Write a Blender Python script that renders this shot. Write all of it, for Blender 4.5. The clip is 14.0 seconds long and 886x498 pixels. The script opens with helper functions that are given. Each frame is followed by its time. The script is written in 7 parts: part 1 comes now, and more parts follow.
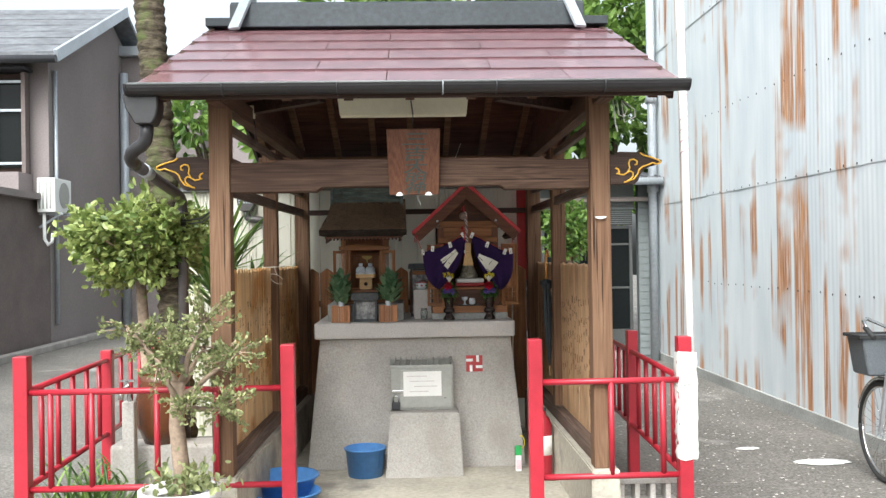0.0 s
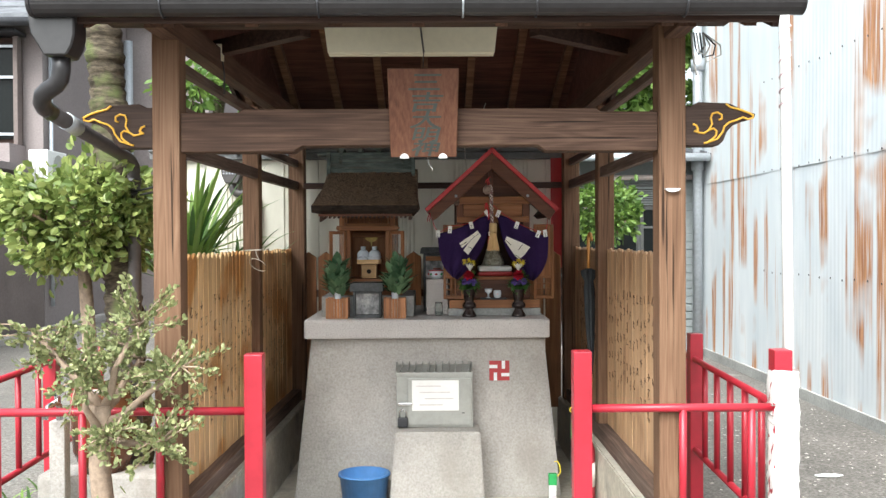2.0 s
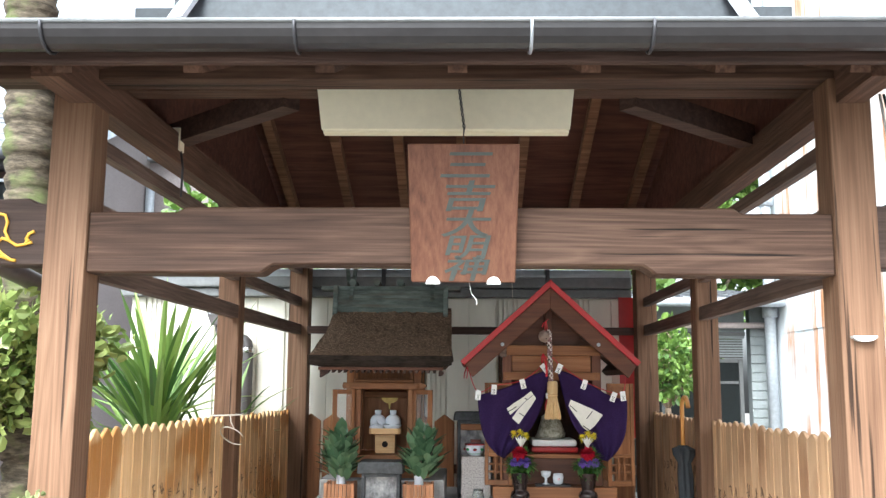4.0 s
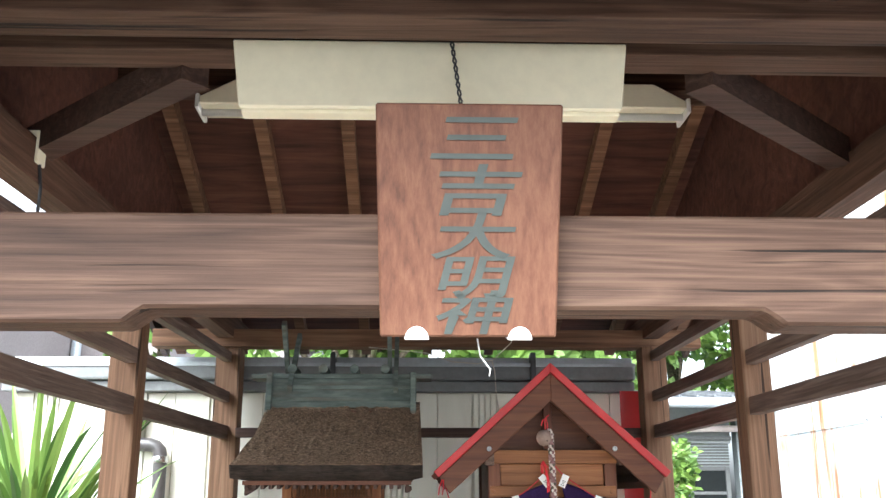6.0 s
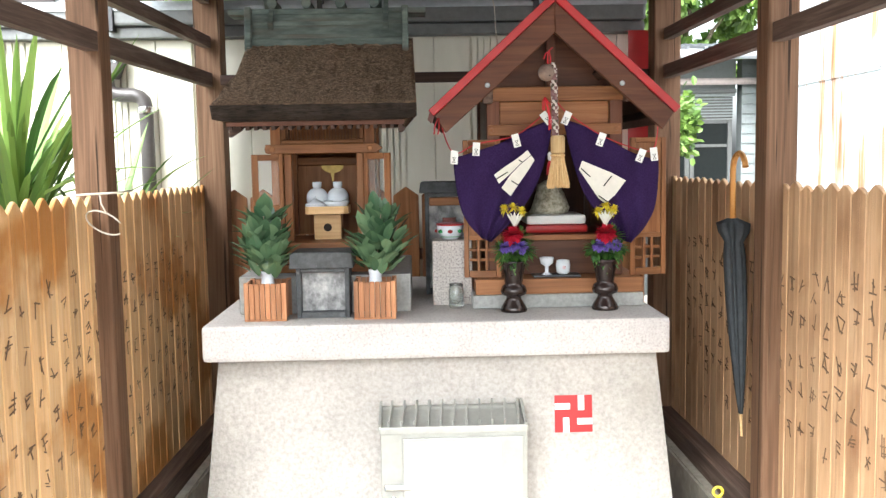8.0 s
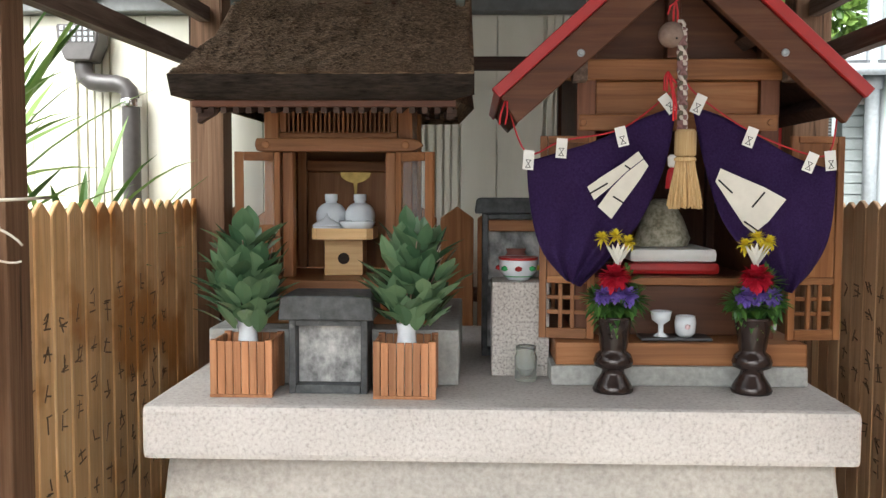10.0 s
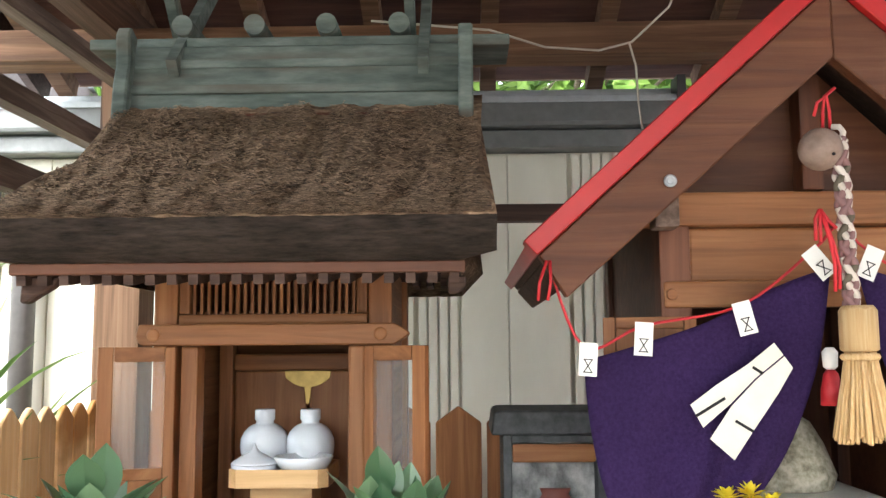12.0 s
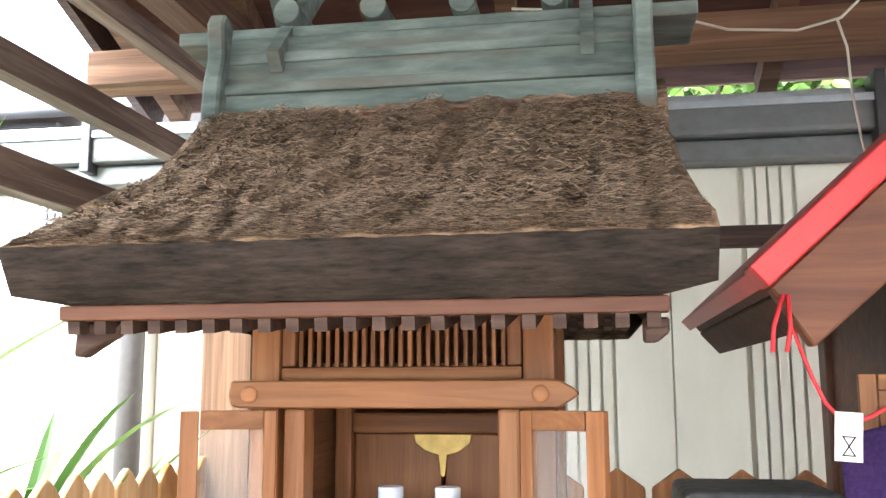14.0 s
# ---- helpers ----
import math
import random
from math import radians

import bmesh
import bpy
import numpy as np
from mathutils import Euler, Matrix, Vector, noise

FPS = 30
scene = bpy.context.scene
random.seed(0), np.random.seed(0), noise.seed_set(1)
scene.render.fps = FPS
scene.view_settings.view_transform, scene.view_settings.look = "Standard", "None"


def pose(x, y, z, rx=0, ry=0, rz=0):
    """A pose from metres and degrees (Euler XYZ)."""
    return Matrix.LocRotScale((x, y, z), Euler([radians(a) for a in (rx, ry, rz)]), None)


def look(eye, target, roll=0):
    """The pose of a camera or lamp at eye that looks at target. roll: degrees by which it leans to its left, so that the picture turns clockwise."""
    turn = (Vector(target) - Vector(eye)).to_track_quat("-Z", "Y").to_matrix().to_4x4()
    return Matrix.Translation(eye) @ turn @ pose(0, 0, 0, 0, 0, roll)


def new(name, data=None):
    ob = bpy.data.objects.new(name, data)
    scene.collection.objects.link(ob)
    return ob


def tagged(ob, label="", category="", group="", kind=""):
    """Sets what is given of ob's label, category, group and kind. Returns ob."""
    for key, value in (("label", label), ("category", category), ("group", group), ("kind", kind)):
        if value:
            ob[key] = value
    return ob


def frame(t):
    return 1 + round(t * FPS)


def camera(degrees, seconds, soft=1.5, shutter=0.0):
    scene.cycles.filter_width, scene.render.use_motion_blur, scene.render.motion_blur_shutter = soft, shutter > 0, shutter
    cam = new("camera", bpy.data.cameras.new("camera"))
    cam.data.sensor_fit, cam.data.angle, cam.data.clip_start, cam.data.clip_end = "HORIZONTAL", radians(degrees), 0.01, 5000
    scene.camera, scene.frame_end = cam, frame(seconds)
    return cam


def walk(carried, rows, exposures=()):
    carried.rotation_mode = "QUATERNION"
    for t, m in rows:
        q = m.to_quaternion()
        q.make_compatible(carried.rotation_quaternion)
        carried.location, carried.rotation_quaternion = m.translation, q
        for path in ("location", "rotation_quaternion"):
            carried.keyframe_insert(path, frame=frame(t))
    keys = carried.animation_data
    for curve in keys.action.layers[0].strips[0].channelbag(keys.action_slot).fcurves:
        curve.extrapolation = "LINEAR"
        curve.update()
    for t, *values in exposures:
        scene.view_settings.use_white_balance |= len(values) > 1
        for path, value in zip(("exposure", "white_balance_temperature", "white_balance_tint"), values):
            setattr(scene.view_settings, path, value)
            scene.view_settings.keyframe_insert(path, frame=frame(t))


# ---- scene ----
cam = camera(51.2, 14.0, soft=1.4)
PATH = [
    (0, (-0.008, -0.159, 1.526), (0.062, 1.839, 1.538), -0.9),
    (0.5, (0.003, 0.109, 1.528), (0.081, 2.107, 1.544), -0.5),
    (1, (0.088, 0.407, 1.54), (0.181, 2.405, 1.507), 0.7),
    (1.5, (0.055, 0.717, 1.541), (0.079, 2.716, 1.601), -0.7),
    (2, (0.049, 1.044, 1.529), (0.071, 3.043, 1.502), -0.3),
    (2.5, (0.083, 1.376, 1.539), (0.095, 3.376, 1.52), 0.5),
    (3, (0.03, 1.725, 1.54), (0.068, 3.722, 1.645), -1.2),
    (3.5, (0.013, 2.067, 1.548), (0.032, 4.058, 1.741), -0.2),
    (3.7, (0.021, 2.201, 1.57), (-0.031, 4.187, 1.798), 0.4),
    (5.8, (-0.062, 3.31, 1.622), (0.0, 5.217, 2.208), -0.1),
    (6, (-0.064, 3.354, 1.617), (-0.004, 5.285, 2.132), -0.1),
    (6.5, (-0.069, 3.43, 1.563), (-0.028, 5.409, 1.848), 0.1),
    (7, (-0.029, 3.483, 1.546), (0.036, 5.481, 1.604), -0.4),
    (7.2, (-0.058, 3.488, 1.533), (0.022, 5.486, 1.497), -1.0),
    (7.5, (-0.025, 3.521, 1.535), (0.05, 5.511, 1.352), -1.3),
    (7.7, (-0.035, 3.541, 1.542), (0.026, 5.53, 1.35), -1.3),
    (9.8, (-0.03, 4.42, 1.47), (-0.015, 6.413, 1.296), 0.4),
    (10, (-0.037, 4.545, 1.482), (-0.101, 6.54, 1.353), 0.2),
    (10.5, (-0.086, 4.818, 1.514), (-0.15, 6.816, 1.465), -0.2),
    (11, (-0.077, 5.038, 1.539), (-0.293, 7.02, 1.702), 1.2),
    (11.5, (-0.069, 5.199, 1.55), (-0.33, 7.172, 1.745), 0.5),
    (12, (-0.074, 5.359, 1.554), (-0.118, 7.346, 1.778), -0.4),
    (12.5, (-0.077, 5.448, 1.558), (-0.293, 7.429, 1.72), 0.4),
    (13, (-0.049, 5.52, 1.575), (-0.38, 7.486, 1.727), 0.7),
    (13.5, (-0.051, 5.589, 1.585), (-0.491, 7.517, 1.886), 1.2),
    (14, (-0.138, 5.668, 1.587), (-0.447, 7.621, 1.887), -0.2),
]
STOPS = [(0.0, 0.77, 6150), (2.0, 1.06, 6150), (3.5, 1.6, 5950), (6.0, 2.36, 5800), (6.5, 2.36, 5950), (7.5, 2.44, 6050), (10.0, 1.83, 6250), (11.0, 2.22, 6250), (12.0, 2.74, 6150), (13.0, 3.28, 6050), (14.0, 3.55, 5900)]
walk(cam, [(t, look(eye, target, roll)) for t, eye, target, roll in PATH], [(t, s, k, 5) for t, s, k in STOPS])

# ---- light: a bright overcast day ----
world = bpy.data.worlds.new("overcast")
scene.world = world
world.use_nodes = True
wn = world.node_tree.nodes
wl = world.node_tree.links
sky = wn.new("ShaderNodeTexSky")
sky.sky_type = "NISHITA"
sky.sun_disc = False
sky.sun_elevation, sky.sun_rotation = radians(49), radians(198)
sky.air_density, sky.dust_density = 1.0, 6.0
sat = wn.new("ShaderNodeHueSaturation")
sat.inputs["Saturation"].default_value = 0.25
wl.new(sky.outputs[0], sat.inputs["Color"])
wl.new(sat.outputs[0], wn["Background"].inputs["Color"])
wn["Background"].inputs["Strength"].default_value = 0.22
sun_data = bpy.data.lights.new("sun", "SUN")
sun_data.energy, sun_data.angle, sun_data.color = 1.1, radians(32), (1.0, 0.96, 0.9)
sun = new("sun", sun_data)
sun.matrix_world = look((-2, -6, 7.2), (0, 0, 0))

# ---- materials ----
def mat(name, stops, scale=(8, 8, 8), rough=0.7, metal=0.0, bump=0.2, detail=6, dist=0.0, big=0.25, bigscale=1.5, rnd=0.0, coord="Object", spec=0.5, stain=None, stain_scale=(2, 2, 2), stain_at=(0.55, 0.7), across=False):
    """Noise-driven surface: colour ramp over grain, larger blotches, bump, and a random shift for each piece."""
    m = bpy.data.materials.new(name)
    m.use_nodes = True
    n, l = m.node_tree.nodes, m.node_tree.links
    b = n["Principled BSDF"]
    tc = n.new("ShaderNodeTexCoord")
    oi = n.new("ShaderNodeObjectInfo")
    shift = n.new("ShaderNodeVectorMath")
    shift.operation = "MULTIPLY_ADD"
    l.new(oi.outputs["Random"], shift.inputs[0])
    shift.inputs[1].default_value = (7.3, 3.1, 5.7)
    l.new(tc.outputs[coord], shift.inputs[2])
    mp = n.new("ShaderNodeMapping")
    mp.inputs["Scale"].default_value = scale
    l.new(shift.outputs[0], mp.inputs["Vector"])
    no = n.new("ShaderNodeTexNoise")
    no.inputs["Scale"].default_value = 1
    no.inputs["Detail"].default_value = detail
    no.inputs["Roughness"].default_value = 0.62
    no.inputs["Distortion"].default_value = dist
    l.new(mp.outputs[0], no.inputs["Vector"])
    cr = n.new("ShaderNodeValToRGB")
    e = cr.color_ramp.elements
    e[0].position, e[0].color = stops[0][0], (*stops[0][1], 1)
    e[1].position, e[1].color = stops[-1][0], (*stops[-1][1], 1)
    for p, c in stops[1:-1]:
        e.new(p).color = (*c, 1)
    l.new(no.outputs["Fac"], cr.inputs[0])
    bn = n.new("ShaderNodeTexNoise")
    bn.inputs["Scale"].default_value = bigscale
    bn.inputs["Detail"].default_value = 3
    l.new(shift.outputs[0], bn.inputs["Vector"])
    hs = n.new("ShaderNodeHueSaturation")
    l.new(cr.outputs[0], hs.inputs["Color"])
    mr = n.new("ShaderNodeMapRange")
    mr.inputs["From Min"].default_value, mr.inputs["From Max"].default_value = 0.3, 0.7
    mr.inputs["To Min"].default_value, mr.inputs["To Max"].default_value = 1 - big, 1 + big
    l.new(bn.outputs["Fac"], mr.inputs["Value"])
    ad = n.new("ShaderNodeMath")
    ad.operation = "MULTIPLY_ADD"
    l.new(oi.outputs["Random"], ad.inputs[0])
    ad.inputs[1].default_value = rnd
    l.new(mr.outputs[0], ad.inputs[2])
    sb = n.new("ShaderNodeMath")
    sb.operation = "SUBTRACT"
    l.new(ad.outputs[0], sb.inputs[0])
    sb.inputs[1].default_value = rnd / 2
    l.new(sb.outputs[0], hs.inputs["Value"])
    out = hs.outputs[0]
    if stain:
        sm = n.new("ShaderNodeMapping")
        sm.inputs["Scale"].default_value = stain_scale
        l.new(n.new("ShaderNodeNewGeometry").outputs["Position"] if across else shift.outputs[0], sm.inputs["Vector"])
        sn = n.new("ShaderNodeTexNoise")
        sn.inputs["Scale"].default_value = 1
        sn.inputs["Detail"].default_value = 5
        l.new(sm.outputs[0], sn.inputs["Vector"])
        sr = n.new("ShaderNodeMapRange")
        sr.inputs["From Min"].default_value, sr.inputs["From Max"].default_value = stain_at
        l.new(sn.outputs["Fac"], sr.inputs["Value"])
        mx = n.new("ShaderNodeMix")
        mx.data_type = "RGBA"
        l.new(sr.outputs[0], mx.inputs["Factor"])
        l.new(out, mx.inputs[6])
        mx.inputs[7].default_value = (*stain, 1)
        out = mx.outputs[2]
    l.new(out, b.inputs["Base Color"])
    b.inputs["Roughness"].default_value = rough
    b.inputs["Metallic"].default_value = metal
    b.inputs["Specular IOR Level"].default_value = spec
    if bump:
        bp = n.new("ShaderNodeBump")
        bp.inputs["Strength"].default_value = bump
        bp.inputs["Distance"].default_value = 0.01
        l.new(no.outputs["Fac"], bp.inputs["Height"])
        l.new(bp.outputs[0], b.inputs["Normal"])
    return m


def wood(name, dark, mid, light, axis, rough=0.65, fine=70, long=2.5, bump=0.35, big=0.25, rnd=0.2, spec=0.3, **kw):
    sc = [fine, fine, fine]
    sc["xyz".index(axis)] = long
    return mat(name, [(0.25, dark), (0.5, mid), (0.75, light)], tuple(sc), rough, bump=bump, dist=0.6, big=big, bigscale=2.2, rnd=rnd, spec=spec, **kw)


def figured(name, dark, mid, light, axis, rough=0.7, across=9.0, along=0.9, rings=2.6, bump=0.4, checks=0.3):
    """Old sawn timber: flowing cathedral grain, fine fibre, dark checks along the grain and a few knots."""
    m = bpy.data.materials.new(name)
    m.use_nodes = True
    n, l = m.node_tree.nodes, m.node_tree.links
    b = n["Principled BSDF"]
    tc = n.new("ShaderNodeTexCoord")
    oi = n.new("ShaderNodeObjectInfo")
    sh = n.new("ShaderNodeVectorMath")
    sh.operation = "MULTIPLY_ADD"
    l.new(oi.outputs["Random"], sh.inputs[0])
    sh.inputs[1].default_value = (3.1, 4.7, 2.9)
    l.new(tc.outputs["Object"], sh.inputs[2])

    def grain(cross, run, det, rough_=0.6, dist=0.0):
        mp = n.new("ShaderNodeMapping")
        sc = [cross, cross, cross]
        sc["xyz".index(axis)] = run
        mp.inputs["Scale"].default_value = sc
        l.new(sh.outputs[0], mp.inputs["Vector"])
        t = n.new("ShaderNodeTexNoise")
        t.inputs["Scale"].default_value = 1
        t.inputs["Detail"].default_value = det
        t.inputs["Roughness"].default_value = rough_
        t.inputs["Distortion"].default_value = dist
        l.new(mp.outputs[0], t.inputs["Vector"])
        return t.outputs["Fac"]

    def calc(op, a, c):
        t = n.new("ShaderNodeMath")
        t.operation = op
        for i, v in enumerate((a, c)):
            if isinstance(v, float):
                t.inputs[i].default_value = v
            else:
                l.new(v, t.inputs[i])
        return t.outputs[0]

    flow = grain(across, along, 2, 0.5, 0.4)
    ring = calc("PINGPONG", calc("MULTIPLY", flow, rings * 4), 0.5)
    fibre = grain(120, 2.0, 6, 0.7)
    blotch = grain(3.5, 1.6, 3)
    tone = calc("ADD", calc("MULTIPLY", ring, 0.3), calc("ADD", calc("MULTIPLY", fibre, 0.74), calc("MULTIPLY", blotch, 0.5)))
    cr = n.new("ShaderNodeValToRGB")
    e = cr.color_ramp.elements
    e[0].position, e[0].color = 0.4, (*dark, 1)
    e[1].position, e[1].color = 0.95, (*light, 1)
    e.new(0.66).color = (*mid, 1)
    l.new(tone, cr.inputs[0])
    crack = n.new("ShaderNodeMapRange")
    crack.inputs["From Min"].default_value, crack.inputs["From Max"].default_value = checks, checks + 0.06
    l.new(grain(60, 1.3, 3, 0.5), crack.inputs["Value"])
    mx = n.new("ShaderNodeMix")
    mx.data_type = "RGBA"
    l.new(crack.outputs[0], mx.inputs["Factor"])
    mx.inputs[6].default_value = (dark[0] * 0.4, dark[1] * 0.4, dark[2] * 0.4, 1)
    l.new(cr.outputs[0], mx.inputs[7])
    l.new(mx.outputs[2], b.inputs["Base Color"])
    b.inputs["Roughness"].default_value = rough
    b.inputs["Specular IOR Level"].default_value = 0.25
    bp = n.new("ShaderNodeBump")
    bp.inputs["Strength"].default_value, bp.inputs["Distance"].default_value = bump, 0.006
    l.new(calc("ADD", tone, crack.outputs[0]), bp.inputs["Height"])
    l.new(bp.outputs[0], b.inputs["Normal"])
    return m


def plain(name, c, rough=0.5, metal=0.0, var=0.12, scale=30, bump=0.05, **kw):
    d = tuple(max(0.0, v * (1 - var)) for v in c)
    u = tuple(min(1.0, v * (1 + var)) for v in c)
    return mat(name, [(0.3, d), (0.7, u)], (scale,) * 3, rough, metal, bump, 4, big=var, **kw)


POST = figured("weathered_post_wood", (0.075, 0.038, 0.02), (0.15, 0.082, 0.047), (0.235, 0.14, 0.085), "z", 0.72, across=14, along=0.7, rings=2.2)
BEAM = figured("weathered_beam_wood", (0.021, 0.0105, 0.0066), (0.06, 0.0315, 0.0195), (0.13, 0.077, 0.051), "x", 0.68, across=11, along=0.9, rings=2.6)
NUKI = wood("weathered_rail_wood", (0.06, 0.04, 0.031), (0.125, 0.084, 0.066), (0.23, 0.168, 0.137), "y", 0.75)
SOFFIT = wood("roof_board_wood", (0.045, 0.017, 0.011), (0.098, 0.038, 0.025), (0.155, 0.066, 0.043), "x", 0.8, fine=25)
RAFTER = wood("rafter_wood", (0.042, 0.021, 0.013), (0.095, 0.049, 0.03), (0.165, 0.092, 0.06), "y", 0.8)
PLANK = wood("fence_plank_wood", (0.34, 0.19, 0.095), (0.52, 0.325, 0.18), (0.62, 0.42, 0.255), "z", 0.45, stain=(0.22, 0.1, 0.045), stain_scale=(3, 3, 2.2), stain_at=(0.55, 0.75), fine=45, long=2, big=0.2, rnd=0.25)
PLANK_STAINED = wood("stained_fence_plank_wood", (0.54, 0.32, 0.14), (0.74, 0.475, 0.235), (0.82, 0.6, 0.35), "z", 0.28, stain=(0.46, 0.215, 0.065), stain_scale=(3, 2.2, 2.6), stain_at=(0.53, 0.6), across=True, fine=45, long=2, big=0.2, rnd=0.25)
CEDAR_Z = wood("cedar_upright_grain", (0.13, 0.047, 0.016), (0.245, 0.1, 0.037), (0.36, 0.168, 0.07), "z", 0.5, fine=42, long=2.0, bump=0.2, big=0.3)
CEDAR_X = wood("cedar_cross_grain", (0.13, 0.047, 0.016), (0.245, 0.1, 0.037), (0.36, 0.168, 0.07), "x", 0.5, fine=42, long=2.0, bump=0.2, big=0.3)
CEDAR_Y = wood("cedar_depth_grain", (0.12, 0.05, 0.022), (0.22, 0.1, 0.045), (0.32, 0.16, 0.08), "y", 0.55)
VERMIL_WOOD = wood("red_brown_shrine_wood", (0.06, 0.02, 0.01), (0.1, 0.037, 0.018), (0.145, 0.06, 0.03), "x", 0.5, fine=45, bump=0.15)
VERMIL_Z = wood("red_brown_shrine_wood_upright", (0.06, 0.02, 0.01), (0.115, 0.042, 0.021), (0.17, 0.07, 0.036), "z", 0.5, fine=45, bump=0.15)
DARKWOOD = wood("dark_stained_wood", (0.025, 0.014, 0.01), (0.055, 0.03, 0.022), (0.1, 0.06, 0.045), "x", 0.7)
# Paler wood, lightened further so its colour holds the daylight on the rear eave.
PALE_LIT = wood("pale_lit_rear_eave_timber", (0.075, 0.036, 0.019), (0.165, 0.085, 0.046), (0.28, 0.16, 0.095), "x", 0.75, fine=40, long=2.0)
SOOTY = wood("dark_nose_wood", (0.03, 0.018, 0.013), (0.065, 0.04, 0.03), (0.1, 0.065, 0.05), "x", 0.7)
PALE = wood("pale_cypress_wood", (0.5, 0.3, 0.13), (0.62, 0.4, 0.19), (0.7, 0.48, 0.25), "x", 0.5, bump=0.1, big=0.08)
SLATWOOD = wood("reddish_slat_wood", (0.24, 0.1, 0.045), (0.38, 0.17, 0.08), (0.48, 0.25, 0.13), "z", 0.55, rnd=0.3)
PLAQUE = figured("plaque_wood", (0.055, 0.021, 0.012), (0.105, 0.043, 0.024), (0.16, 0.074, 0.042), "z", 0.6, across=9, along=0.9, rings=2.2, bump=0.25, checks=0.05)
CONC = mat("plinth_concrete", [(0.3, (0.295, 0.275, 0.252)), (0.5, (0.37, 0.347, 0.32)), (0.7, (0.435, 0.41, 0.382))], (80, 80, 80), 0.9, bump=0.3, big=0.16, bigscale=2.5, stain=(0.27, 0.24, 0.205), stain_scale=(4, 4, 1.6), stain_at=(0.57, 0.82), spec=0.25)
TOPC = mat("slab_granite_concrete", [(0.3, (0.33, 0.3, 0.285)), (0.45, (0.47, 0.44, 0.42)), (0.7, (0.56, 0.53, 0.51))], (130, 130, 130), 0.85, bump=0.35, big=0.12, bigscale=3)
GRANITE = mat("granite", [(0.32, (0.16, 0.14, 0.13)), (0.5, (0.48, 0.44, 0.41)), (0.7, (0.62, 0.58, 0.55))], (170, 170, 170), 0.75, bump=0.3, big=0.1)
GREYSTONE = mat("grey_stone_block", [(0.3, (0.26, 0.26, 0.25)), (0.7, (0.4, 0.4, 0.38))], (60, 60, 60), 0.85, bump=0.25)
DARKSTONE = mat("dark_slate_stone", [(0.3, (0.035, 0.038, 0.04)), (0.7, (0.1, 0.105, 0.11))], (45, 45, 45), 0.7, bump=0.2, stain=(0.25, 0.25, 0.25), stain_scale=(25, 25, 25), stain_at=(0.68, 0.8))
SOOT = mat("sooty_plaster", [(0.35, (0.04, 0.04, 0.04)), (0.5, (0.3, 0.3, 0.3)), (0.65, (0.62, 0.61, 0.6))], (18, 18, 14), 0.85, bump=0.2)
PAVE = mat("inner_concrete_floor", [(0.3, (0.36, 0.33, 0.27)), (0.7, (0.52, 0.48, 0.4))], (30, 30, 30), 0.9, bump=0.2, stain=(0.25, 0.23, 0.2), stain_scale=(3, 3, 3))
ASPH = mat("old_asphalt", [(0.3, (0.09, 0.083, 0.073)), (0.5, (0.165, 0.153, 0.138)), (0.72, (0.3, 0.28, 0.255))], (55, 55, 55), 0.92, bump=0.5, big=0.2, bigscale=0.8, stain=(0.42, 0.4, 0.37), stain_scale=(1.3, 1.3, 1.3), stain_at=(0.62, 0.78), spec=0.25)
REDP = plain("red_gloss_paint", (0.37, 0.02, 0.035), 0.35, var=0.1, scale=14)
BRIGHTRED = plain("bright_red_paint", (0.39, 0.015, 0.016), 0.38, var=0.08, scale=20)
TILE = mat("red_brown_roof_metal", [(0.3, (0.14, 0.07, 0.078)), (0.7, (0.22, 0.115, 0.125))], (14, 14, 14), 0.22, bump=0.05, big=0.18, bigscale=4, rnd=0.15, stain=(0.27, 0.18, 0.175), stain_scale=(6, 3, 3), stain_at=(0.58, 0.78), spec=0.8)
RIDGEM = plain("grey_ridge_metal", (0.14, 0.145, 0.145), 0.4, 0.0, 0.15)
RIDGED = plain("dark_slate_ridge_metal", (0.036, 0.042, 0.047), 0.6, 0.0, 0.2, spec=0.3)
STRAPM = plain("pale_grey_strap_metal", (0.42, 0.45, 0.48), 0.4, 0.3)
GUTTER = plain("dark_brown_gutter_plastic", (0.024, 0.022, 0.023), 0.35, 0, 0.2)
PIPE = plain("brown_grey_downpipe_plastic", (0.075, 0.066, 0.066), 0.4, 0, 0.15)
CREAM = plain("cream_enamel", (0.84, 0.79, 0.6), 0.4, 0, 0.04)
WHITEP = plain("white_paint", (0.8, 0.8, 0.78), 0.45, 0, 0.04)
GOLD = plain("gold_paint", (0.75, 0.42, 0.05), 0.4, 0.2, 0.12)
BRASS = plain("brass", (0.75, 0.52, 0.16), 0.3, 0.9, 0.15)
PATINA = mat("green_patina_copper", [(0.3, (0.066, 0.085, 0.075)), (0.5, (0.122, 0.15, 0.134)), (0.7, (0.2, 0.232, 0.21))], (10, 40, 40), 0.8, 0.1, 0.2, stain=(0.12, 0.092, 0.066), stain_scale=(2, 14, 14), stain_at=(0.56, 0.76), spec=0.25)
WALLW = mat("cream_siding_panel", [(0.3, (0.66, 0.63, 0.53)), (0.7, (0.74, 0.71, 0.61))], (12, 12, 3), 0.6, bump=0.05, big=0.06, stain=(0.5, 0.46, 0.38), stain_scale=(6, 6, 0.7), stain_at=(0.62, 0.85))
HOUSE = mat("brown_grey_stucco", [(0.3, (0.2, 0.17, 0.165)), (0.7, (0.26, 0.225, 0.22))], (40, 40, 40), 0.9, bump=0.3, big=0.1, bigscale=0.5)
HOUSED = plain("dark_brown_house_base", (0.15, 0.12, 0.11), 0.8, 0, 0.15)
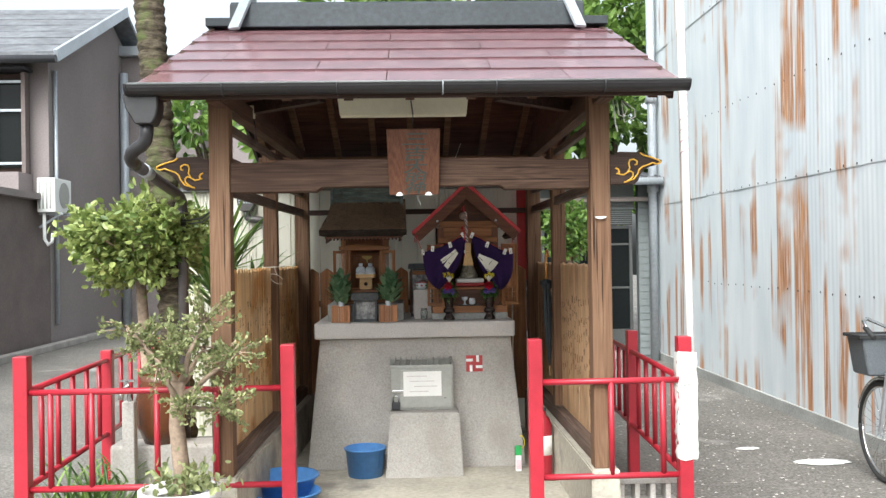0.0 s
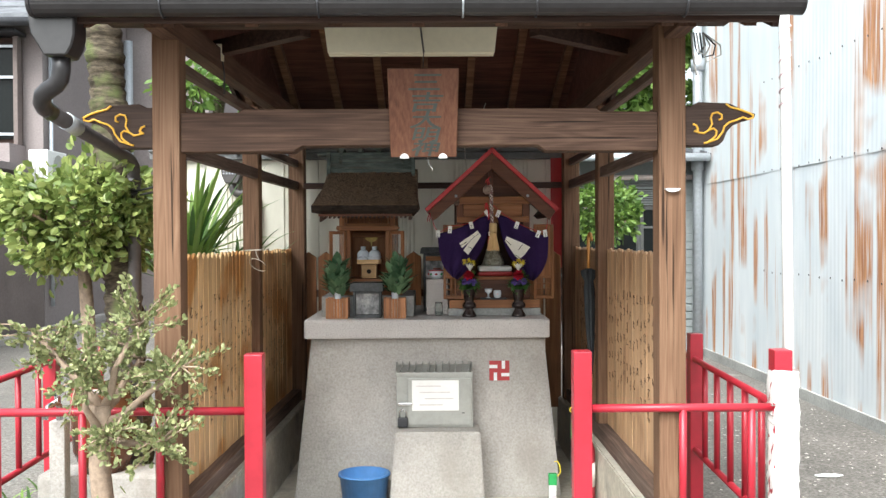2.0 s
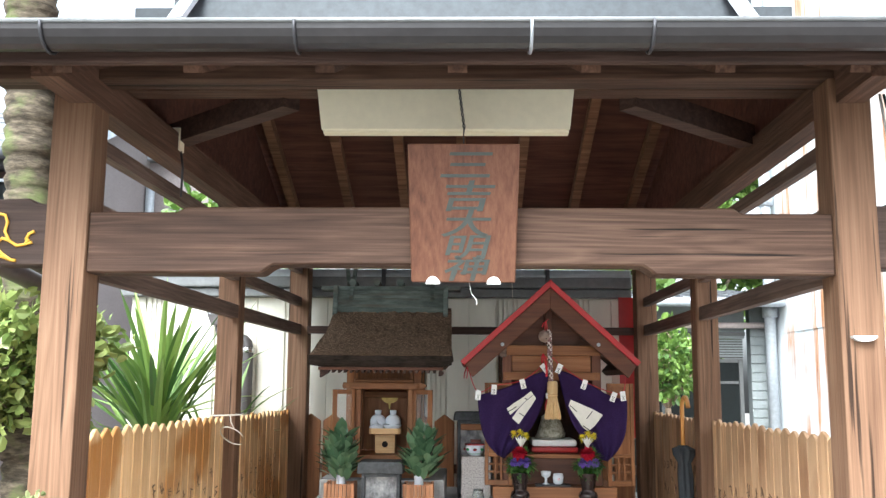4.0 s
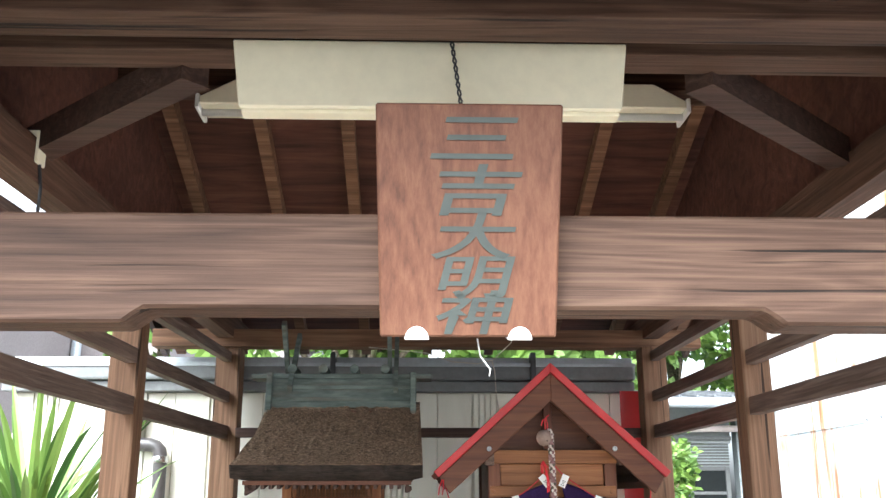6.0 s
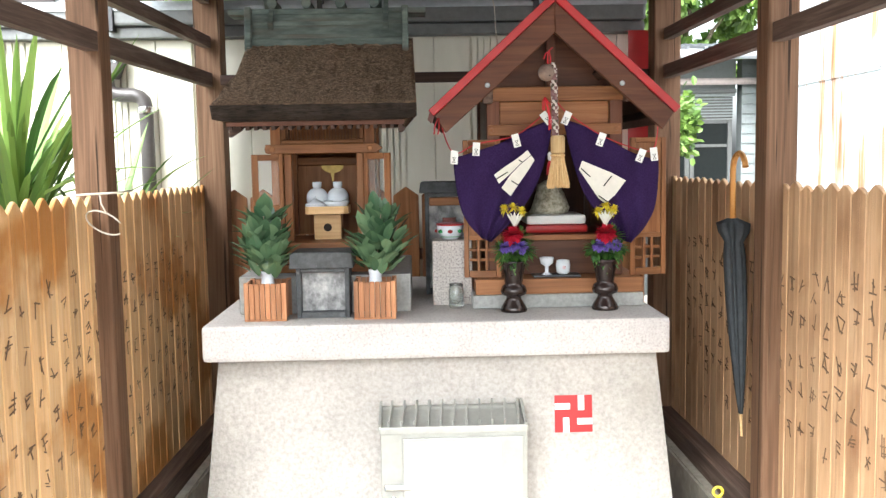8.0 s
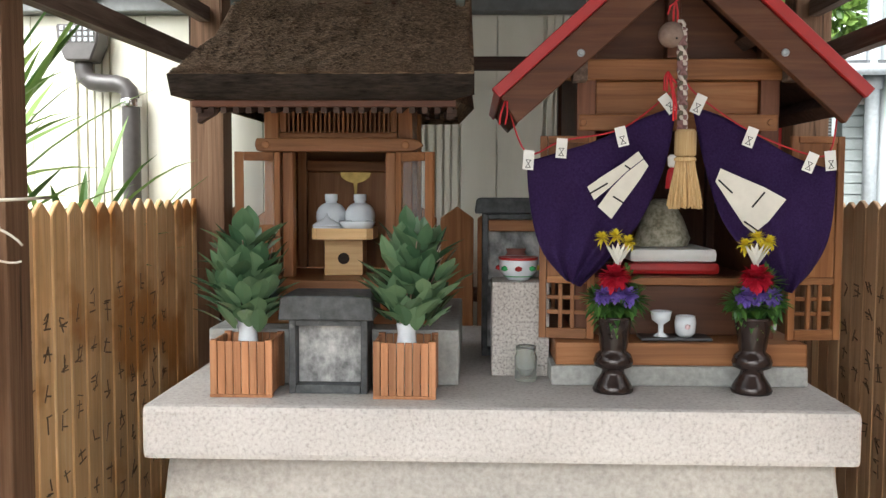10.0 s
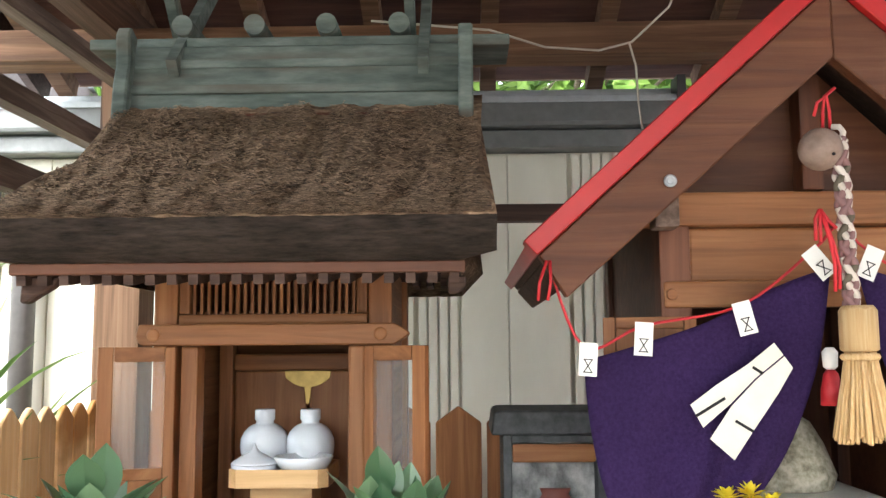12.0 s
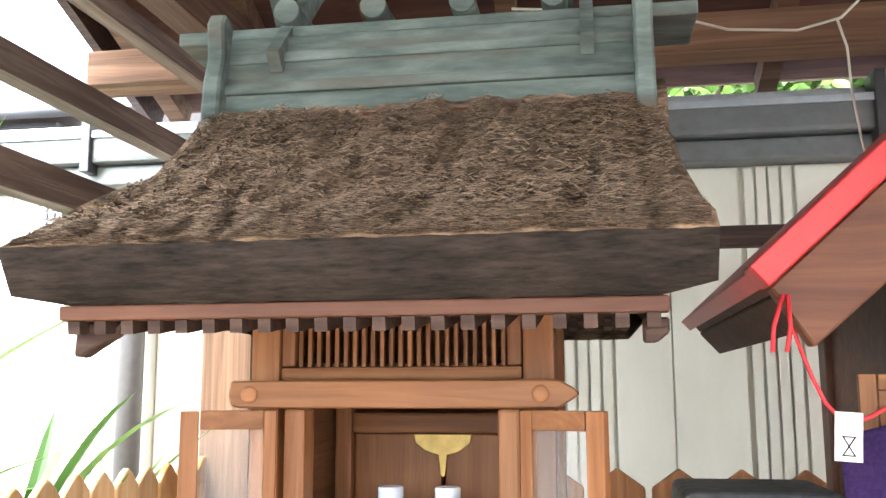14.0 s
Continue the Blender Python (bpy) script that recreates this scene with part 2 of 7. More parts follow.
SLATE = mat("pale_slate_roof", [(0.3, (0.1, 0.105, 0.115)), (0.7, (0.175, 0.18, 0.19))], (6, 6, 6), 0.75, bump=0.2, rnd=0.15, spec=0.3)
DARKMETAL = plain("dark_metal", (0.05, 0.05, 0.055), 0.45, 0.3, 0.15)
GREYMETAL = plain("grey_box_metal", (0.36, 0.36, 0.33), 0.45, 0.25, 0.08)
CHROME = plain("dull_chrome", (0.6, 0.6, 0.6), 0.25, 1.0, 0.05)
PAPER = plain("white_paper", (0.82, 0.81, 0.78), 0.8, 0, 0.03)
BARK = mat("ringed_trunk_bark", [(0.3, (0.025, 0.021, 0.015)), (0.5, (0.075, 0.06, 0.042)), (0.7, (0.16, 0.132, 0.095))], (18, 18, 60), 0.9, bump=0.7, stain=(0.1, 0.12, 0.045), stain_scale=(8, 8, 8), stain_at=(0.52, 0.68), spec=0.2)
TWIG = plain("pale_twig_bark", (0.32, 0.235, 0.17), 0.85, 0, 0.3, 40, 0.4)


def leafmat(name, dark, light, rough=0.45, trans=0.25):
    m = bpy.data.materials.new(name)
    m.use_nodes = True
    n, l = m.node_tree.nodes, m.node_tree.links
    b = n["Principled BSDF"]
    g = n.new("ShaderNodeNewGeometry")
    cr = n.new("ShaderNodeValToRGB")
    cr.color_ramp.elements[0].color, cr.color_ramp.elements[1].color = (*dark, 1), (*light, 1)
    l.new(g.outputs["Random Per Island"], cr.inputs[0])
    l.new(cr.outputs[0], b.inputs["Base Color"])
    b.inputs["Roughness"].default_value = rough
    tr = n.new("ShaderNodeBsdfTranslucent")
    l.new(cr.outputs[0], tr.inputs["Color"])
    mx = n.new("ShaderNodeMixShader")
    mx.inputs[0].default_value = trans
    l.new(b.outputs[0], mx.inputs[1])
    l.new(tr.outputs[0], mx.inputs[2])
    l.new(mx.outputs[0], n["Material Output"].inputs["Surface"])
    return m


LEAF = leafmat("shrub_leaf", (0.1, 0.16, 0.035), (0.42, 0.48, 0.16), 0.4, 0.3)
PALELEAF = leafmat("pale_shrub_leaf", (0.13, 0.165, 0.06), (0.42, 0.44, 0.21), 0.5)
TREELEAF = leafmat("tree_leaf", (0.05, 0.11, 0.02), (0.22, 0.34, 0.07), 0.5, 0.35)
SAKAKI = leafmat("glossy_evergreen_leaf", (0.055, 0.12, 0.06), (0.2, 0.31, 0.17), 0.26, 0.08)
BLADE = leafmat("yucca_blade", (0.04, 0.1, 0.025), (0.27, 0.41, 0.1), 0.4, 0.28)


def rust_sheet():
    """White painted corrugated iron with rust that runs down in streaks."""
    m = bpy.data.materials.new("rusty_white_corrugated_iron")
    m.use_nodes = True
    n, l = m.node_tree.nodes, m.node_tree.links
    b = n["Principled BSDF"]
    tc = n.new("ShaderNodeTexCoord")

    def noise_at(scale, det=5):
        mp = n.new("ShaderNodeMapping")
        mp.inputs["Scale"].default_value = scale
        l.new(tc.outputs["Object"], mp.inputs["Vector"])
        t = n.new("ShaderNodeTexNoise")
        t.inputs["Scale"].default_value = 1
        t.inputs["Detail"].default_value = det
        l.new(mp.outputs[0], t.inputs["Vector"])
        return t.outputs["Fac"]

    def ranged(v, a, c):
        r = n.new("ShaderNodeMapRange")
        r.inputs["From Min"].default_value, r.inputs["From Max"].default_value = a, c
        l.new(v, r.inputs["Value"])
        return r.outputs[0]

    def mul(a, c):
        t = n.new("ShaderNodeMath")
        t.operation = "MULTIPLY"
        l.new(a, t.inputs[0])
        l.new(c, t.inputs[1])
        return t.outputs[0]

    streak = ranged(noise_at((1, 5.0, 0.22)), 0.5, 0.57)
    patch = ranged(noise_at((1, 0.8, 0.95), 3), 0.43, 0.54)
    fine = ranged(noise_at((1, 40, 2)), 0.25, 0.5)
    fac = mul(mul(streak, patch), fine)
    base = n.new("ShaderNodeValToRGB")
    base.color_ramp.elements[0].position, base.color_ramp.elements[0].color = 0.3, (0.58, 0.63, 0.665, 1)
    base.color_ramp.elements[1].position, base.color_ramp.elements[1].color = 0.7, (0.74, 0.765, 0.78, 1)
    l.new(noise_at((1, 3, 0.8)), base.inputs[0])
    rust = n.new("ShaderNodeValToRGB")
    rust.color_ramp.elements[0].position, rust.color_ramp.elements[0].color = 0.3, (0.3, 0.12, 0.055, 1)
    rust.color_ramp.elements[1].position, rust.color_ramp.elements[1].color = 0.7, (0.62, 0.33, 0.16, 1)
    l.new(noise_at((5, 30, 2)), rust.inputs[0])
    mx = n.new("ShaderNodeMix")
    mx.data_type = "RGBA"
    l.new(fac, mx.inputs["Factor"])
    l.new(base.outputs[0], mx.inputs[6])
    l.new(rust.outputs[0], mx.inputs[7])
    l.new(mx.outputs[2], b.inputs["Base Color"])
    b.inputs["Roughness"].default_value = 0.6
    return m


IRON = rust_sheet()

# ---- mesh helpers ----
ORG = {}


def box(bm, x0, x1, y0, y1, z0, z1, bevel=0.0):
    r = bmesh.ops.create_cube(bm, size=1)
    v = r["verts"]
    for p in v:
        p.co = Vector((x0 + (p.co.x + 0.5) * (x1 - x0), y0 + (p.co.y + 0.5) * (y1 - y0), z0 + (p.co.z + 0.5) * (z1 - z0)))
    if bevel:
        e = list({e for p in v for e in p.link_edges})
        bmesh.ops.bevel(bm, geom=e, offset=bevel, segments=2, affect="EDGES", profile=0.6)
    return bm


def boxed(*a, bevel=0.004):
    return box(bmesh.new(), *a, bevel=bevel)


def prism(bm, pts, depth, m=None, bevel=0.0):
    """A polygon in the x-z plane, thickened along +y, then moved by m."""
    m = m or Matrix()
    vs = [bm.verts.new(Vector((x, 0, z))) for x, z in pts]
    f = bm.faces.new(vs)
    g = bmesh.ops.extrude_face_region(bm, geom=[f])
    nv = [v for v in g["geom"] if isinstance(v, bmesh.types.BMVert)]
    for v in nv:
        v.co.y += depth
    every = vs + nv
    bmesh.ops.recalc_face_normals(bm, faces=list({f for v in every for f in v.link_faces}))
    if bevel:
        e = list({e for v in every for e in v.link_edges})
        r = bmesh.ops.bevel(bm, geom=e, offset=bevel, segments=1, affect="EDGES")
        every = list({v for f in r["faces"] for v in f.verts} | {v for v in every if v.is_valid})
    bmesh.ops.transform(bm, matrix=m, verts=every)
    return bm


def tube(bm, pts, r, seg=8, r_end=None):
    """A round bar along points; tapers to r_end."""
    pts = [Vector(p) for p in pts]
    rings = []
    n = len(pts)
    up = None
    for i, p in enumerate(pts):
        d = (pts[min(i + 1, n - 1)] - pts[max(i - 1, 0)]).normalized()
        if up is None:
            up = d.orthogonal().normalized()
        up = (up - d * up.dot(d)).normalized()
        side = d.cross(up)
        rr = r if r_end is None else r + (r_end - r) * i / max(1, n - 1)
        rings.append([bm.verts.new(p + (up * math.cos(a) + side * math.sin(a)) * rr) for a in (2 * math.pi * k / seg for k in range(seg))])
    for a, b in zip(rings, rings[1:]):
        for k in range(seg):
            bm.faces.new((a[k], a[(k + 1) % seg], b[(k + 1) % seg], b[k])).smooth = True
    bm.faces.new(rings[0][::-1])
    bm.faces.new(rings[-1])
    return bm


def lathe(bm, prof, at, seg=24):
    """A turned shape: (radius, height) pairs about the z axis at a place."""
    rings = []
    for r, z in prof:
        rings.append([bm.verts.new((at[0] + r * math.cos(a), at[1] + r * math.sin(a), at[2] + z)) for a in (2 * math.pi * k / seg for k in range(seg))])
    for a, b in zip(rings, rings[1:]):
        for k in range(seg):
            bm.faces.new((a[k], a[(k + 1) % seg], b[(k + 1) % seg], b[k])).smooth = True
    bm.faces.new(rings[0][::-1])
    bm.faces.new(rings[-1])
    return bm


def ball(bm, at, r, sub=2, squash=(1, 1, 1)):
    q = bmesh.ops.create_icosphere(bm, subdivisions=sub, radius=r)
    for v in q["verts"]:
        v.co = Vector(at) + Vector((v.co.x * squash[0], v.co.y * squash[1], v.co.z * squash[2]))
        for f in v.link_faces:
            f.smooth = True
    return bm


def bar(bm, a, b, w, h):
    """A squared bar from a to b, w wide and h high."""
    a, b = Vector(a), Vector(b)
    d = (b - a).normalized()
    side = d.cross(Vector((0, 0, 1)))
    side = side.normalized() if side.length > 1e-4 else Vector((1, 0, 0))
    up = side.cross(d)
    vs = []
    for p in (a, b):
        vs.append([bm.verts.new(p + side * sx * w / 2 + up * sz * h / 2) for sx, sz in ((-1, -1), (1, -1), (1, 1), (-1, 1))])
    for k in range(4):
        bm.faces.new((vs[0][k], vs[0][(k + 1) % 4], vs[1][(k + 1) % 4], vs[1][k]))
    bm.faces.new(vs[0][::-1])
    bm.faces.new(vs[1])
    return bm


def bars(pts, w, h):
    bm = bmesh.new()
    for a, b in pts:
        bar(bm, a, b, w, h)
    return bm


def thing(name, at, label, category, group="", kind=""):
    ob = new(name)
    ob.location = at
    ob.empty_display_size = 0.05
    ORG[ob] = Vector(at)
    return tagged(ob, label, category, group, kind)


def part(name, bm, material, parent=None, label="", kind=""):
    """Links a bmesh, given in world places, as one mesh object under a thing or a part."""
    o = ORG[parent] if parent else Vector((0, 0, 0))
    bmesh.ops.translate(bm, vec=-o, verts=bm.verts)
    bmesh.ops.recalc_face_normals(bm, faces=bm.faces)
    me = bpy.data.meshes.new(name)
    bm.to_mesh(me)
    bm.free()
    me.materials.append(material)
    ob = new(name, me)
    ob.parent = parent
    ORG[ob] = o
    return tagged(ob, label, kind=kind)


def solid(name, bm, material, at, label, category, group="", kind=""):
    """A thing that is one mesh, with its origin at its base."""
    bmesh.ops.translate(bm, vec=-Vector(at), verts=bm.verts)
    bmesh.ops.recalc_face_normals(bm, faces=bm.faces)
    me = bpy.data.meshes.new(name)
    bm.to_mesh(me)
    bm.free()
    me.materials.append(material)
    ob = new(name, me)
    ob.location = at
    ORG[ob] = Vector(at)
    return tagged(ob, label, category, group, kind)


def leaves(rng, centres, size, flat=0.0, seed_dir=None):
    """Many small pointed leaves, each an island of four corners bent along its middle."""
    vs, fs = [], []
    for c, out in centres:
        d = Vector((rng.gauss(0, 1), rng.gauss(0, 1), rng.gauss(0, 1) - flat))
        if out is not None:
            d += out * 1.6
        d.normalize()
        s = d.cross(Vector((rng.gauss(0, 1), rng.gauss(0, 1), rng.gauss(0, 1)))).normalized()
        u = d.cross(s)
        l = size * rng.uniform(0.7, 1.3)
        w = l * 0.32
        i = len(vs)
        c = Vector(c)
        vs += [c, c + d * l * 0.28 + s * w * 0.85 + u * l * 0.08, c + d * l * 0.7 + s * w * 0.9 + u * l * 0.1, c + d * l, c + d * l * 0.7 - s * w * 0.9 + u * l * 0.1, c + d * l * 0.28 - s * w * 0.85 + u * l * 0.08]
        fs += [(i, i + 1, i + 2, i + 3), (i, i + 3, i + 4, i + 5)]
    return vs, fs


def leaf_object(name, vs, fs, material, parent, label=""):
    o = ORG[parent]
    me = bpy.data.meshes.new(name)
    me.from_pydata([tuple(v - o) for v in vs], [], fs)
    me.materials.append(material)
    ob = new(name, me)
    ob.parent = parent
    ORG[ob] = o
    return tagged(ob, label)


# ---- ground ----
gm = bmesh.new()
bmesh.ops.create_grid(gm, x_segments=60, y_segments=60, size=60)
for v in gm.verts:
    v.co.z = -0.004 + 0.006 * noise.noise(v.co * 0.7)
solid("ground", gm, ASPH, (0, 0, 0), "old patched grey asphalt lane and yard", "ground", kind="structure")
solid("inner_floor", boxed(-0.93, 0.95, 4.62, 7.9, -0.02, 0.04, bevel=0.01), PAVE, (0, 6, 0), "pale worn concrete floor under the shelter", "floor", kind="structure")

# ---- the shelter: posts, beams, roof ----
shelter = thing("shrine_shelter", (0, 6.1, 0), "open timber shelter with weathered brown posts and a red-brown metal roof", "shelter")
POSTS = [(-1.003, 4.765), (1.003, 4.765), (-0.98, 6.34), (1.035, 6.34), (-0.91, 7.62), (1.02, 7.55)]
for i, (px, py) in enumerate(POSTS):
    hw = (0.054, 0.054, 0.047, 0.047, 0.056, 0.056)[i]
    top = 2.378 if i < 2 else 2.27
    part("post", boxed(px - hw, px + hw, py - hw, py + hw, 0.38, top, bevel=0.007), POST, shelter)
fb = bmesh.new()
prism(fb, [(-0.949, 1.872), (-0.50, 1.872), (-0.485, 1.884), (-0.468, 1.895), (0.468, 1.895), (0.485, 1.884), (0.50, 1.872), (0.949, 1.872), (0.949, 2.03), (0.72, 2.03), (0.70, 2.044), (-0.70, 2.044), (-0.72, 2.03), (-0.949, 2.03)], 0.085, Matrix.Translation((0, 4.762 - 0.04, -0.006)), 0.005)
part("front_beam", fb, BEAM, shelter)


def nose(side):
    """A carved beam end with gilded scroll lines."""
    p = [(0, 1.885), (0.15, 1.885), (0.175, 1.905), (0.19, 1.94), (0.215, 1.965), (0.27, 1.985), (0.315, 1.995), (0.322, 2.012), (0.29, 2.02), (0.25, 2.035), (0.2, 2.055), (0.06, 2.06), (0.03, 2.045), (0, 2.045)]
    x0 = 1.057
    p = [(a * 0.88, z) for a, z in p]
    pts = [(side * (x0 + a), z) for a, z in p]
    bm = prism(bmesh.new(), pts, 0.075, Matrix.Translation((0, 4.725, 0)), 0.004)
    ob = part("beam_nose", bm, SOOTY, shelter, "dark carved beam end")
    g = bmesh.new()
    y = 4.722

    def line(q):
        tube(g, [(side * (x0 + 0.88 * a), y, z) for a, z in q], 0.0044, 6)

    line([(0.185, 2.052), (0.205, 2.038), (0.25, 2.028), (0.29, 2.015), (0.308, 2.006), (0.308, 1.996), (0.285, 1.99), (0.262, 1.998), (0.235, 1.988), (0.2, 1.978), (0.178, 1.962), (0.17, 1.94), (0.145, 1.912), (0.1, 1.898)])
    line([(0.05, 1.952), (0.06, 1.938), (0.085, 1.935), (0.108, 1.948), (0.122, 1.972), (0.116, 1.996), (0.124, 2.014), (0.146, 2.018), (0.166, 2.008), (0.166, 1.992), (0.152, 1.988)])
    line([(0.035, 1.972), (0.05, 1.966), (0.058, 1.952), (0.052, 1.94), (0.04, 1.944)])
    line([(0.108, 1.948), (0.128, 1.954), (0.142, 1.944), (0.14, 1.926), (0.124, 1.912), (0.1, 1.898), (0.085, 1.896)])
    part("scroll_line", g, GOLD, ob, "gold painted scroll")


nose(-1)
nose(1)
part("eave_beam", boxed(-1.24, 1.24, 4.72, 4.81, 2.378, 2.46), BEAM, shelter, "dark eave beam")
part("eave_beam", boxed(-1.25, 1.25, 7.53, 7.63, 2.27, 2.35), PALE_LIT, shelter, "paler brown rear eave beam, lightened as if daylit")
for s in (-1, 1):
    part("corner_brace", bars([((s * 0.49, 5.005, 2.42), (s * 0.965, 5.44, 2.42))], 0.06, 0.07), DARKWOOD, shelter)
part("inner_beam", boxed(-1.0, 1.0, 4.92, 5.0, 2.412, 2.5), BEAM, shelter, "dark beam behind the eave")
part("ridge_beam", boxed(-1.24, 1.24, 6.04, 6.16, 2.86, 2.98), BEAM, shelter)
part("back_rail", boxed(-0.86, 0.96, 7.56, 7.6, 1.868, 1.91), DARKWOOD, shelter)
for s, xs in ((-1, (-0.985, -0.955, -0.91)), (1, (1.003, 1.018, 1.02))):
    for z, h, w in ((1.89, 0.055, 0.036), (2.045, 0.046, 0.034), (2.225, 0.042, 0.034)):
        part("side_rail", bars([((xs[0], 4.80, z), (xs[1], 6.29, z)), ((xs[1], 6.385, z), (xs[2], 7.56, z))], w, h), NUKI, shelter)
    part("side_beam", bars([((xs[0], 4.5, 2.36), (xs[2], 7.9, 2.36))], 0.07, 0.1), RAFTER, shelter)
    gx = 1.005 * s
    part("gable_board", prism(bmesh.new(), [(4.82, 2.412), (7.6, 2.412), (7.6, 2.48), (6.1, 3.035), (4.82, 2.515)], 0.014, Matrix.Translation((gx + 0.007, 0, 0)) @ Matrix.Rotation(radians(90), 4, "Z"), 0), SOFFIT, shelter, "dark gable boards")
EY, RY, BY = 4.40, 6.10, 8.00
EZ, RZ = 2.385, 3.075


def roof_z(y):
    return EZ + (RZ - EZ) * ((y - EY) / (RY - EY) if y < RY else (BY - y) / (BY - RY))


for a, b in ((EY, RY), (BY, RY)):
    bm = bmesh.new()
    v = [bm.verts.new((x, y, roof_z(y) - dz)) for dz in (0.012, 0.034) for x, y in ((-1.29, a), (1.3, a), (1.3, b), (-1.29, b))]
    for f in ((0, 1, 2, 3), (7, 6, 5, 4), (0, 4, 5, 1), (1, 5, 6, 2), (2, 6, 7, 3), (3, 7, 4, 0)):
        bm.faces.new([v[i] for i in f])
    part("roof_lining", bm, SOFFIT, shelter, "dark reddish boards under the roof")
    for k in range(9):
        x = -1.22 + 0.305 * k
        part("rafter", bars([((x, a + (0.03 if a < b else -0.03), roof_z(a) - 0.062), (x, b, roof_z(b) - 0.062))], 0.045, 0.055), RAFTER if a < b else PALE_LIT, shelter)
for s in (-1, 1):
    for a in (EY, BY):
        part("verge_board", bars([((s * 1.304, a, roof_z(a) - 0.05), (s * 1.304, RY, RZ - 0.05))], 0.024, 0.1), DARKWOOD, shelter)
part("fascia", boxed(-1.3, 1.3, EY - 0.02, EY, EZ - 0.085, EZ - 0.015), DARKWOOD, shelter)
part("fascia", boxed(-1.3, 1.3, BY, BY + 0.02, EZ - 0.036, EZ - 0.012), PALE_LIT, shelter)

rng = random.Random(5)
for a, sgn in ((EY - 0.03, 1), (BY + 0.03, -1)):
    rows = 6
    step = (RY - a) / rows
    for r in range(rows):
        y0, y1 = a + step * r, a + step * (r + 1) + 0.02 * sgn
        z0, z1 = roof_z(y0) + 0.004, roof_z(y1) - 0.002
        x = -1.325
        first = 0.3 + 0.27 * ((r * 2) % 4)
        while x < 1.33:
            x2 = min(1.335, x + first)
            first = 0.91
            if 1.335 - x2 < 0.12:
                x2 = 1.335
            bm = bmesh.new()
            lift = rng.uniform(0, 0.002)
            g = 0.0025
            v = [bm.verts.new((xx, yy, zz)) for xx, yy, zz in ((x + g, y0, z0 + 0.005 + lift), (x2 - g, y0, z0 + 0.005 + lift), (x2 - g, y1, z1 + 0.003), (x + g, y1, z1 + 0.003), (x + g, y0 + 0.012 * sgn, z0 - 0.006), (x2 - g, y0 + 0.012 * sgn, z0 - 0.006), (x2 - g, y1, z1 - 0.006), (x + g, y1, z1 - 0.006))]
            for f in ((0, 1, 2, 3), (7, 6, 5, 4), (0, 4, 5, 1), (1, 5, 6, 2), (2, 6, 7, 3), (3, 7, 4, 0)):
                bm.faces.new([v[i] for i in f])
            part("roof_panel", bm, TILE, shelter)
            x = x2
rc = bmesh.new()
prism(rc, [(-0.12, 3.05), (-0.11, 3.12), (-0.10, 3.205), (-0.06, 3.23), (0.06, 3.23), (0.10, 3.205), (0.11, 3.12), (0.12, 3.05)], 2.36, Matrix.Translation((1.18, 6.1, 0)) @ Matrix.Rotation(radians(90), 4, "Z"), 0.004)
part("ridge_cap", rc, RIDGED, shelter, "dark grey metal ridge cap")
part("ridge_base", boxed(-1.34, 1.34, 5.99, 6.21, 3.06, 3.115), RIDGED, shelter)
for s in (-1, 1):
    part("ridge_strap", bars([((s * 1.13, 5.86, 3.01), (s * 1.06, 6.06, 3.30))], 0.075, 0.02), STRAPM, shelter, "pale grey metal strap")
    part("ridge_strap", bars([((s * 1.13, 6.34, 3.01), (s * 1.06, 6.14, 3.30))], 0.075, 0.02), STRAPM, shelter)

gutter = thing("rain_gutter", (0, 4.36, 2.3), "dark half-round eave gutter with clips under the roof edge", "gutter")
gb = bmesh.new()
n = 9
rings = []
for x in (-1.35, 1.365):
    rings.append([gb.verts.new((x, 4.335 + 0.05 * math.cos(math.pi + math.pi * k / n), 2.362 + 0.05 * math.sin(math.pi + math.pi * k / n))) for k in range(n + 1)] + [gb.verts.new((x, 4.335 + 0.043 * math.cos(-math.pi * k / n), 2.362 + 0.043 * math.sin(-math.pi * k / n))) for k in range(n + 1)])
m2 = len(rings[0])
for k in range(m2):
    gb.faces.new((rings[0][k], rings[0][(k + 1) % m2], rings[1][(k + 1) % m2], rings[1][k]))
part("channel", gb, GUTTER, gutter)
part("rim", tube(bmesh.new(), [(-1.35, 4.286, 2.362), (1.365, 4.286, 2.362)], 0.006, 6), RIDGEM, gutter)
for x in (-1.36, 1.365):
    bm = bmesh.new()
    prism(bm, [(0.05 * math.cos(math.pi + math.pi * k / n), 0.05 * math.sin(math.pi + math.pi * k / n)) for k in range(n + 1)], 0.012, Matrix.Translation((x + 0.006, 4.335, 2.362)) @ Matrix.Rotation(radians(90), 4, "Z"))
    part("end_cap", bm, GUTTER, gutter)
for x in (-0.9, -0.35, 0.16, 0.42, 0.95):
    part("clip", tube(bmesh.new(), [(x, 4.39, 2.372)] + [(x, 4.335 + 0.054 * math.cos(-math.pi * k / n), 2.362 + 0.054 * math.sin(-math.pi * k / n)) for k in range(n + 1)], 0.004, 5), STRAPM if x == 0.16 else DARKMETAL, gutter)

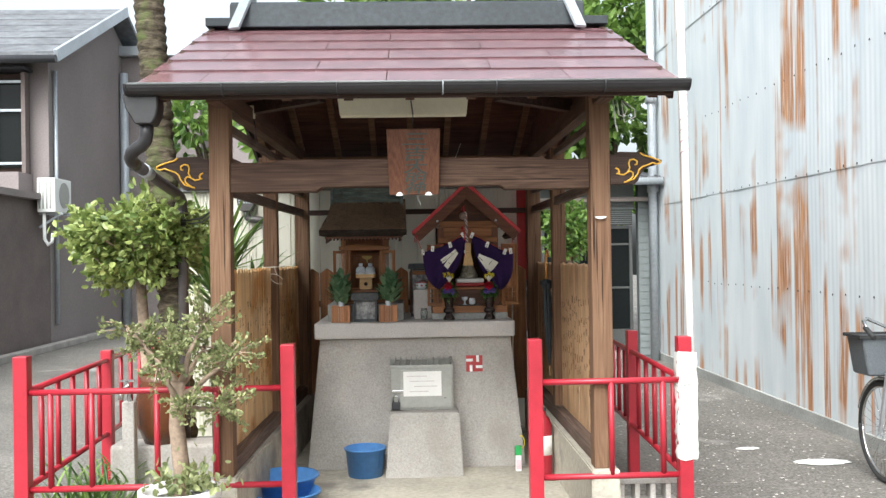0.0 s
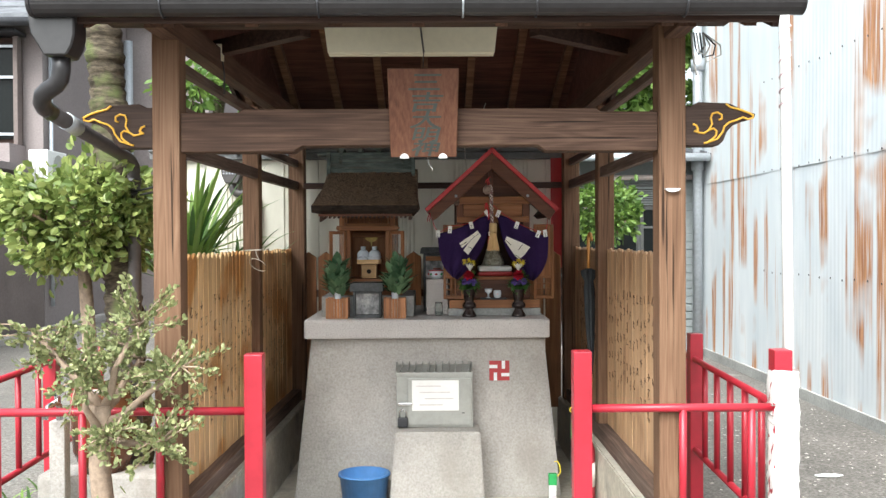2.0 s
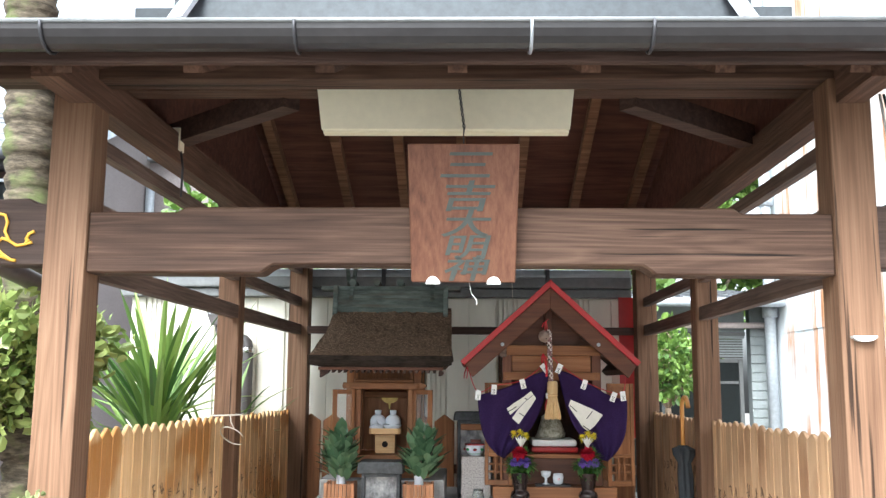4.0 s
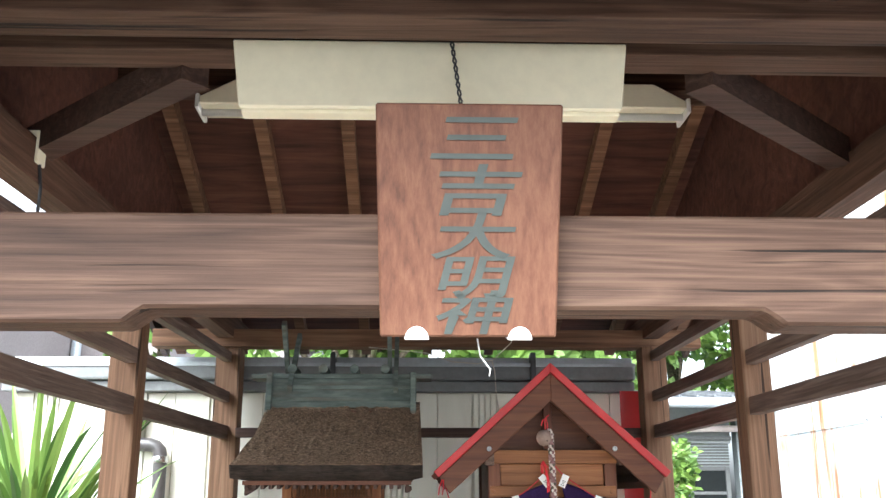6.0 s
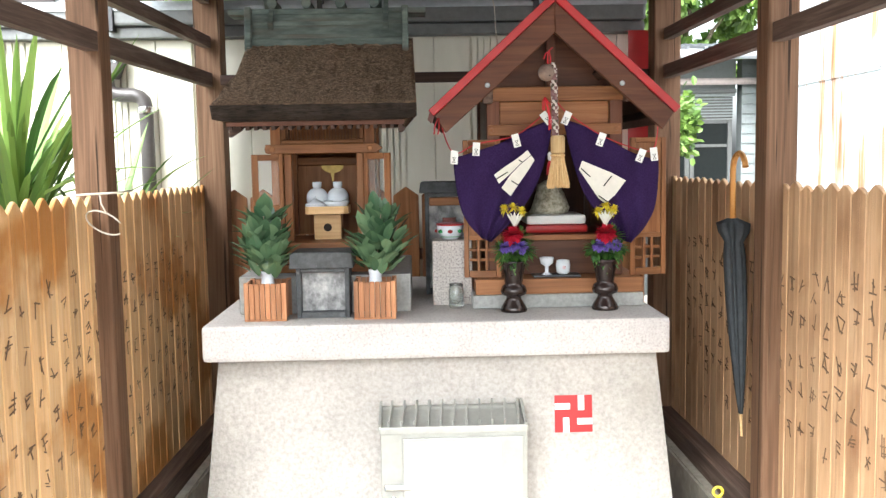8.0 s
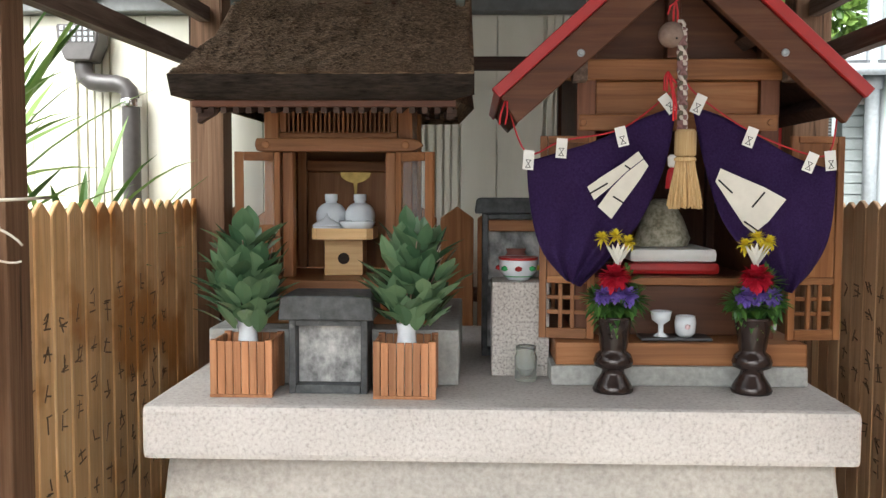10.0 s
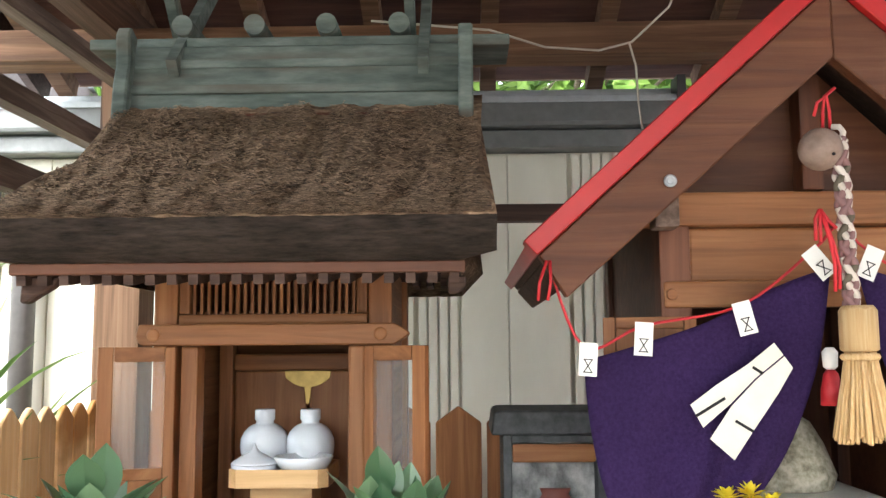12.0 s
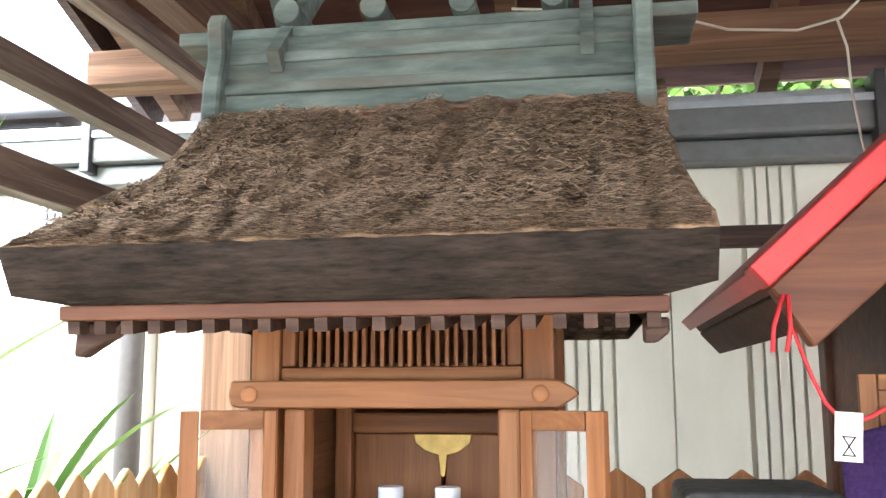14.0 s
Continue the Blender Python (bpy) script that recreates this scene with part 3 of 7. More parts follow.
dp = thing("downpipe", (-1.4, 5.56, 0), "brown-grey plastic downpipe with a square hopper and bends", "downpipe")
part("hopper", prism(bmesh.new(), [(-0.095, 2.31), (-0.085, 2.255), (-0.06, 2.215), (-0.04, 2.18), (0.04, 2.18), (0.06, 2.215), (0.07, 2.255), (0.07, 2.33), (-0.095, 2.33)], 0.12, Matrix.Translation((-1.29, 4.35, 0)), 0.006), GUTTER, dp, "dark square rain hopper")
part("upper_pipe", tube(bmesh.new(), [(-1.29, 4.41, 2.2), (-1.29, 4.41, 2.14), (-1.297, 4.415, 2.108), (-1.315, 4.42, 2.085), (-1.345, 4.43, 2.07), (-1.372, 4.445, 2.053), (-1.387, 4.47, 2.03), (-1.39, 4.5, 2.015), (-1.39, 4.56, 2.005)], 0.033, 14), GUTTER, dp, "dark upper bend")
part("pipe", tube(bmesh.new(), [(-1.39, 4.5, 2.012), (-1.40, 5.44, 1.912), (-1.40, 5.5, 1.9), (-1.401, 5.54, 1.88), (-1.402, 5.558, 1.85), (-1.402, 5.56, 1.81), (-1.402, 5.56, 0.0)], 0.031, 14), PIPE, dp)
part("sleeve", tube(bmesh.new(), [(-1.392, 4.7, 1.992), (-1.394, 4.82, 1.979)], 0.035, 14), STRAPM, dp, "pale joint sleeve")
for z in (1.79, 1.0):
    part("collar", lathe(bmesh.new(), [(0.036, 0), (0.036, 0.03)], (-1.402, 5.56, z), 14), PIPE, dp)
for dz in (0.0, 0.022):
    part("tie_wire", tube(bmesh.new(), [(-1.44, 5.53, 1.74 + dz), (-1.37, 5.52, 1.735 + dz), (-1.2, 5.2, 1.735 + dz), (-1.06, 4.82, 1.765 + dz), (-1.05, 4.80, 1.765 + dz)], 0.005, 6), DARKMETAL, dp)

# ---- side foundations and plank fences ----
for s, xs in ((-1, (-1.003, -0.91)), (1, (1.003, 1.02))):
    bm = bmesh.new()
    v = []
    for z in (0.0, 0.38):
        for x, y in ((xs[0] - 0.075, 4.68), (xs[0] + 0.075, 4.68), (xs[1] + 0.075, 7.72), (xs[1] - 0.075, 7.72)):
            v.append(bm.verts.new((x, y, z)))
    for f in ((0, 1, 2, 3), (7, 6, 5, 4), (0, 4, 5, 1), (1, 5, 6, 2), (2, 6, 7, 3), (3, 7, 4, 0)):
        bm.faces.new([v[i] for i in f])
    bmesh.ops.bevel(bm, geom=bm.edges[:], offset=0.008, segments=2, affect="EDGES")
    solid("wall_foundation", bm, PAVE, (xs[0], 6, 0), "low pale concrete foundation under the side fence", "foundation", kind="structure")

INK = plain("black_brush_ink", (0.14, 0.08, 0.043), 0.6, 0, 0.1)


def plank_fence(side, x0, x1, y0, y1, width, tip, material, label):
    f = thing("plank_fence", (x0, (y0 + y1) / 2, 0.38), label, "fence", "side fences of the shelter")
    r = random.Random(11 + side)
    k = int((y1 - y0) / width)
    ang = math.atan2(x1 - x0, y1 - y0)
    for i in range(k):
        t = (i + 0.5) / k
        y, x = y0 + (y1 - y0) * t, x0 + (x1 - x0) * t
        top = 1.462 - 0.012 * t + r.uniform(-0.006, 0.006)
        w = width * 0.5 - 0.0015
        pts = [(-w, 0.42), (w, 0.42), (w, top - tip), (0.35 * w, top - 0.25 * tip), (0, top), (-0.35 * w, top - 0.25 * tip), (-w, top - tip)]
        rot = Matrix.Rotation(radians(90) * -side - ang, 4, "Z")
        p = part("plank", prism(bmesh.new(), pts, 0.013, Matrix.Translation((x + r.uniform(-0.0015, 0.0015), y, 0)) @ rot, 0.0025), material, f)
        if 0.03 < t < 0.97 and t * (y1 - y0) + y0 < 7.25:
            z = 1.23 + r.uniform(-0.06, 0.03)
            face = x - side * 0.0012
            while z > 0.72 + r.uniform(-0.1, 0.1):
                h = r.uniform(0.04, 0.06)
                bm = bmesh.new()
                for q in range(r.choice((1, 2, 3, 3))):
                    zz = z - h * r.uniform(0.05, 0.95)
                    a, dw, tilt = y + r.uniform(-0.008, 0.008), r.uniform(0.006, 0.02), r.uniform(-0.004, 0.006)
                    bar(bm, (face, a - dw, zz - tilt), (face, a + dw, zz + tilt), 0.0016, r.uniform(0.0025, 0.0042))
                for q in range(r.choice((1, 1, 2))):
                    a, slant = y + r.uniform(-0.014, 0.014), r.uniform(-0.012, 0.012)
                    bar(bm, (face, a - slant, z - h * r.uniform(0.7, 1)), (face, a + slant, z - h * r.uniform(0, 0.25)), 0.0017, r.uniform(0.0025, 0.0042))
                part("brush_bar", bm, INK, p, "faded dark brush marks")
                z -= h + r.uniform(0.012, 0.09)
    part("sill", bars([((x0 - side * 0.03, y0, 0.42), (x1 - side * 0.03, y1, 0.42))], 0.07, 0.075), NUKI, f, "wooden sill")
    part("backing_rail", bars([((x0 + side * 0.03, y0, 1.2), (x1 + side * 0.03, y1, 1.2))], 0.03, 0.05), NUKI, f)
    return f


plank_fence(-1, -1.02, -0.945, 4.83, 7.6, 0.077, 0.03, PLANK_STAINED, "orange-stained plank fence with notched tops and faded brush marks")
plank_fence(1, 1.035, 1.045, 4.83, 7.6, 0.079, 0.02, PLANK, "honey-brown plank fence with rounded tops and faded brush marks")
bf = thing("picket_fence", (0, 7.66, 0), "row of brown pointed pickets behind the altar", "fence")
for i in range(15):
    x = -0.84 + 0.125 * i
    part("picket", prism(bmesh.new(), [(-0.056, 0.3), (0.056, 0.3), (0.056, 1.385), (0.0, 1.425), (-0.056, 1.385)], 0.015, Matrix.Translation((x, 7.66, 0)), 0.003), CEDAR_Z, bf)
part("rail", boxed(-0.92, 1.0, 7.676, 7.70, 1.1, 1.15), NUKI, bf)

# ---- plinth ----
plinth = thing("altar_plinth", (0, 6.8, 0), "tapered grey concrete altar plinth with an overhanging slab", "plinth")
bm = bmesh.new()
v = [bm.verts.new(p) for p in ((-0.745, 6.29, 0.03), (0.775, 6.29, 0.03), (0.775, 7.45, 0.03), (-0.745, 7.45, 0.03), (-0.655, 6.385, 0.95), (0.69, 6.385, 0.95), (0.69, 7.40, 0.95), (-0.655, 7.40, 0.95))]
for f in ((3, 2, 1, 0), (4, 5, 6, 7), (0, 1, 5, 4), (1, 2, 6, 5), (2, 3, 7, 6), (3, 0, 4, 7)):
    bm.faces.new([v[i] for i in f])
bmesh.ops.bevel(bm, geom=bm.edges[:], offset=0.012, segments=2, affect="EDGES")
part("body", bm, CONC, plinth)
part("slab", boxed(-0.69, 0.718, 6.325, 7.44, 0.945, 1.055, bevel=0.014), TOPC, plinth, "speckled concrete slab")
st = bmesh.new()
v = [st.verts.new(p) for p in ((-0.195, 6.02, 0.03), (0.325, 6.02, 0.03), (0.325, 6.35, 0.03), (-0.195, 6.35, 0.03), (-0.165, 6.10, 0.456), (0.305, 6.10, 0.456), (0.305, 6.37, 0.456), (-0.165, 6.37, 0.456))]
for f in ((3, 2, 1, 0), (4, 5, 6, 7), (0, 1, 5, 4), (1, 2, 6, 5), (2, 3, 7, 6), (3, 0, 4, 7)):
    st.faces.new([v[i] for i in f])
bmesh.ops.bevel(st, geom=st.edges[:], offset=0.008, segments=2, affect="EDGES")
solid("step_block", st, CONC, (0.05, 6.2, 0.04), "grey cement block against the foot of the plinth", "block")

# ---- right: corrugated iron wall ----
iw = thing("wall_east", (3.5, 6, 0), "tall white corrugated iron wall with orange rust streaks", "wall", kind="structure")
pitch, sheet = 0.0763, 0.763
for r, (z0, z1) in enumerate(((0.1, 2.2), (2.17, 4.35), (4.32, 6.6))):
    for c in range(21):
        ys = -3.1 + c * sheet
        vs, fs = [], []
        cols = int(10.4 * 8)
        zs = (z0, z0 + (z1 - z0) / 3, z0 + 2 * (z1 - z0) / 3, z1)
        wob = rng.uniform(-0.004, 0.004)
        for j in range(cols + 1):
            y = ys + pitch * j / 8
            for q, z in enumerate(zs):
                vs.append((3.5 - 0.0007 * math.cos(2 * math.pi * y / pitch) - (0.007 if q == 0 else 0) + 0.002 * (c % 2) + wob * q / 3, y, z))
        for j in range(cols):
            for q in range(3):
                a = j * 4 + q
                fs.append((a, a + 4, a + 5, a + 1))
        me = bpy.data.meshes.new("iron_sheet")
        me.from_pydata([(x - 3.5, y - 6, z) for x, y, z in vs], [], fs)
        me.polygons.foreach_set("use_smooth", [True] * len(fs))
        me.materials.append(IRON)
        ob = new("iron_sheet", me)
        ob.parent = iw
part("backing", boxed(3.53, 3.7, -3.2, 12.9, 0.0, 6.55), HOUSED, iw)
part("footing", boxed(3.47, 3.56, -3.2, 12.9, -0.01, 0.1), GREYSTONE, iw, "grey concrete footing")
sc = bmesh.new()
for z in (2.185, 4.335, 1.15, 3.1):
    for k in range(60):
        lathe(sc, [(0.011, 0), (0.004, 0.004)], (0, 0, 0), 6)
        vv = sc.verts[-12:]
        bmesh.ops.transform(sc, matrix=Matrix.Translation((3.487, -2.9 + k * 0.2289, z + rng.uniform(-0.01, 0.01))) @ Matrix.Rotation(radians(-90), 4, "Y"), verts=vv)
part("nail_heads", sc, DARKMETAL, iw, kind="stuff")
cp = thing("corner_pipe", (3.44, 12.75, 0), "grey vertical drainpipe at the wall's corner", "pipe")
part("pipe", tube(bmesh.new(), [(3.4, 12.7, 0), (3.4, 12.7, 6.5)], 0.06, 12), STRAPM, cp)
for z in (2.35, 3.6):
    part("collar", lathe(bmesh.new(), [(0.085, 0), (0.085, 0.14)], (3.4, 12.7, z), 12), STRAPM, cp)

# ---- behind: white siding wall with its gutter ----
bw = thing("wall_north", (-0.8, 7.9, 0), "cream siding wall with upright grooves under a dark gutter", "wall", kind="structure")
part("core", boxed(-1.95, 0.98, 7.844, 7.98, 0, 2.2), WALLW, bw)
x = -2.158
while x < 0.9:
    for a, b in ((0.002, 0.128), (0.1305, 0.29)):
        if x + b > -1.9:
            part("panel", boxed(max(-1.95, x + a), min(x + b, 0.98), 7.829, 7.8435, 0.05, 2.09, bevel=0.003), WALLW, bw)
    for k in range(4):
        xx = x + 0.303 + 0.028 * k
        if -1.95 < xx < 0.96:
            part("rib", boxed(xx, xx + 0.022, 7.8303, 7.8435, 0.05, 2.09, bevel=0.003), WALLW, bw)
    x += 0.415
part("eave_gutter", boxed(-2.0, 0.99, 7.74, 7.86, 2.146, 2.222, bevel=0.012), RIDGEM, bw, "dark metal eave gutter")
part("eave_trim", boxed(-2.0, 0.99, 7.77, 7.86, 2.095, 2.143, bevel=0.006), RIDGEM, bw)
part("gutter_lip", boxed(-2.0, 0.99, 7.732, 7.739, 2.208, 2.226, bevel=0.002), STRAPM, bw, "pale gutter lip")
for k in range(6):
    part("roof_sheet", boxed(-2.0, 0.99, 7.80 + 0.4 * k, 8.26 + 0.4 * k, 2.23 + 0.05 * k, 2.26 + 0.05 * k, bevel=0.004), STRAPM, bw, "pale metal roofing sheet")
for x in (-1.36, -0.45, 0.5):
    part("gutter_bracket", boxed(x - 0.012, x + 0.012, 7.724, 7.80, 2.12, 2.275, bevel=0.003), DARKMETAL, bw)
hp = thing("wall_downpipe", (-1.22, 7.8, 0), "grey downpipe with a square hopper on the siding wall", "downpipe")
part("hopper", prism(bmesh.new(), [(-0.07, 1.98), (-0.045, 1.92), (0.045, 1.92), (0.07, 1.98), (0.075, 2.045), (-0.075, 2.045)], 0.1, Matrix.Translation((-1.40, 7.72, 0)), 0.006), PIPE, hp)
for j in range(3):
    part("grille", bars([((-1.452 + 0.021 * k, 7.717, 1.985 + 0.02 * j), (-1.452 + 0.021 * k, 7.717, 1.997 + 0.02 * j)) for k in range(6)], 0.012, 0.006), STRAPM, hp)
part("pipe", tube(bmesh.new(), [(-1.40, 7.77, 1.93), (-1.40, 7.77, 1.895), (-1.392, 7.77, 1.868), (-1.37, 7.77, 1.853), (-1.34, 7.77, 1.848), (-1.285, 7.77, 1.846), (-1.258, 7.77, 1.838), (-1.241, 7.77, 1.82), (-1.235, 7.77, 1.79), (-1.235, 7.77, 0)], 0.031, 16), PIPE, hp)
part("collar", lathe(bmesh.new(), [(0.036, 0), (0.038, 0.004), (0.038, 0.026), (0.036, 0.03)], (-1.235, 7.77, 1.765), 16), CHROME, hp)
part("wall_strap", boxed(-1.275, -1.195, 7.765, 7.828, 1.3, 1.318, bevel=0.002), CHROME, hp)

# ---- left: the neighbouring house ----
hs = thing("house", (-9, 17, 0), "brown-grey two-storey house with a pale slate gable roof", "house")
bm = bmesh.new()
prism(bm, [(16.3, 0), (23.2, 0), (23.2, 5.1), (19.7, 6.65), (16.3, 5.1)], 8.0, Matrix.Translation((-6.6, 0, 0)) @ Matrix.Rotation(radians(90), 4, "Z"), 0.0)
part("wall", bm, HOUSE, hs)
for a, b in (((15.7, 4.95), (19.7, 6.75)), ((23.8, 4.95), (19.7, 6.75))):
    bm = bmesh.new()
    v = [bm.verts.new((x, y, z + dz)) for dz in (0, 0.1) for x, (y, z) in ((-15, a), (-6.25, a), (-6.25, b), (-15, b))]
    for f in ((0, 1, 2, 3), (7, 6, 5, 4), (0, 4, 5, 1), (1, 5, 6, 2), (2, 6, 7, 3), (3, 7, 4, 0)):
        bm.faces.new([v[i] for i in f])
    part("roof", bm, SLATE, hs)
for k in range(7):
    t = k / 7
    rb = box(bmesh.new(), -15, -6.23, 15.7 + 4 * t, 15.76 + 4 * t, 5.05 + 1.8 * t, 5.075 + 1.8 * t)
    part("slate_course", rb, SLATE, hs)
part("verge", bars([((-6.23, 15.7, 5.0), (-6.23, 19.7, 6.8))], 0.06, 0.2), STRAPM, hs, "pale metal verge")
part("gutter", tube(bmesh.new(), [(-15, 15.62, 4.93), (-6.2, 15.62, 4.93)], 0.07, 10), DARKMETAL, hs)
part("lower_storey", boxed(-14, -6.6, 9.0, 16.28, 0, 2.55), HOUSED, hs, "dark brown lower storey")
part("ledge", boxed(-14, -6.45, 8.9, 16.3, 2.55, 2.66), HOUSE, hs)
win = part("window", boxed(-8.6, -6.92, 16.22, 16.29, 3.05, 4.8), DARKWOOD, hs, "dark sash window")
part("reveal", boxed(-6.97, -6.9, 16.05, 16.219, 3.05, 4.8), HOUSED, win, "brown window reveal")
part("awning", boxed(-8.7, -6.85, 15.85, 16.28, 4.82, 4.87), DARKMETAL, hs, "thin dark window awning")
GLASS = plain("dark_window_glass", (0.01, 0.012, 0.012), 0.12, 0, 0.1, spec=0.12)
part("pane", boxed(-8.5, -7.02, 16.19, 16.215, 3.15, 4.7), GLASS, win)
for z in (3.2, 4.12, 4.62):
    part("rail", boxed(-8.7, -6.98, 16.1, 16.13, z, z + 0.045), STRAPM, win)
part("sill_box", boxed(-8.8, -6.88, 15.7, 16.28, 2.66, 3.04), HOUSE, hs)
part("drying_pole", tube(bmesh.new(), [(-7.62, 15.72, 2.66), (-7.62, 15.72, 5.25)], 0.03, 8), STRAPM, hs)
part("conduit", tube(bmesh.new(), [(-6.55, 16.5, 0.4), (-6.55, 16.5, 4.9)], 0.035, 8), STRAPM, hs)
part("soil_pipe", tube(bmesh.new(), [(-6.5, 20.3, 0.0), (-6.5, 20.3, 5.6)], 0.09, 10), STRAPM, hs)
part("rear_eave", boxed(-6.9, -4.3, 20.3, 21.2, 6.0, 6.2), STRAPM, hs)
part("rear_wing", boxed(-6.8, -4.9, 20.5, 23.5, 0, 5.99), HOUSE, hs)
hs.location.x += 0.27
part("wall_joint", boxed(-6.59, -6.58, 12.9, 12.94, 0, 2.5), DARKMETAL, hs)
ac = thing("air_conditioner", (-6.4, 16.9, 2.3), "white outdoor air-conditioner unit on a wall bracket", "air conditioner")
part("case", boxed(-6.58, -6.28, 16.45, 17.2, 2.40, 2.98, bevel=0.02), WHITEP, ac)
for k in range(4):
    part("vent_slot", boxed(-6.55 + 0.06 * k, -6.52 + 0.06 * k, 16.44, 16.449, 2.46, 2.92, bevel=0), GREYMETAL, ac)
fg = lathe(bmesh.new(), [(0.22, 0), (0.22, 0.012)], (0, 0, 0), 20)
bmesh.ops.transform(fg, matrix=Matrix.Translation((-6.279, 16.85, 2.7)) @ Matrix.Rotation(radians(90), 4, "Y"), verts=fg.verts)
part("fan_guard", fg, GREYMETAL, ac)
part("bracket", bars([((-6.6, 16.6, 2.38), (-6.2, 16.6, 2.38)), ((-6.6, 16.6, 2.15), (-6.25, 16.6, 2.37))], 0.04, 0.035), STRAPM, ac)
part("bracket", bars([((-6.6, 17.05, 2.38), (-6.2, 17.05, 2.38))], 0.04, 0.035), STRAPM, ac)
ac.location = (-6.07, 16.0, 2.24)
part("hose", tube(bmesh.new(), [(-6.5, 16.55, 2.4), (-6.48, 16.5, 1.95), (-6.42, 16.5, 1.85), (-6.36, 16.5, 1.9), (-6.34, 16.5, 2.05)], 0.03, 8), WHITEP, ac)
solid("kerb", boxed(-6.28, -6.1, 8.0, 24.0, -0.01, 0.10, bevel=0.02), CONC, (-6.2, 16, 0), "pale concrete kerb at the foot of the house", "kerb", kind="structure")
fh = thing("far_house", (-6, 30, 0), "grey far building behind the trees", "house")
part("wall", boxed(-12, -3.5, 30, 36, 0, 6.2), HOUSE, fh)
part("roof", boxed(-12.3, -3.2, 29.6, 36.3, 6.2, 6.5), SLATE, fh)

# ---- behind right: open store with siding and a small roof ----
GREYSIDE = plain("grey_green_siding", (0.21, 0.23, 0.23), 0.6, 0, 0.08)
sh = thing("store_shed", (2.9, 13.4, 0), "small shed with grey siding and a dark open front", "shed")
part("side_wall", boxed(3.25, 3.46, 12.95, 13.1, 0, 2.5), GREYSIDE, sh)
sd = bmesh.new()
for k in range(24):
    box(sd, 3.245, 3.462, 12.935, 12.953, 0.05 + k * 0.1, 0.14 + k * 0.1, 0.004)
part("siding", sd, GREYSIDE, sh, kind="stuff")
ALU = plain("dull_aluminium", (0.09, 0.092, 0.09), 0.55, 0.2, 0.1)
ROOMD = plain("dim_shed_board", (0.07, 0.068, 0.062), 0.8, 0, 0.2)
part("back_wall", boxed(1.3, 3.25, 14.3, 14.4, 0, 2.5), ROOMD, sh)
part("left_wall", boxed(1.3, 1.4, 13.0, 14.3, 0, 2.5), GREYSIDE, sh)
part("lintel", boxed(1.4, 3.19, 12.96, 13.05, 2.13, 2.5), GREYSIDE, sh)
part("lintel_trim", boxed(1.4, 3.19, 12.93, 12.958, 2.16, 2.2), ALU, sh, "pale metal lintel trim")
grille = part("vent_panel", boxed(2.0, 3.17, 12.985, 13.02, 1.91, 2.125), ROOMD, sh, "patterned grey vent panel")
for k in range(7):
    part("vent_bar", boxed(2.0, 3.17, 12.975, 12.9845, 1.925 + 0.029 * k, 1.94 + 0.029 * k, bevel=0), GREYSIDE, grille)
for k in range(4):
    x0 = 1.42 + 0.438 * k
    dr = part("glazed_door", boxed(x0, x0 + 0.045, 12.98, 13.02, 0.12, 1.9, bevel=0.004), ALU, sh, "dull metal framed glass door")
    part("stile", boxed(x0 + 0.388, x0 + 0.432, 12.98, 13.02, 0.12, 1.9, bevel=0.004), ALU, dr)
    for z0, z1 in ((0.12, 0.42), (1.0, 1.03), (1.62, 1.65), (1.86, 1.9)):
        part("rail", boxed(x0 + 0.046, x0 + 0.387, 12.985, 13.015, z0, z1, bevel=0.003), ALU, dr)
    part("pane", boxed(x0 + 0.046, x0 + 0.387, 12.998, 13.004, 0.421, 1.859, bevel=0), GLASS, dr)
part("threshold", boxed(1.4, 3.19, 12.93, 13.1, 0, 0.11), CONC, sh)
part("roof", bars([((2.5, 12.45, 2.52), (2.5, 14.4, 2.78))], 2.1, 0.05), SLATE, sh)
for k in range(12):
    x0 = 1.5 + 0.175 * k
    part("roof_batten", bars([((x0, 12.44, 2.555), (x0, 14.4, 2.815))], 0.03, 0.03), SLATE, sh)
part("gutter", tube(bmesh.new(), [(1.45, 12.4, 2.49), (3.46, 12.4, 2.49)], 0.05, 10), STRAPM, sh)
part("rail_pipe", tube(bmesh.new(), [(1.45, 12.85, 2.27), (3.44, 12.85, 2.27)], 0.034, 10), plain("faded_pipe", (0.55, 0.47, 0.44), 0.5), sh, "faded pale pipe")


# ---- trees and shrubs ----
def crown_points(rng, lumps, count):
    out = []
    for i in range(count):
        c, r = lumps[rng.randrange(len(lumps))]
        d = Vector((rng.gauss(0, 1), rng.gauss(0, 1), rng.gauss(0, 1))).normalized()
        out.append((Vector(c) + d * r * rng.uniform(0.55, 1.0) ** 0.6, d))
    return out


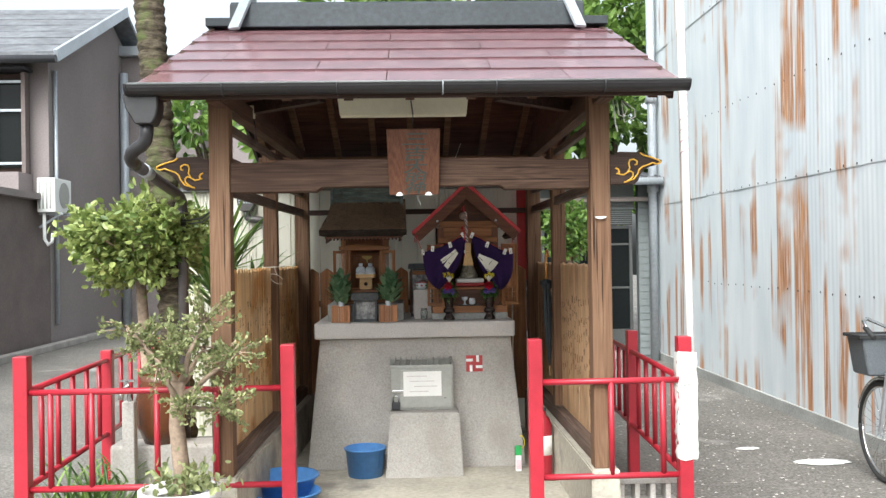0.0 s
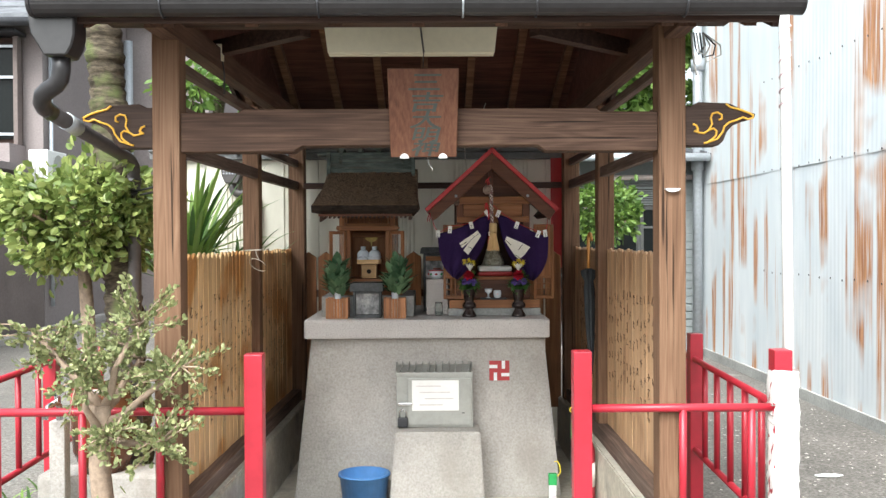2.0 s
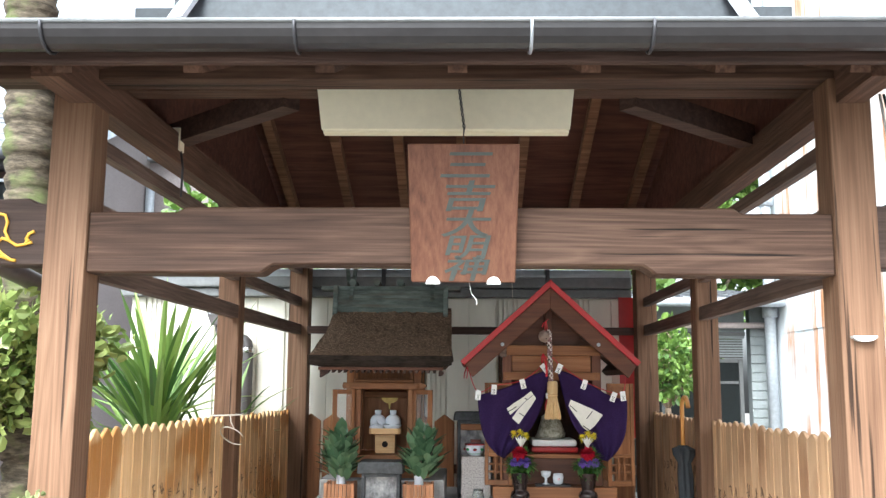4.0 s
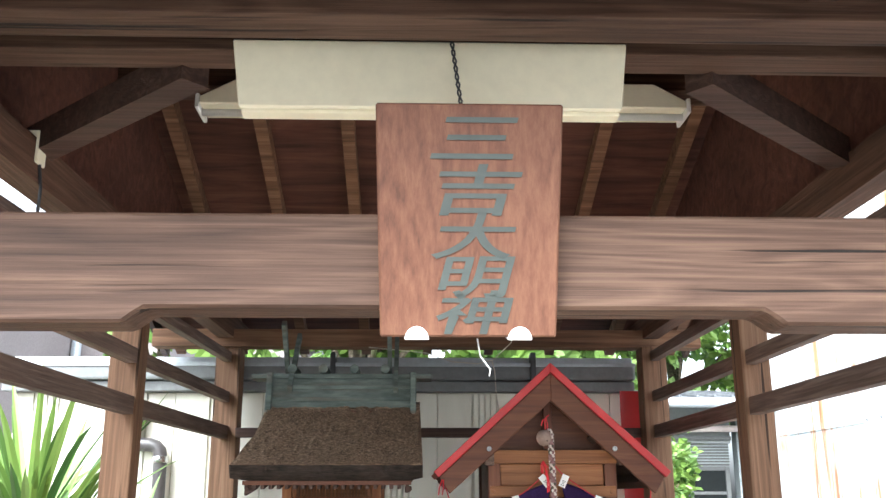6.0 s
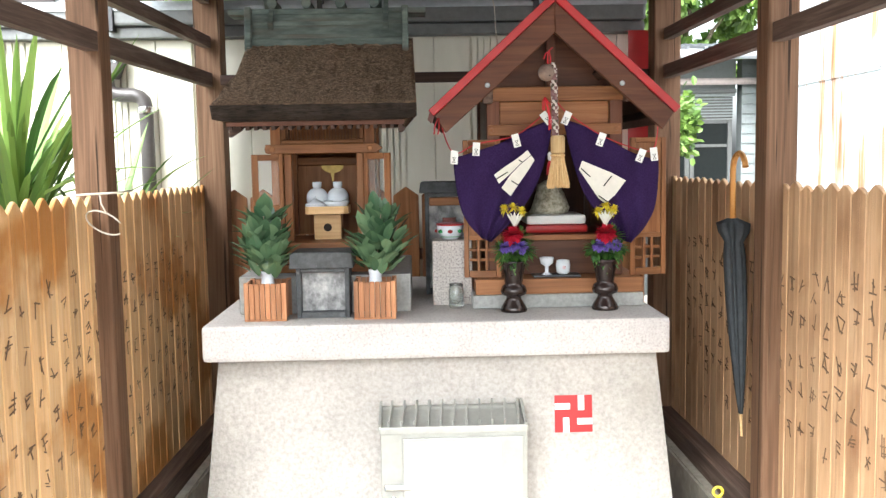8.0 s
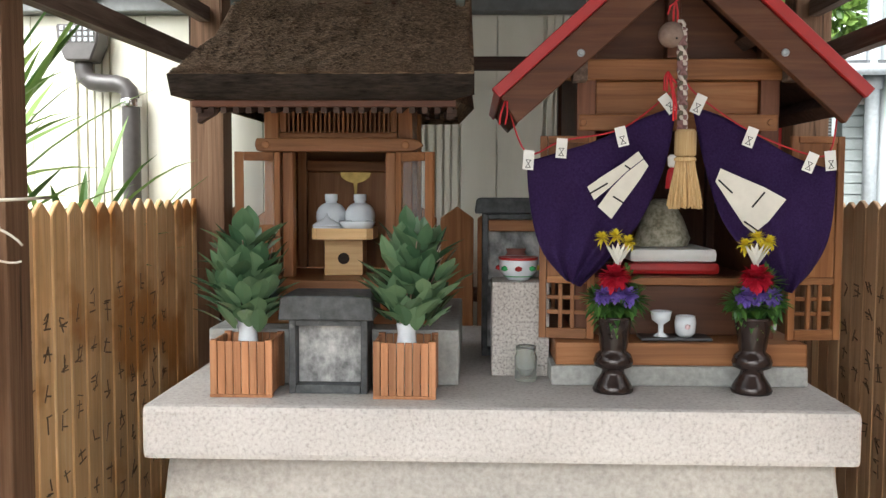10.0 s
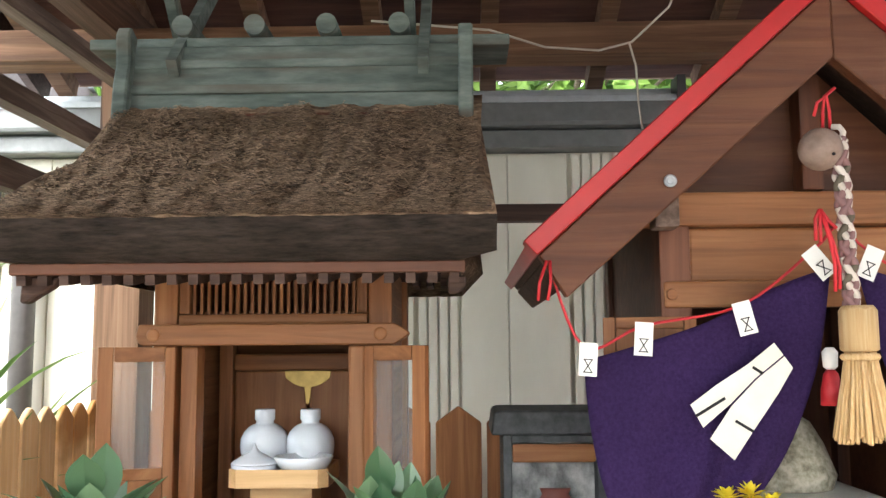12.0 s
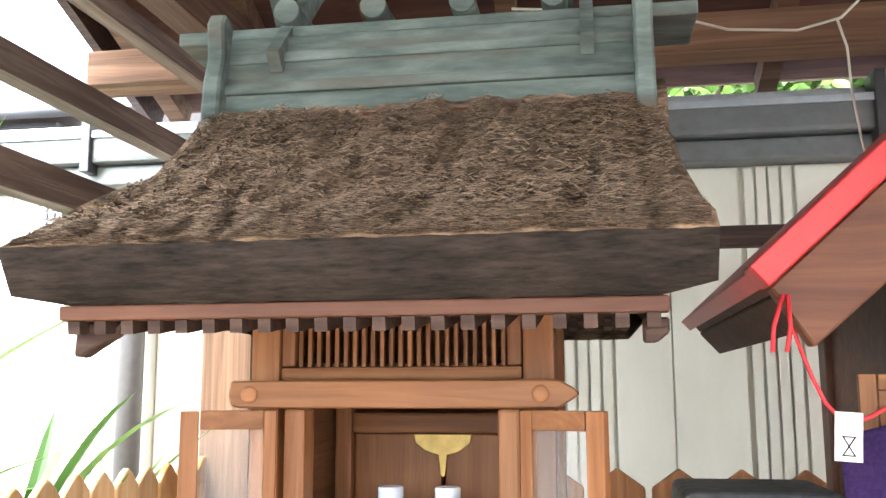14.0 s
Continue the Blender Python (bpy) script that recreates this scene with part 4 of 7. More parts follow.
def tree(name, at, height, spread, seed, count, size, label):
    r = random.Random(seed)
    t = thing(name, at, label, "tree", "trees behind the shelter")
    b = Vector(at)
    tr = bmesh.new()
    tube(tr, [b, b + Vector((0.05, 0.02, height * 0.3)), b + Vector((-0.05, 0.1, height * 0.6)), b + Vector((0.05, 0, height * 0.9))], 0.13, 9, 0.04)
    lumps = []
    for k in range(16):
        a, z = r.uniform(0, 6.28), r.uniform(0.32, 1.0)
        rad = spread * r.uniform(0.25, 1.0) * (1.1 - 0.5 * z)
        c = b + Vector((rad * math.cos(a), rad * math.sin(a), height * z))
        lumps.append((c, r.uniform(0.3, 0.6) * spread * 0.6))
        tube(tr, [b + Vector((0, 0, height * z * 0.65)), (b + Vector((0, 0, height * z * 0.75))).lerp(c, 0.5), c], 0.045, 6, 0.01)
    part("trunk", tr, BARK, t)
    vs, fs = leaves(r, crown_points(r, lumps, count), size, 0.4)
    leaf_object("crown", vs, fs, TREELEAF, t)
    return t


tree("tree", (-0.6, 12.2, 0), 5.4, 1.9, 1, 5200, 0.17, "leafy green tree behind the siding wall")
tree("tree", (2.5, 16.3, 0), 6.0, 1.5, 2, 5200, 0.17, "leafy green tree behind the shelter's corner")
tree("tree", (-3.0, 14.0, 0), 3.9, 1.0, 3, 1500, 0.15, "airy green tree beside the lane")
tree("tree", (1.0, 15.5, 0), 6.6, 2.4, 4, 5200, 0.2, "tall green tree in the distance")

tree("tree", (3.7, 16.6, 0), 6.6, 1.5, 6, 5200, 0.17, "dense green tree beyond the iron wall")

palm = thing("palm_tree", (-1.6, 5.66, 0), "tall palm with a ringed grey-brown trunk", "tree")
tr = bmesh.new()
pr = random.Random(3)
prof = []
z = 0.0
while z < 4.6:
    rr = 0.084 + pr.uniform(-0.004, 0.006)
    prof += [(rr, z), (rr + 0.008, z + 0.035), (rr - 0.002, z + 0.055)]
    z += 0.06
lathe(tr, prof, (0, 0, 0), 16)
for v in tr.verts:
    v.co.x += -1.53 - 0.065 * (v.co.z - 1.8)
    v.co.y += 5.66
part("trunk", tr, BARK, palm)
top = Vector((-1.78, 5.66, 4.55))


def blade(vs, fs, base, d, length, width, droop, fold=0.25, seg=5, oval=False):
    d = d.normalized()
    side = d.cross(Vector((0, 0, 1)))
    side = side.normalized() if side.length > 0.01 else Vector((1, 0, 0))
    up = side.cross(d)
    i0 = len(vs)
    for k in range(seg + 1):
        t = k / seg
        c = base + d * length * t - Vector((0, 0, 1)) * droop * length * t * t
        w = width * (0.55 + 0.9 * t) * (1 - t) ** 0.7 + 0.0005
        if oval:
            w = width * math.sin(math.pi * min(1.0, 0.04 + t)) ** 0.8 + 0.0005
        vs += [c - side * w + up * w * fold, c, c + side * w + up * w * fold]
    for k in range(seg):
        a = i0 + 3 * k
        fs += [(a, a + 1, a + 4, a + 3), (a + 1, a + 2, a + 5, a + 4)]


vs, fs = [], []
for k in range(60):
    a = pr.uniform(0, 6.28)
    blade(vs, fs, top, Vector((math.cos(a), math.sin(a), pr.uniform(-0.2, 1.0))), pr.uniform(0.7, 1.1), 0.03, 0.6)
leaf_object("crown", vs, fs, BLADE, palm)


def yucca(at, height, n, seed, length, label):
    t = thing("yucca", at, label, "plant")
    r = random.Random(seed)
    part("trunk", tube(bmesh.new(), [at, Vector(at) + Vector((0, 0, height))], 0.05, 8), BARK, t)
    vs, fs = [], []
    for k in range(n):
        a = r.uniform(0, 6.28)
        b = Vector(at) + Vector((0, 0, height * r.uniform(0.75, 1.0)))
        blade(vs, fs, b, Vector((math.cos(a), math.sin(a), r.uniform(0.2, 2.4))), length * r.uniform(0.5, 1.0), 0.027, r.uniform(0.05, 0.35), 0.35, 6)
    leaf_object("blade_tuft", vs, fs, BLADE, t)


yucca((-1.5, 7.0, 0.0), 1.45, 115, 8, 1.0, "yucca with long pointed green blades behind the fence")
yucca((-1.28, 7.4, 0.0), 1.25, 60, 9, 0.7, "yucca with drooping green blades beside the wall")


def shrub(name, at, centre, rx, rz, count, size, material, seed, label, stems=14, split=0.55):
    r = random.Random(seed)
    t = thing(name, at, label, "shrub")
    c = Vector(centre)
    tw = bmesh.new()
    fork = Vector(at).lerp(c, split)
    tube(tw, [at, Vector(at).lerp(fork, 0.5) + Vector((0.012, 0.01, 0)), fork], 0.042, 9, 0.032)
    pts = []
    for k in range(stems):
        d = Vector((r.gauss(0, 1), r.gauss(0, 1), r.gauss(0.3, 0.8))).normalized()
        e = c + Vector((d.x * rx, d.y * rx, d.z * rz)) * r.uniform(0.75, 1.0)
        mid = fork.lerp(e, 0.5) + Vector((r.uniform(-1, 1), r.uniform(-1, 1), r.uniform(-1, 1))) * 0.05
        tube(tw, [fork, mid, e], 0.017, 6, 0.004)
        for q in range(5):
            s = mid.lerp(e, r.uniform(0.1, 1.0))
            e2 = s + Vector((r.gauss(0, 1), r.gauss(0, 1), r.gauss(0.2, 1))).normalized() * rx * 0.4
            tube(tw, [s, e2], 0.005, 5, 0.002)
            for w in range(max(1, count // (stems * 5))):
                p = s.lerp(e2, r.uniform(0.2, 1.15)) + Vector((r.gauss(0, 1), r.gauss(0, 1), r.gauss(0, 1))) * size * 0.8
                pts.append((p, (p - c).normalized()))
    part("branching", tw, TWIG, t)
    vs, fs = leaves(r, pts, size, 0.0)
    leaf_object("foliage", vs, fs, material, t)
    return t


shrub("round_shrub", (-1.66, 5.75, 0), (-1.72, 5.72, 1.64), 0.4, 0.165, 9500, 0.05, LEAF, 21, "clipped round shrub with bright green leaves", 40, 0.88)
shrub("garden_bush", (2.1, 12.0, 0), (2.1, 12.0, 1.9), 0.36, 0.3, 2600, 0.075, TREELEAF, 33, "leafy green bush in front of the shed", 22, 0.72)


def clump_shrub(at, fork, clumps, size, material, seed, label):
    """A small thick-stemmed shrub: a bent trunk, bare limbs and loose clumps of leaves with gaps."""
    r = random.Random(seed)
    t = thing("potted_shrub", at, label, "shrub")
    base, fork = Vector(at), Vector(fork)
    part("trunk", tube(bmesh.new(), [base, base.lerp(fork, 0.3) + Vector((0.012, 0, 0)), base.lerp(fork, 0.65) + Vector((-0.012, 0.01, 0)), fork], 0.043, 12, 0.034), TWIG, t)
    pts = []
    for x, y, z, rad, n in clumps:
        c = Vector((x, y, z))
        start = base.lerp(fork, r.uniform(0.82, 1.0))
        mid = start.lerp(c, 0.5) + Vector((r.uniform(-0.03, 0.03), r.uniform(-0.03, 0.03), r.uniform(-0.05, 0.02)))
        part("limb", tube(bmesh.new(), [start, start.lerp(mid, 0.5) + Vector((0.01, 0, -0.01)), mid, c], 0.02, 7, 0.008), TWIG, t)
        tw = bmesh.new()
        for k in range(16):
            d = Vector((r.gauss(0, 1), r.gauss(0, 0.9), r.gauss(0.15, 0.75))).normalized()
            s = mid.lerp(c, r.uniform(0.35, 1.1))
            e = s + d * rad * r.uniform(0.6, 1.25)
            tube(tw, [s, s.lerp(e, 0.5) + Vector((0, 0, 0.012)), e], 0.005, 5, 0.0018)
            for w in range(n):
                p = s.lerp(e, r.uniform(0.25, 1.1)) + Vector((r.gauss(0, 1), r.gauss(0, 1), r.gauss(0, 1))) * size * 0.42
                pts.append((p, (p - s).normalized() + Vector((0, -0.3, 0.5))))
        part("twig_spray", tw, TWIG, t)
    vs, fs = leaves(r, pts, size, 0.0)
    leaf_object("foliage", vs, fs, material, t)


clump_shrub((-1.14, 4.36, 0.30), (-1.145, 4.37, 0.93), ((-1.39, 4.38, 1.2, 0.13, 40), (-1.02, 4.42, 1.22, 0.15, 51), (-0.86, 4.36, 1.06, 0.14, 44), (-1.17, 4.28, 1.12, 0.13, 44), (-0.9, 4.3, 0.8, 0.13, 40), (-1.05, 4.24, 0.86, 0.09, 27), (-1.3, 4.5, 1.05, 0.12, 34), (-1.05, 4.55, 1.08, 0.15, 47)), 0.021, PALELEAF, 23, "thick-stemmed shrub with small pale leaves in a white pot")
pt = bmesh.new()
lathe(pt, [(0.12, 0.0), (0.155, 0.3), (0.165, 0.36), (0.195, 0.37), (0.198, 0.415), (0.18, 0.42), (0.165, 0.39), (0.16, 0.36)], (-1.14, 4.36, 0.0), 32)
pp = thing("plant_pot", (-1.14, 4.36, 0), "round white plastic plant pot with soil", "pot")
part("pot", pt, WHITEP, pp)
part("soil", lathe(bmesh.new(), [(0.16, 0.0), (0.0, 0.02)], (-1.14, 4.36, 0.361), 24), ASPH, pp)
r4 = random.Random(44)
wd = thing("pot_weeds", (-1.1, 4.36, 0.37), "small leafy weeds growing in the pot", "weeds", kind="stuff")
vs, fs = leaves(r4, [(Vector((-1.1 + r4.gauss(0, 0.08), 4.33 + r4.gauss(0, 0.05), 0.40 + abs(r4.gauss(0, 0.07)))), Vector((0, 0, 0.6))) for k in range(260)], 0.04)
leaf_object("weed_leaves", vs, fs, PALELEAF, wd)

# ---- sign plaque, lamp and wires at the front beam ----
plaque = thing("sign_plaque", (0.015, 4.68, 1.84), "reddish-brown wooden name plaque with carved dark characters", "sign")
tiltm = Matrix.Translation((0.015, 4.70, 1.842)) @ Matrix.Rotation(radians(14), 4, "X")
bm = bmesh.new()
prism(bm, [(-0.130, 0), (0.130, 0), (0.139, 0.345), (-0.139, 0.345)], 0.03, tiltm, 0.003)
part("board", bm, PLAQUE, plaque)
INSET = plain("dark_green_black_inset", (0.035, 0.042, 0.036), 0.6, 0, 0.15)
for i, ch in enumerate("三吉大明神"):
    cu = bpy.data.curves.new("character", "FONT")
    cu.body, cu.size, cu.extrude, cu.align_x = ch, (0.1, 0.1, 0.09, 0.085, 0.085)[i], 0.0012, "CENTER"
    cu.offset, cu.shear = 0.0012, 0.16
    tmp = bpy.data.objects.new("character", cu)
    scene.collection.objects.link(tmp)
    bpy.context.view_layer.update()
    me = bpy.data.meshes.new_from_object(tmp.evaluated_get(bpy.context.evaluated_depsgraph_get()))
    bpy.data.objects.remove(tmp)
    me.transform(Matrix.Translation(-ORG[plaque]) @ tiltm @ Matrix.Translation((0.003, -0.0006, (0.264, 0.187, 0.122, 0.064, 0.011)[i])) @ Matrix.Rotation(radians(90), 4, "X") @ Matrix.Diagonal((1.36, 0.8, 1, 1)))
    left = set(range(len(me.vertices)))
    near = {v: set() for v in left}
    for f in me.polygons:
        for v in f.vertices:
            near[v].update(f.vertices)
    while left:
        island, todo = set(), [min(left)]
        while todo:
            v = todo.pop()
            if v not in island:
                island.add(v)
                todo.extend(near[v] - island)
        left -= island
        order = sorted(island)
        at = {v: k for k, v in enumerate(order)}
        ms = bpy.data.meshes.new("brush_stroke")
        ms.from_pydata([tuple(me.vertices[v].co) for v in order], [], [[at[v] for v in f.vertices] for f in me.polygons if f.vertices[0] in island])
        ms.materials.append(INSET)
        new("brush_stroke", ms).parent = plaque
for dx in (-0.076, 0.076):
    bm = bmesh.new()
    prism(bm, [(0.018 * math.cos(math.pi * k / 8), -0.004 + 0.020 * math.sin(math.pi * k / 8)) for k in range(9)], 0.036, tiltm @ Matrix.Translation((dx, -0.003, 0)), 0.001)
    part("bracket", bm, WHITEP, plaque, "small white metal bracket")
part("hook_wire", tube(bmesh.new(), [(0.03, 4.73, 1.845), (0.035, 4.74, 1.82), (0.05, 4.74, 1.80), (0.048, 4.74, 1.79)], 0.0012, 5), WHITEP, plaque)
lamp = thing("fluorescent_lamp", (-0.05, 5.98, 2.75), "long cream fluorescent lamp under the ridge beam, unlit", "lamp")
part("housing", prism(bmesh.new(), [(-0.712, 2.75), (0.757, 2.75), (0.757, 2.775), (0.66, 2.83), (-0.61, 2.83), (-0.712, 2.775)], 0.115, Matrix.Translation((0, 5.93, 0)), 0.004), CREAM, lamp)
bm = bmesh.new()
prism(bm, [(-0.383, 2.292), (0.31, 2.292), (0.325, 2.425), (-0.4, 2.425)], 0.012, Matrix.Translation((0, 4.9, 0)), 0.003)
shade = thing("lamp_shade", (-0.04, 4.9, 2.3), "cream enamel shade plate hung behind the plaque", "lamp shade")
part("plate", bm, CREAM, shade)
part("flange", boxed(-0.38, 0.308, 4.913, 4.945, 2.286, 2.294, bevel=0.002), CREAM, shade)
for x in (-0.3, 0.22):
    part("hanger", bars([((x, 4.915, 2.42), (x, 4.915, 2.55))], 0.012, 0.004), DARKMETAL, shade)
for x in (-0.718, 0.763):
    part("end_cap", boxed(x - 0.006, x + 0.006, 5.925, 6.05, 2.736, 2.782), WHITEP, lamp)
part("tube", tube(bmesh.new(), [(-0.712, 5.98, 2.742), (0.757, 5.98, 2.742)], 0.012, 10), WHITEP, lamp)
for q in (0.0, math.pi):
    part("cord", tube(bmesh.new(), [(-0.004 + 0.02 * k / 24 + 0.003 * math.sin(1.3 * k + q), 4.885 - 0.006 * k / 24, 2.45 - 0.16 * k / 24) for k in range(25)] + [(0.014, 4.80, 2.25), (0.015, 4.66, 2.19)], 0.0019, 5), DARKMETAL, shade, "twisted black wire")
part("hook", tube(bmesh.new(), [(-0.016, 4.884, 2.45), (-0.008, 4.882, 2.44), (0.0, 4.882, 2.442), (0.012, 4.882, 2.446), (0.016, 4.882, 2.455)], 0.0022, 5), DARKMETAL, shade)
wires = thing("hanging_wires", (1.1, 4.6, 2.2), "loose white and dark cable loops under the eave", "cable")
for k in range(4):
    part("wire", tube(bmesh.new(), [(1.085 + 0.012 * k, 4.7, 2.33), (1.09 + 0.014 * k, 4.69, 2.27 - 0.02 * k), (1.10 + 0.03 * k, 4.69, 2.24), (1.13 + 0.02 * k, 4.7, 2.28), (1.12, 4.7, 2.33)], 0.0035, 5), WHITEP if k % 2 else DARKMETAL, wires)
part("wire", tube(bmesh.new(), [(1.075, 4.7, 2.33), (1.085, 4.69, 2.2), (1.095, 4.69, 2.16)], 0.004, 5), WHITEP, wires)
sb = thing("junction_box", (-0.95, 5.385, 2.35), "small cream socket box on the inner beam", "socket")
part("case", boxed(-0.985, -0.925, 5.36, 5.41, 2.352, 2.43, bevel=0.005), CREAM, sb)
part("cable", tube(bmesh.new(), [(-0.93, 5.385, 2.36), (-0.922, 5.39, 2.3), (-0.925, 5.395, 2.2)], 0.004, 5), DARKMETAL, sb)
solid("post_hook", prism(bmesh.new(), [(0.03 * math.cos(math.pi + math.pi * k / 8), 0.014 * math.sin(math.pi + math.pi * k / 8)) for k in range(9)], 0.02, Matrix.Translation((1.0, 4.692, 1.715))), WHITEP, (1.0, 4.7, 1.7), "small white plastic hook on the front post", "hook")

# ---- red pipe fence ----
def red_fence(pts_posts, runs, balusters, label):
    f = thing("pipe_fence", (pts_posts[0][0], pts_posts[0][1], 0), label, "fence", "red fences round the shelter")
    for x, y, top in pts_posts:
        part("post", boxed(x - 0.036, x + 0.036, y - 0.036, y + 0.036, -0.02, top, bevel=0.005), REDP, f)
    for a, b in runs:
        for z in (0.845, 0.345):
            part("rail", tube(bmesh.new(), [(a[0], a[1], z), (b[0], b[1], z)], 0.0165, 10), REDP, f)
    for x, y in balusters:
        part("baluster", tube(bmesh.new(), [(x, y, 0.345), (x, y, 0.845)], 0.0155, 10), REDP, f)
    return f


red_fence([(-2.02, 4.69, 1.035), (-0.656, 4.69, 1.072), (-2.09, 6.24, 0.91), (-2.15, 7.7, 0.88)], [((-2.02, 4.69), (-0.656, 4.69)), ((-2.02, 4.69), (-2.15, 7.7))], [(-1.88, 4.69), (-1.67, 4.69), (-1.335, 4.69), (-1.03, 4.69)] + [(-2.02 - 0.045 * k * 0.27, 4.69 + 0.27 * k) for k in (1, 2, 3, 4, 5, 7, 8, 9)], "glossy red painted pipe fence with square posts")
rf = red_fence([(0.635, 4.69, 1.075), (1.425, 4.69, 1.075), (1.5, 6.15, 0.985), (1.56, 7.7, 0.95)], [((0.635, 4.69), (1.425, 4.69)), ((1.425, 4.69), (1.56, 7.7))], [(1.037, 4.69), (1.31, 4.69)] + [(1.425 + 0.045 * 0.24 * k, 4.69 + 0.24 * k) for k in (1, 2, 3, 4, 5, 7, 8, 9, 10)], "glossy red painted pipe fence with one cloth-wrapped corner post")
wr = bmesh.new()
r6 = random.Random(6)
rings = []
for i in range(22):
    z = 0.43 + 0.565 * i / 21
    rings.append([wr.verts.new((1.437 + (0.062 + r6.uniform(-0.006, 0.006)) * max(-0.82, min(0.82, 1.2 * math.cos(a))), 4.69 + (0.05 + r6.uniform(-0.005, 0.005)) * max(-0.85, min(0.85, 1.2 * math.sin(a))), z + r6.uniform(-0.004, 0.004))) for a in (2 * math.pi * k / 20 for k in range(20))])
for a, b in zip(rings, rings[1:]):
    for k in range(20):
        wr.faces.new((a[k], a[(k + 1) % 20], b[(k + 1) % 20], b[k])).smooth = True
part("wrapping", wr, PAPER, rf, "white plastic wrapping")
for z in (0.87, 0.83, 0.8):
    part("string", tube(bmesh.new(), [(1.437 + 0.06 * max(-0.9, min(0.9, 1.2 * math.cos(a))), 4.69 + 0.048 * max(-0.9, min(0.9, 1.2 * math.sin(a))), z + 0.015 * math.sin(a + z * 9)) for a in (2 * math.pi * k / 20 for k in range(21))], 0.0022, 5), GREYMETAL, rf)
pole = thing("banner_pole", (1.485, 4.72, 0.45), "thin white pole wrapped with faded tape, tied to the corner post", "pole")
part("pole", tube(bmesh.new(), [(1.492, 4.755, 0.4), (1.475, 4.75, 1.6), (1.45, 4.74, 3.1)], 0.021, 12), WHITEP, pole)
FADED = plain("faded_pink_tape", (0.7, 0.52, 0.55), 0.6, 0, 0.15)
sp = bmesh.new()
tube(sp, [(1.466 + 0.0215 * math.cos(k * 0.7), 4.748 + 0.0215 * math.sin(k * 0.7), 2.02 + 0.0065 * k) for k in range(70)], 0.004, 5)
part("tape", sp, FADED, pole)
hb = thing("hollow_block", (1.25, 4.8, 0), "grey hollow concrete blocks under the red fence", "block")
part("lower_course", boxed(1.085, 1.40, 4.74, 4.84, -0.01, 0.2), CONC, hb)
for k in range(4):
    x = 1.085 + 0.083 * k
    part("web", boxed(x, x + 0.028, 4.74, 4.84, 0.202, 0.285), CONC, hb)
part("cap", boxed(1.085, 1.40, 4.74, 4.84, 0.287, 0.315), CONC, hb)

# ---- things on the floor round the plinth ----
BLUE = plain("blue_plastic", (0.08, 0.22, 0.5), 0.4, 0, 0.1)


def tub(at, r0, r1, h, label, cat="bucket"):
    t = thing(cat, at, label, cat)
    part("shell", lathe(bmesh.new(), [(r0, 0), (r1, h), (r1 + 0.008, h), (r1 + 0.008, h - 0.012), (r1 + 0.003, h + 0.002), (r1 - 0.006, h), (r0 - 0.006, 0.008)], at, 28), BLUE, t)
    return t


tub((-0.335, 6.12, 0.042), 0.115, 0.135, 0.19, "round blue plastic bucket at the foot of the plinth")
tub((-0.76, 5.32, 0.042), 0.15, 0.195, 0.11, "wide blue plastic basin on the floor", "basin")
tub((-0.79, 5.47, 0.042), 0.13, 0.2, 0.17, "wide pale blue plastic basin beside the fence", "basin")
fe = thing("fire_extinguisher", (0.86, 6.02, 0.04), "red fire extinguisher with a black hose on the floor", "fire extinguisher")
part("cylinder", lathe(bmesh.new(), [(0.055, 0), (0.06, 0.01), (0.06, 0.33), (0.045, 0.38), (0.02, 0.4), (0.02, 0.43)], (0.86, 6.02, 0.04), 20), REDP, fe)
part("label", lathe(bmesh.new(), [(0.0606, 0.14), (0.0606, 0.27)], (0.86, 6.02, 0.04), 20), PAPER, fe)
part("lever", boxed(0.80, 0.88, 6.0, 6.03, 0.47, 0.49), DARKMETAL, fe)
part("hose", tube(bmesh.new(), [(0.86, 6.02, 0.45), (0.80, 5.98, 0.42), (0.785, 5.97, 0.3), (0.79, 5.965, 0.18)], 0.009, 7), DARKMETAL, fe)
GREENP = plain("green_plastic", (0.03, 0.3, 0.08), 0.4)
YELP = plain("yellow_plastic", (0.7, 0.55, 0.05), 0.4)
spb = thing("spray_bottle", (0.705, 6.14, 0.04), "small white bottle with a green cap and yellow strap", "bottle")
part("bottle", boxed(0.685, 0.725, 6.125, 6.155, 0.041, 0.15, bevel=0.006), WHITEP, spb)
part("label", boxed(0.69, 0.72, 6.123, 6.1248, 0.055, 0.12, bevel=0), FADED, spb)
part("cap", boxed(0.682, 0.728, 6.122, 6.158, 0.151, 0.215, bevel=0.006), GREENP, spb, "green cap")
part("strap", tube(bmesh.new(), [(0.715, 6.14, 0.21), (0.735, 6.135, 0.2), (0.748, 6.13, 0.225), (0.745, 6.13, 0.26), (0.73, 6.13, 0.285), (0.715, 6.135, 0.28)], 0.004, 6), YELP, spb, "yellow strap")
lop = thing("hand_shears", (0.84, 6.2, 0.48), "green-handled garden shears hung beside the plinth", "shears")
for k, (x, z) in enumerate(((0.826, 0.556), (0.85, 0.505))):
    part("grip", tube(bmesh.new(), [(x + 0.003, 6.2, z - 0.02), (x, 6.202, z - 0.07), (x - 0.005, 6.205, z - 0.16)], 0.007, 8), GREENP, lop)
    part("ring", tube(bmesh.new(), [(x + 0.014 * math.cos(q), 6.2, z + 0.014 * math.sin(q)) for q in (2 * math.pi * j / 14 for j in range(15))], 0.0045, 6), YELP, lop, "yellow ring")
part("blade", tube(bmesh.new(), [(0.83, 6.205, 0.4), (0.832, 6.21, 0.042)], 0.008, 7, 0.004), CHROME, lop)

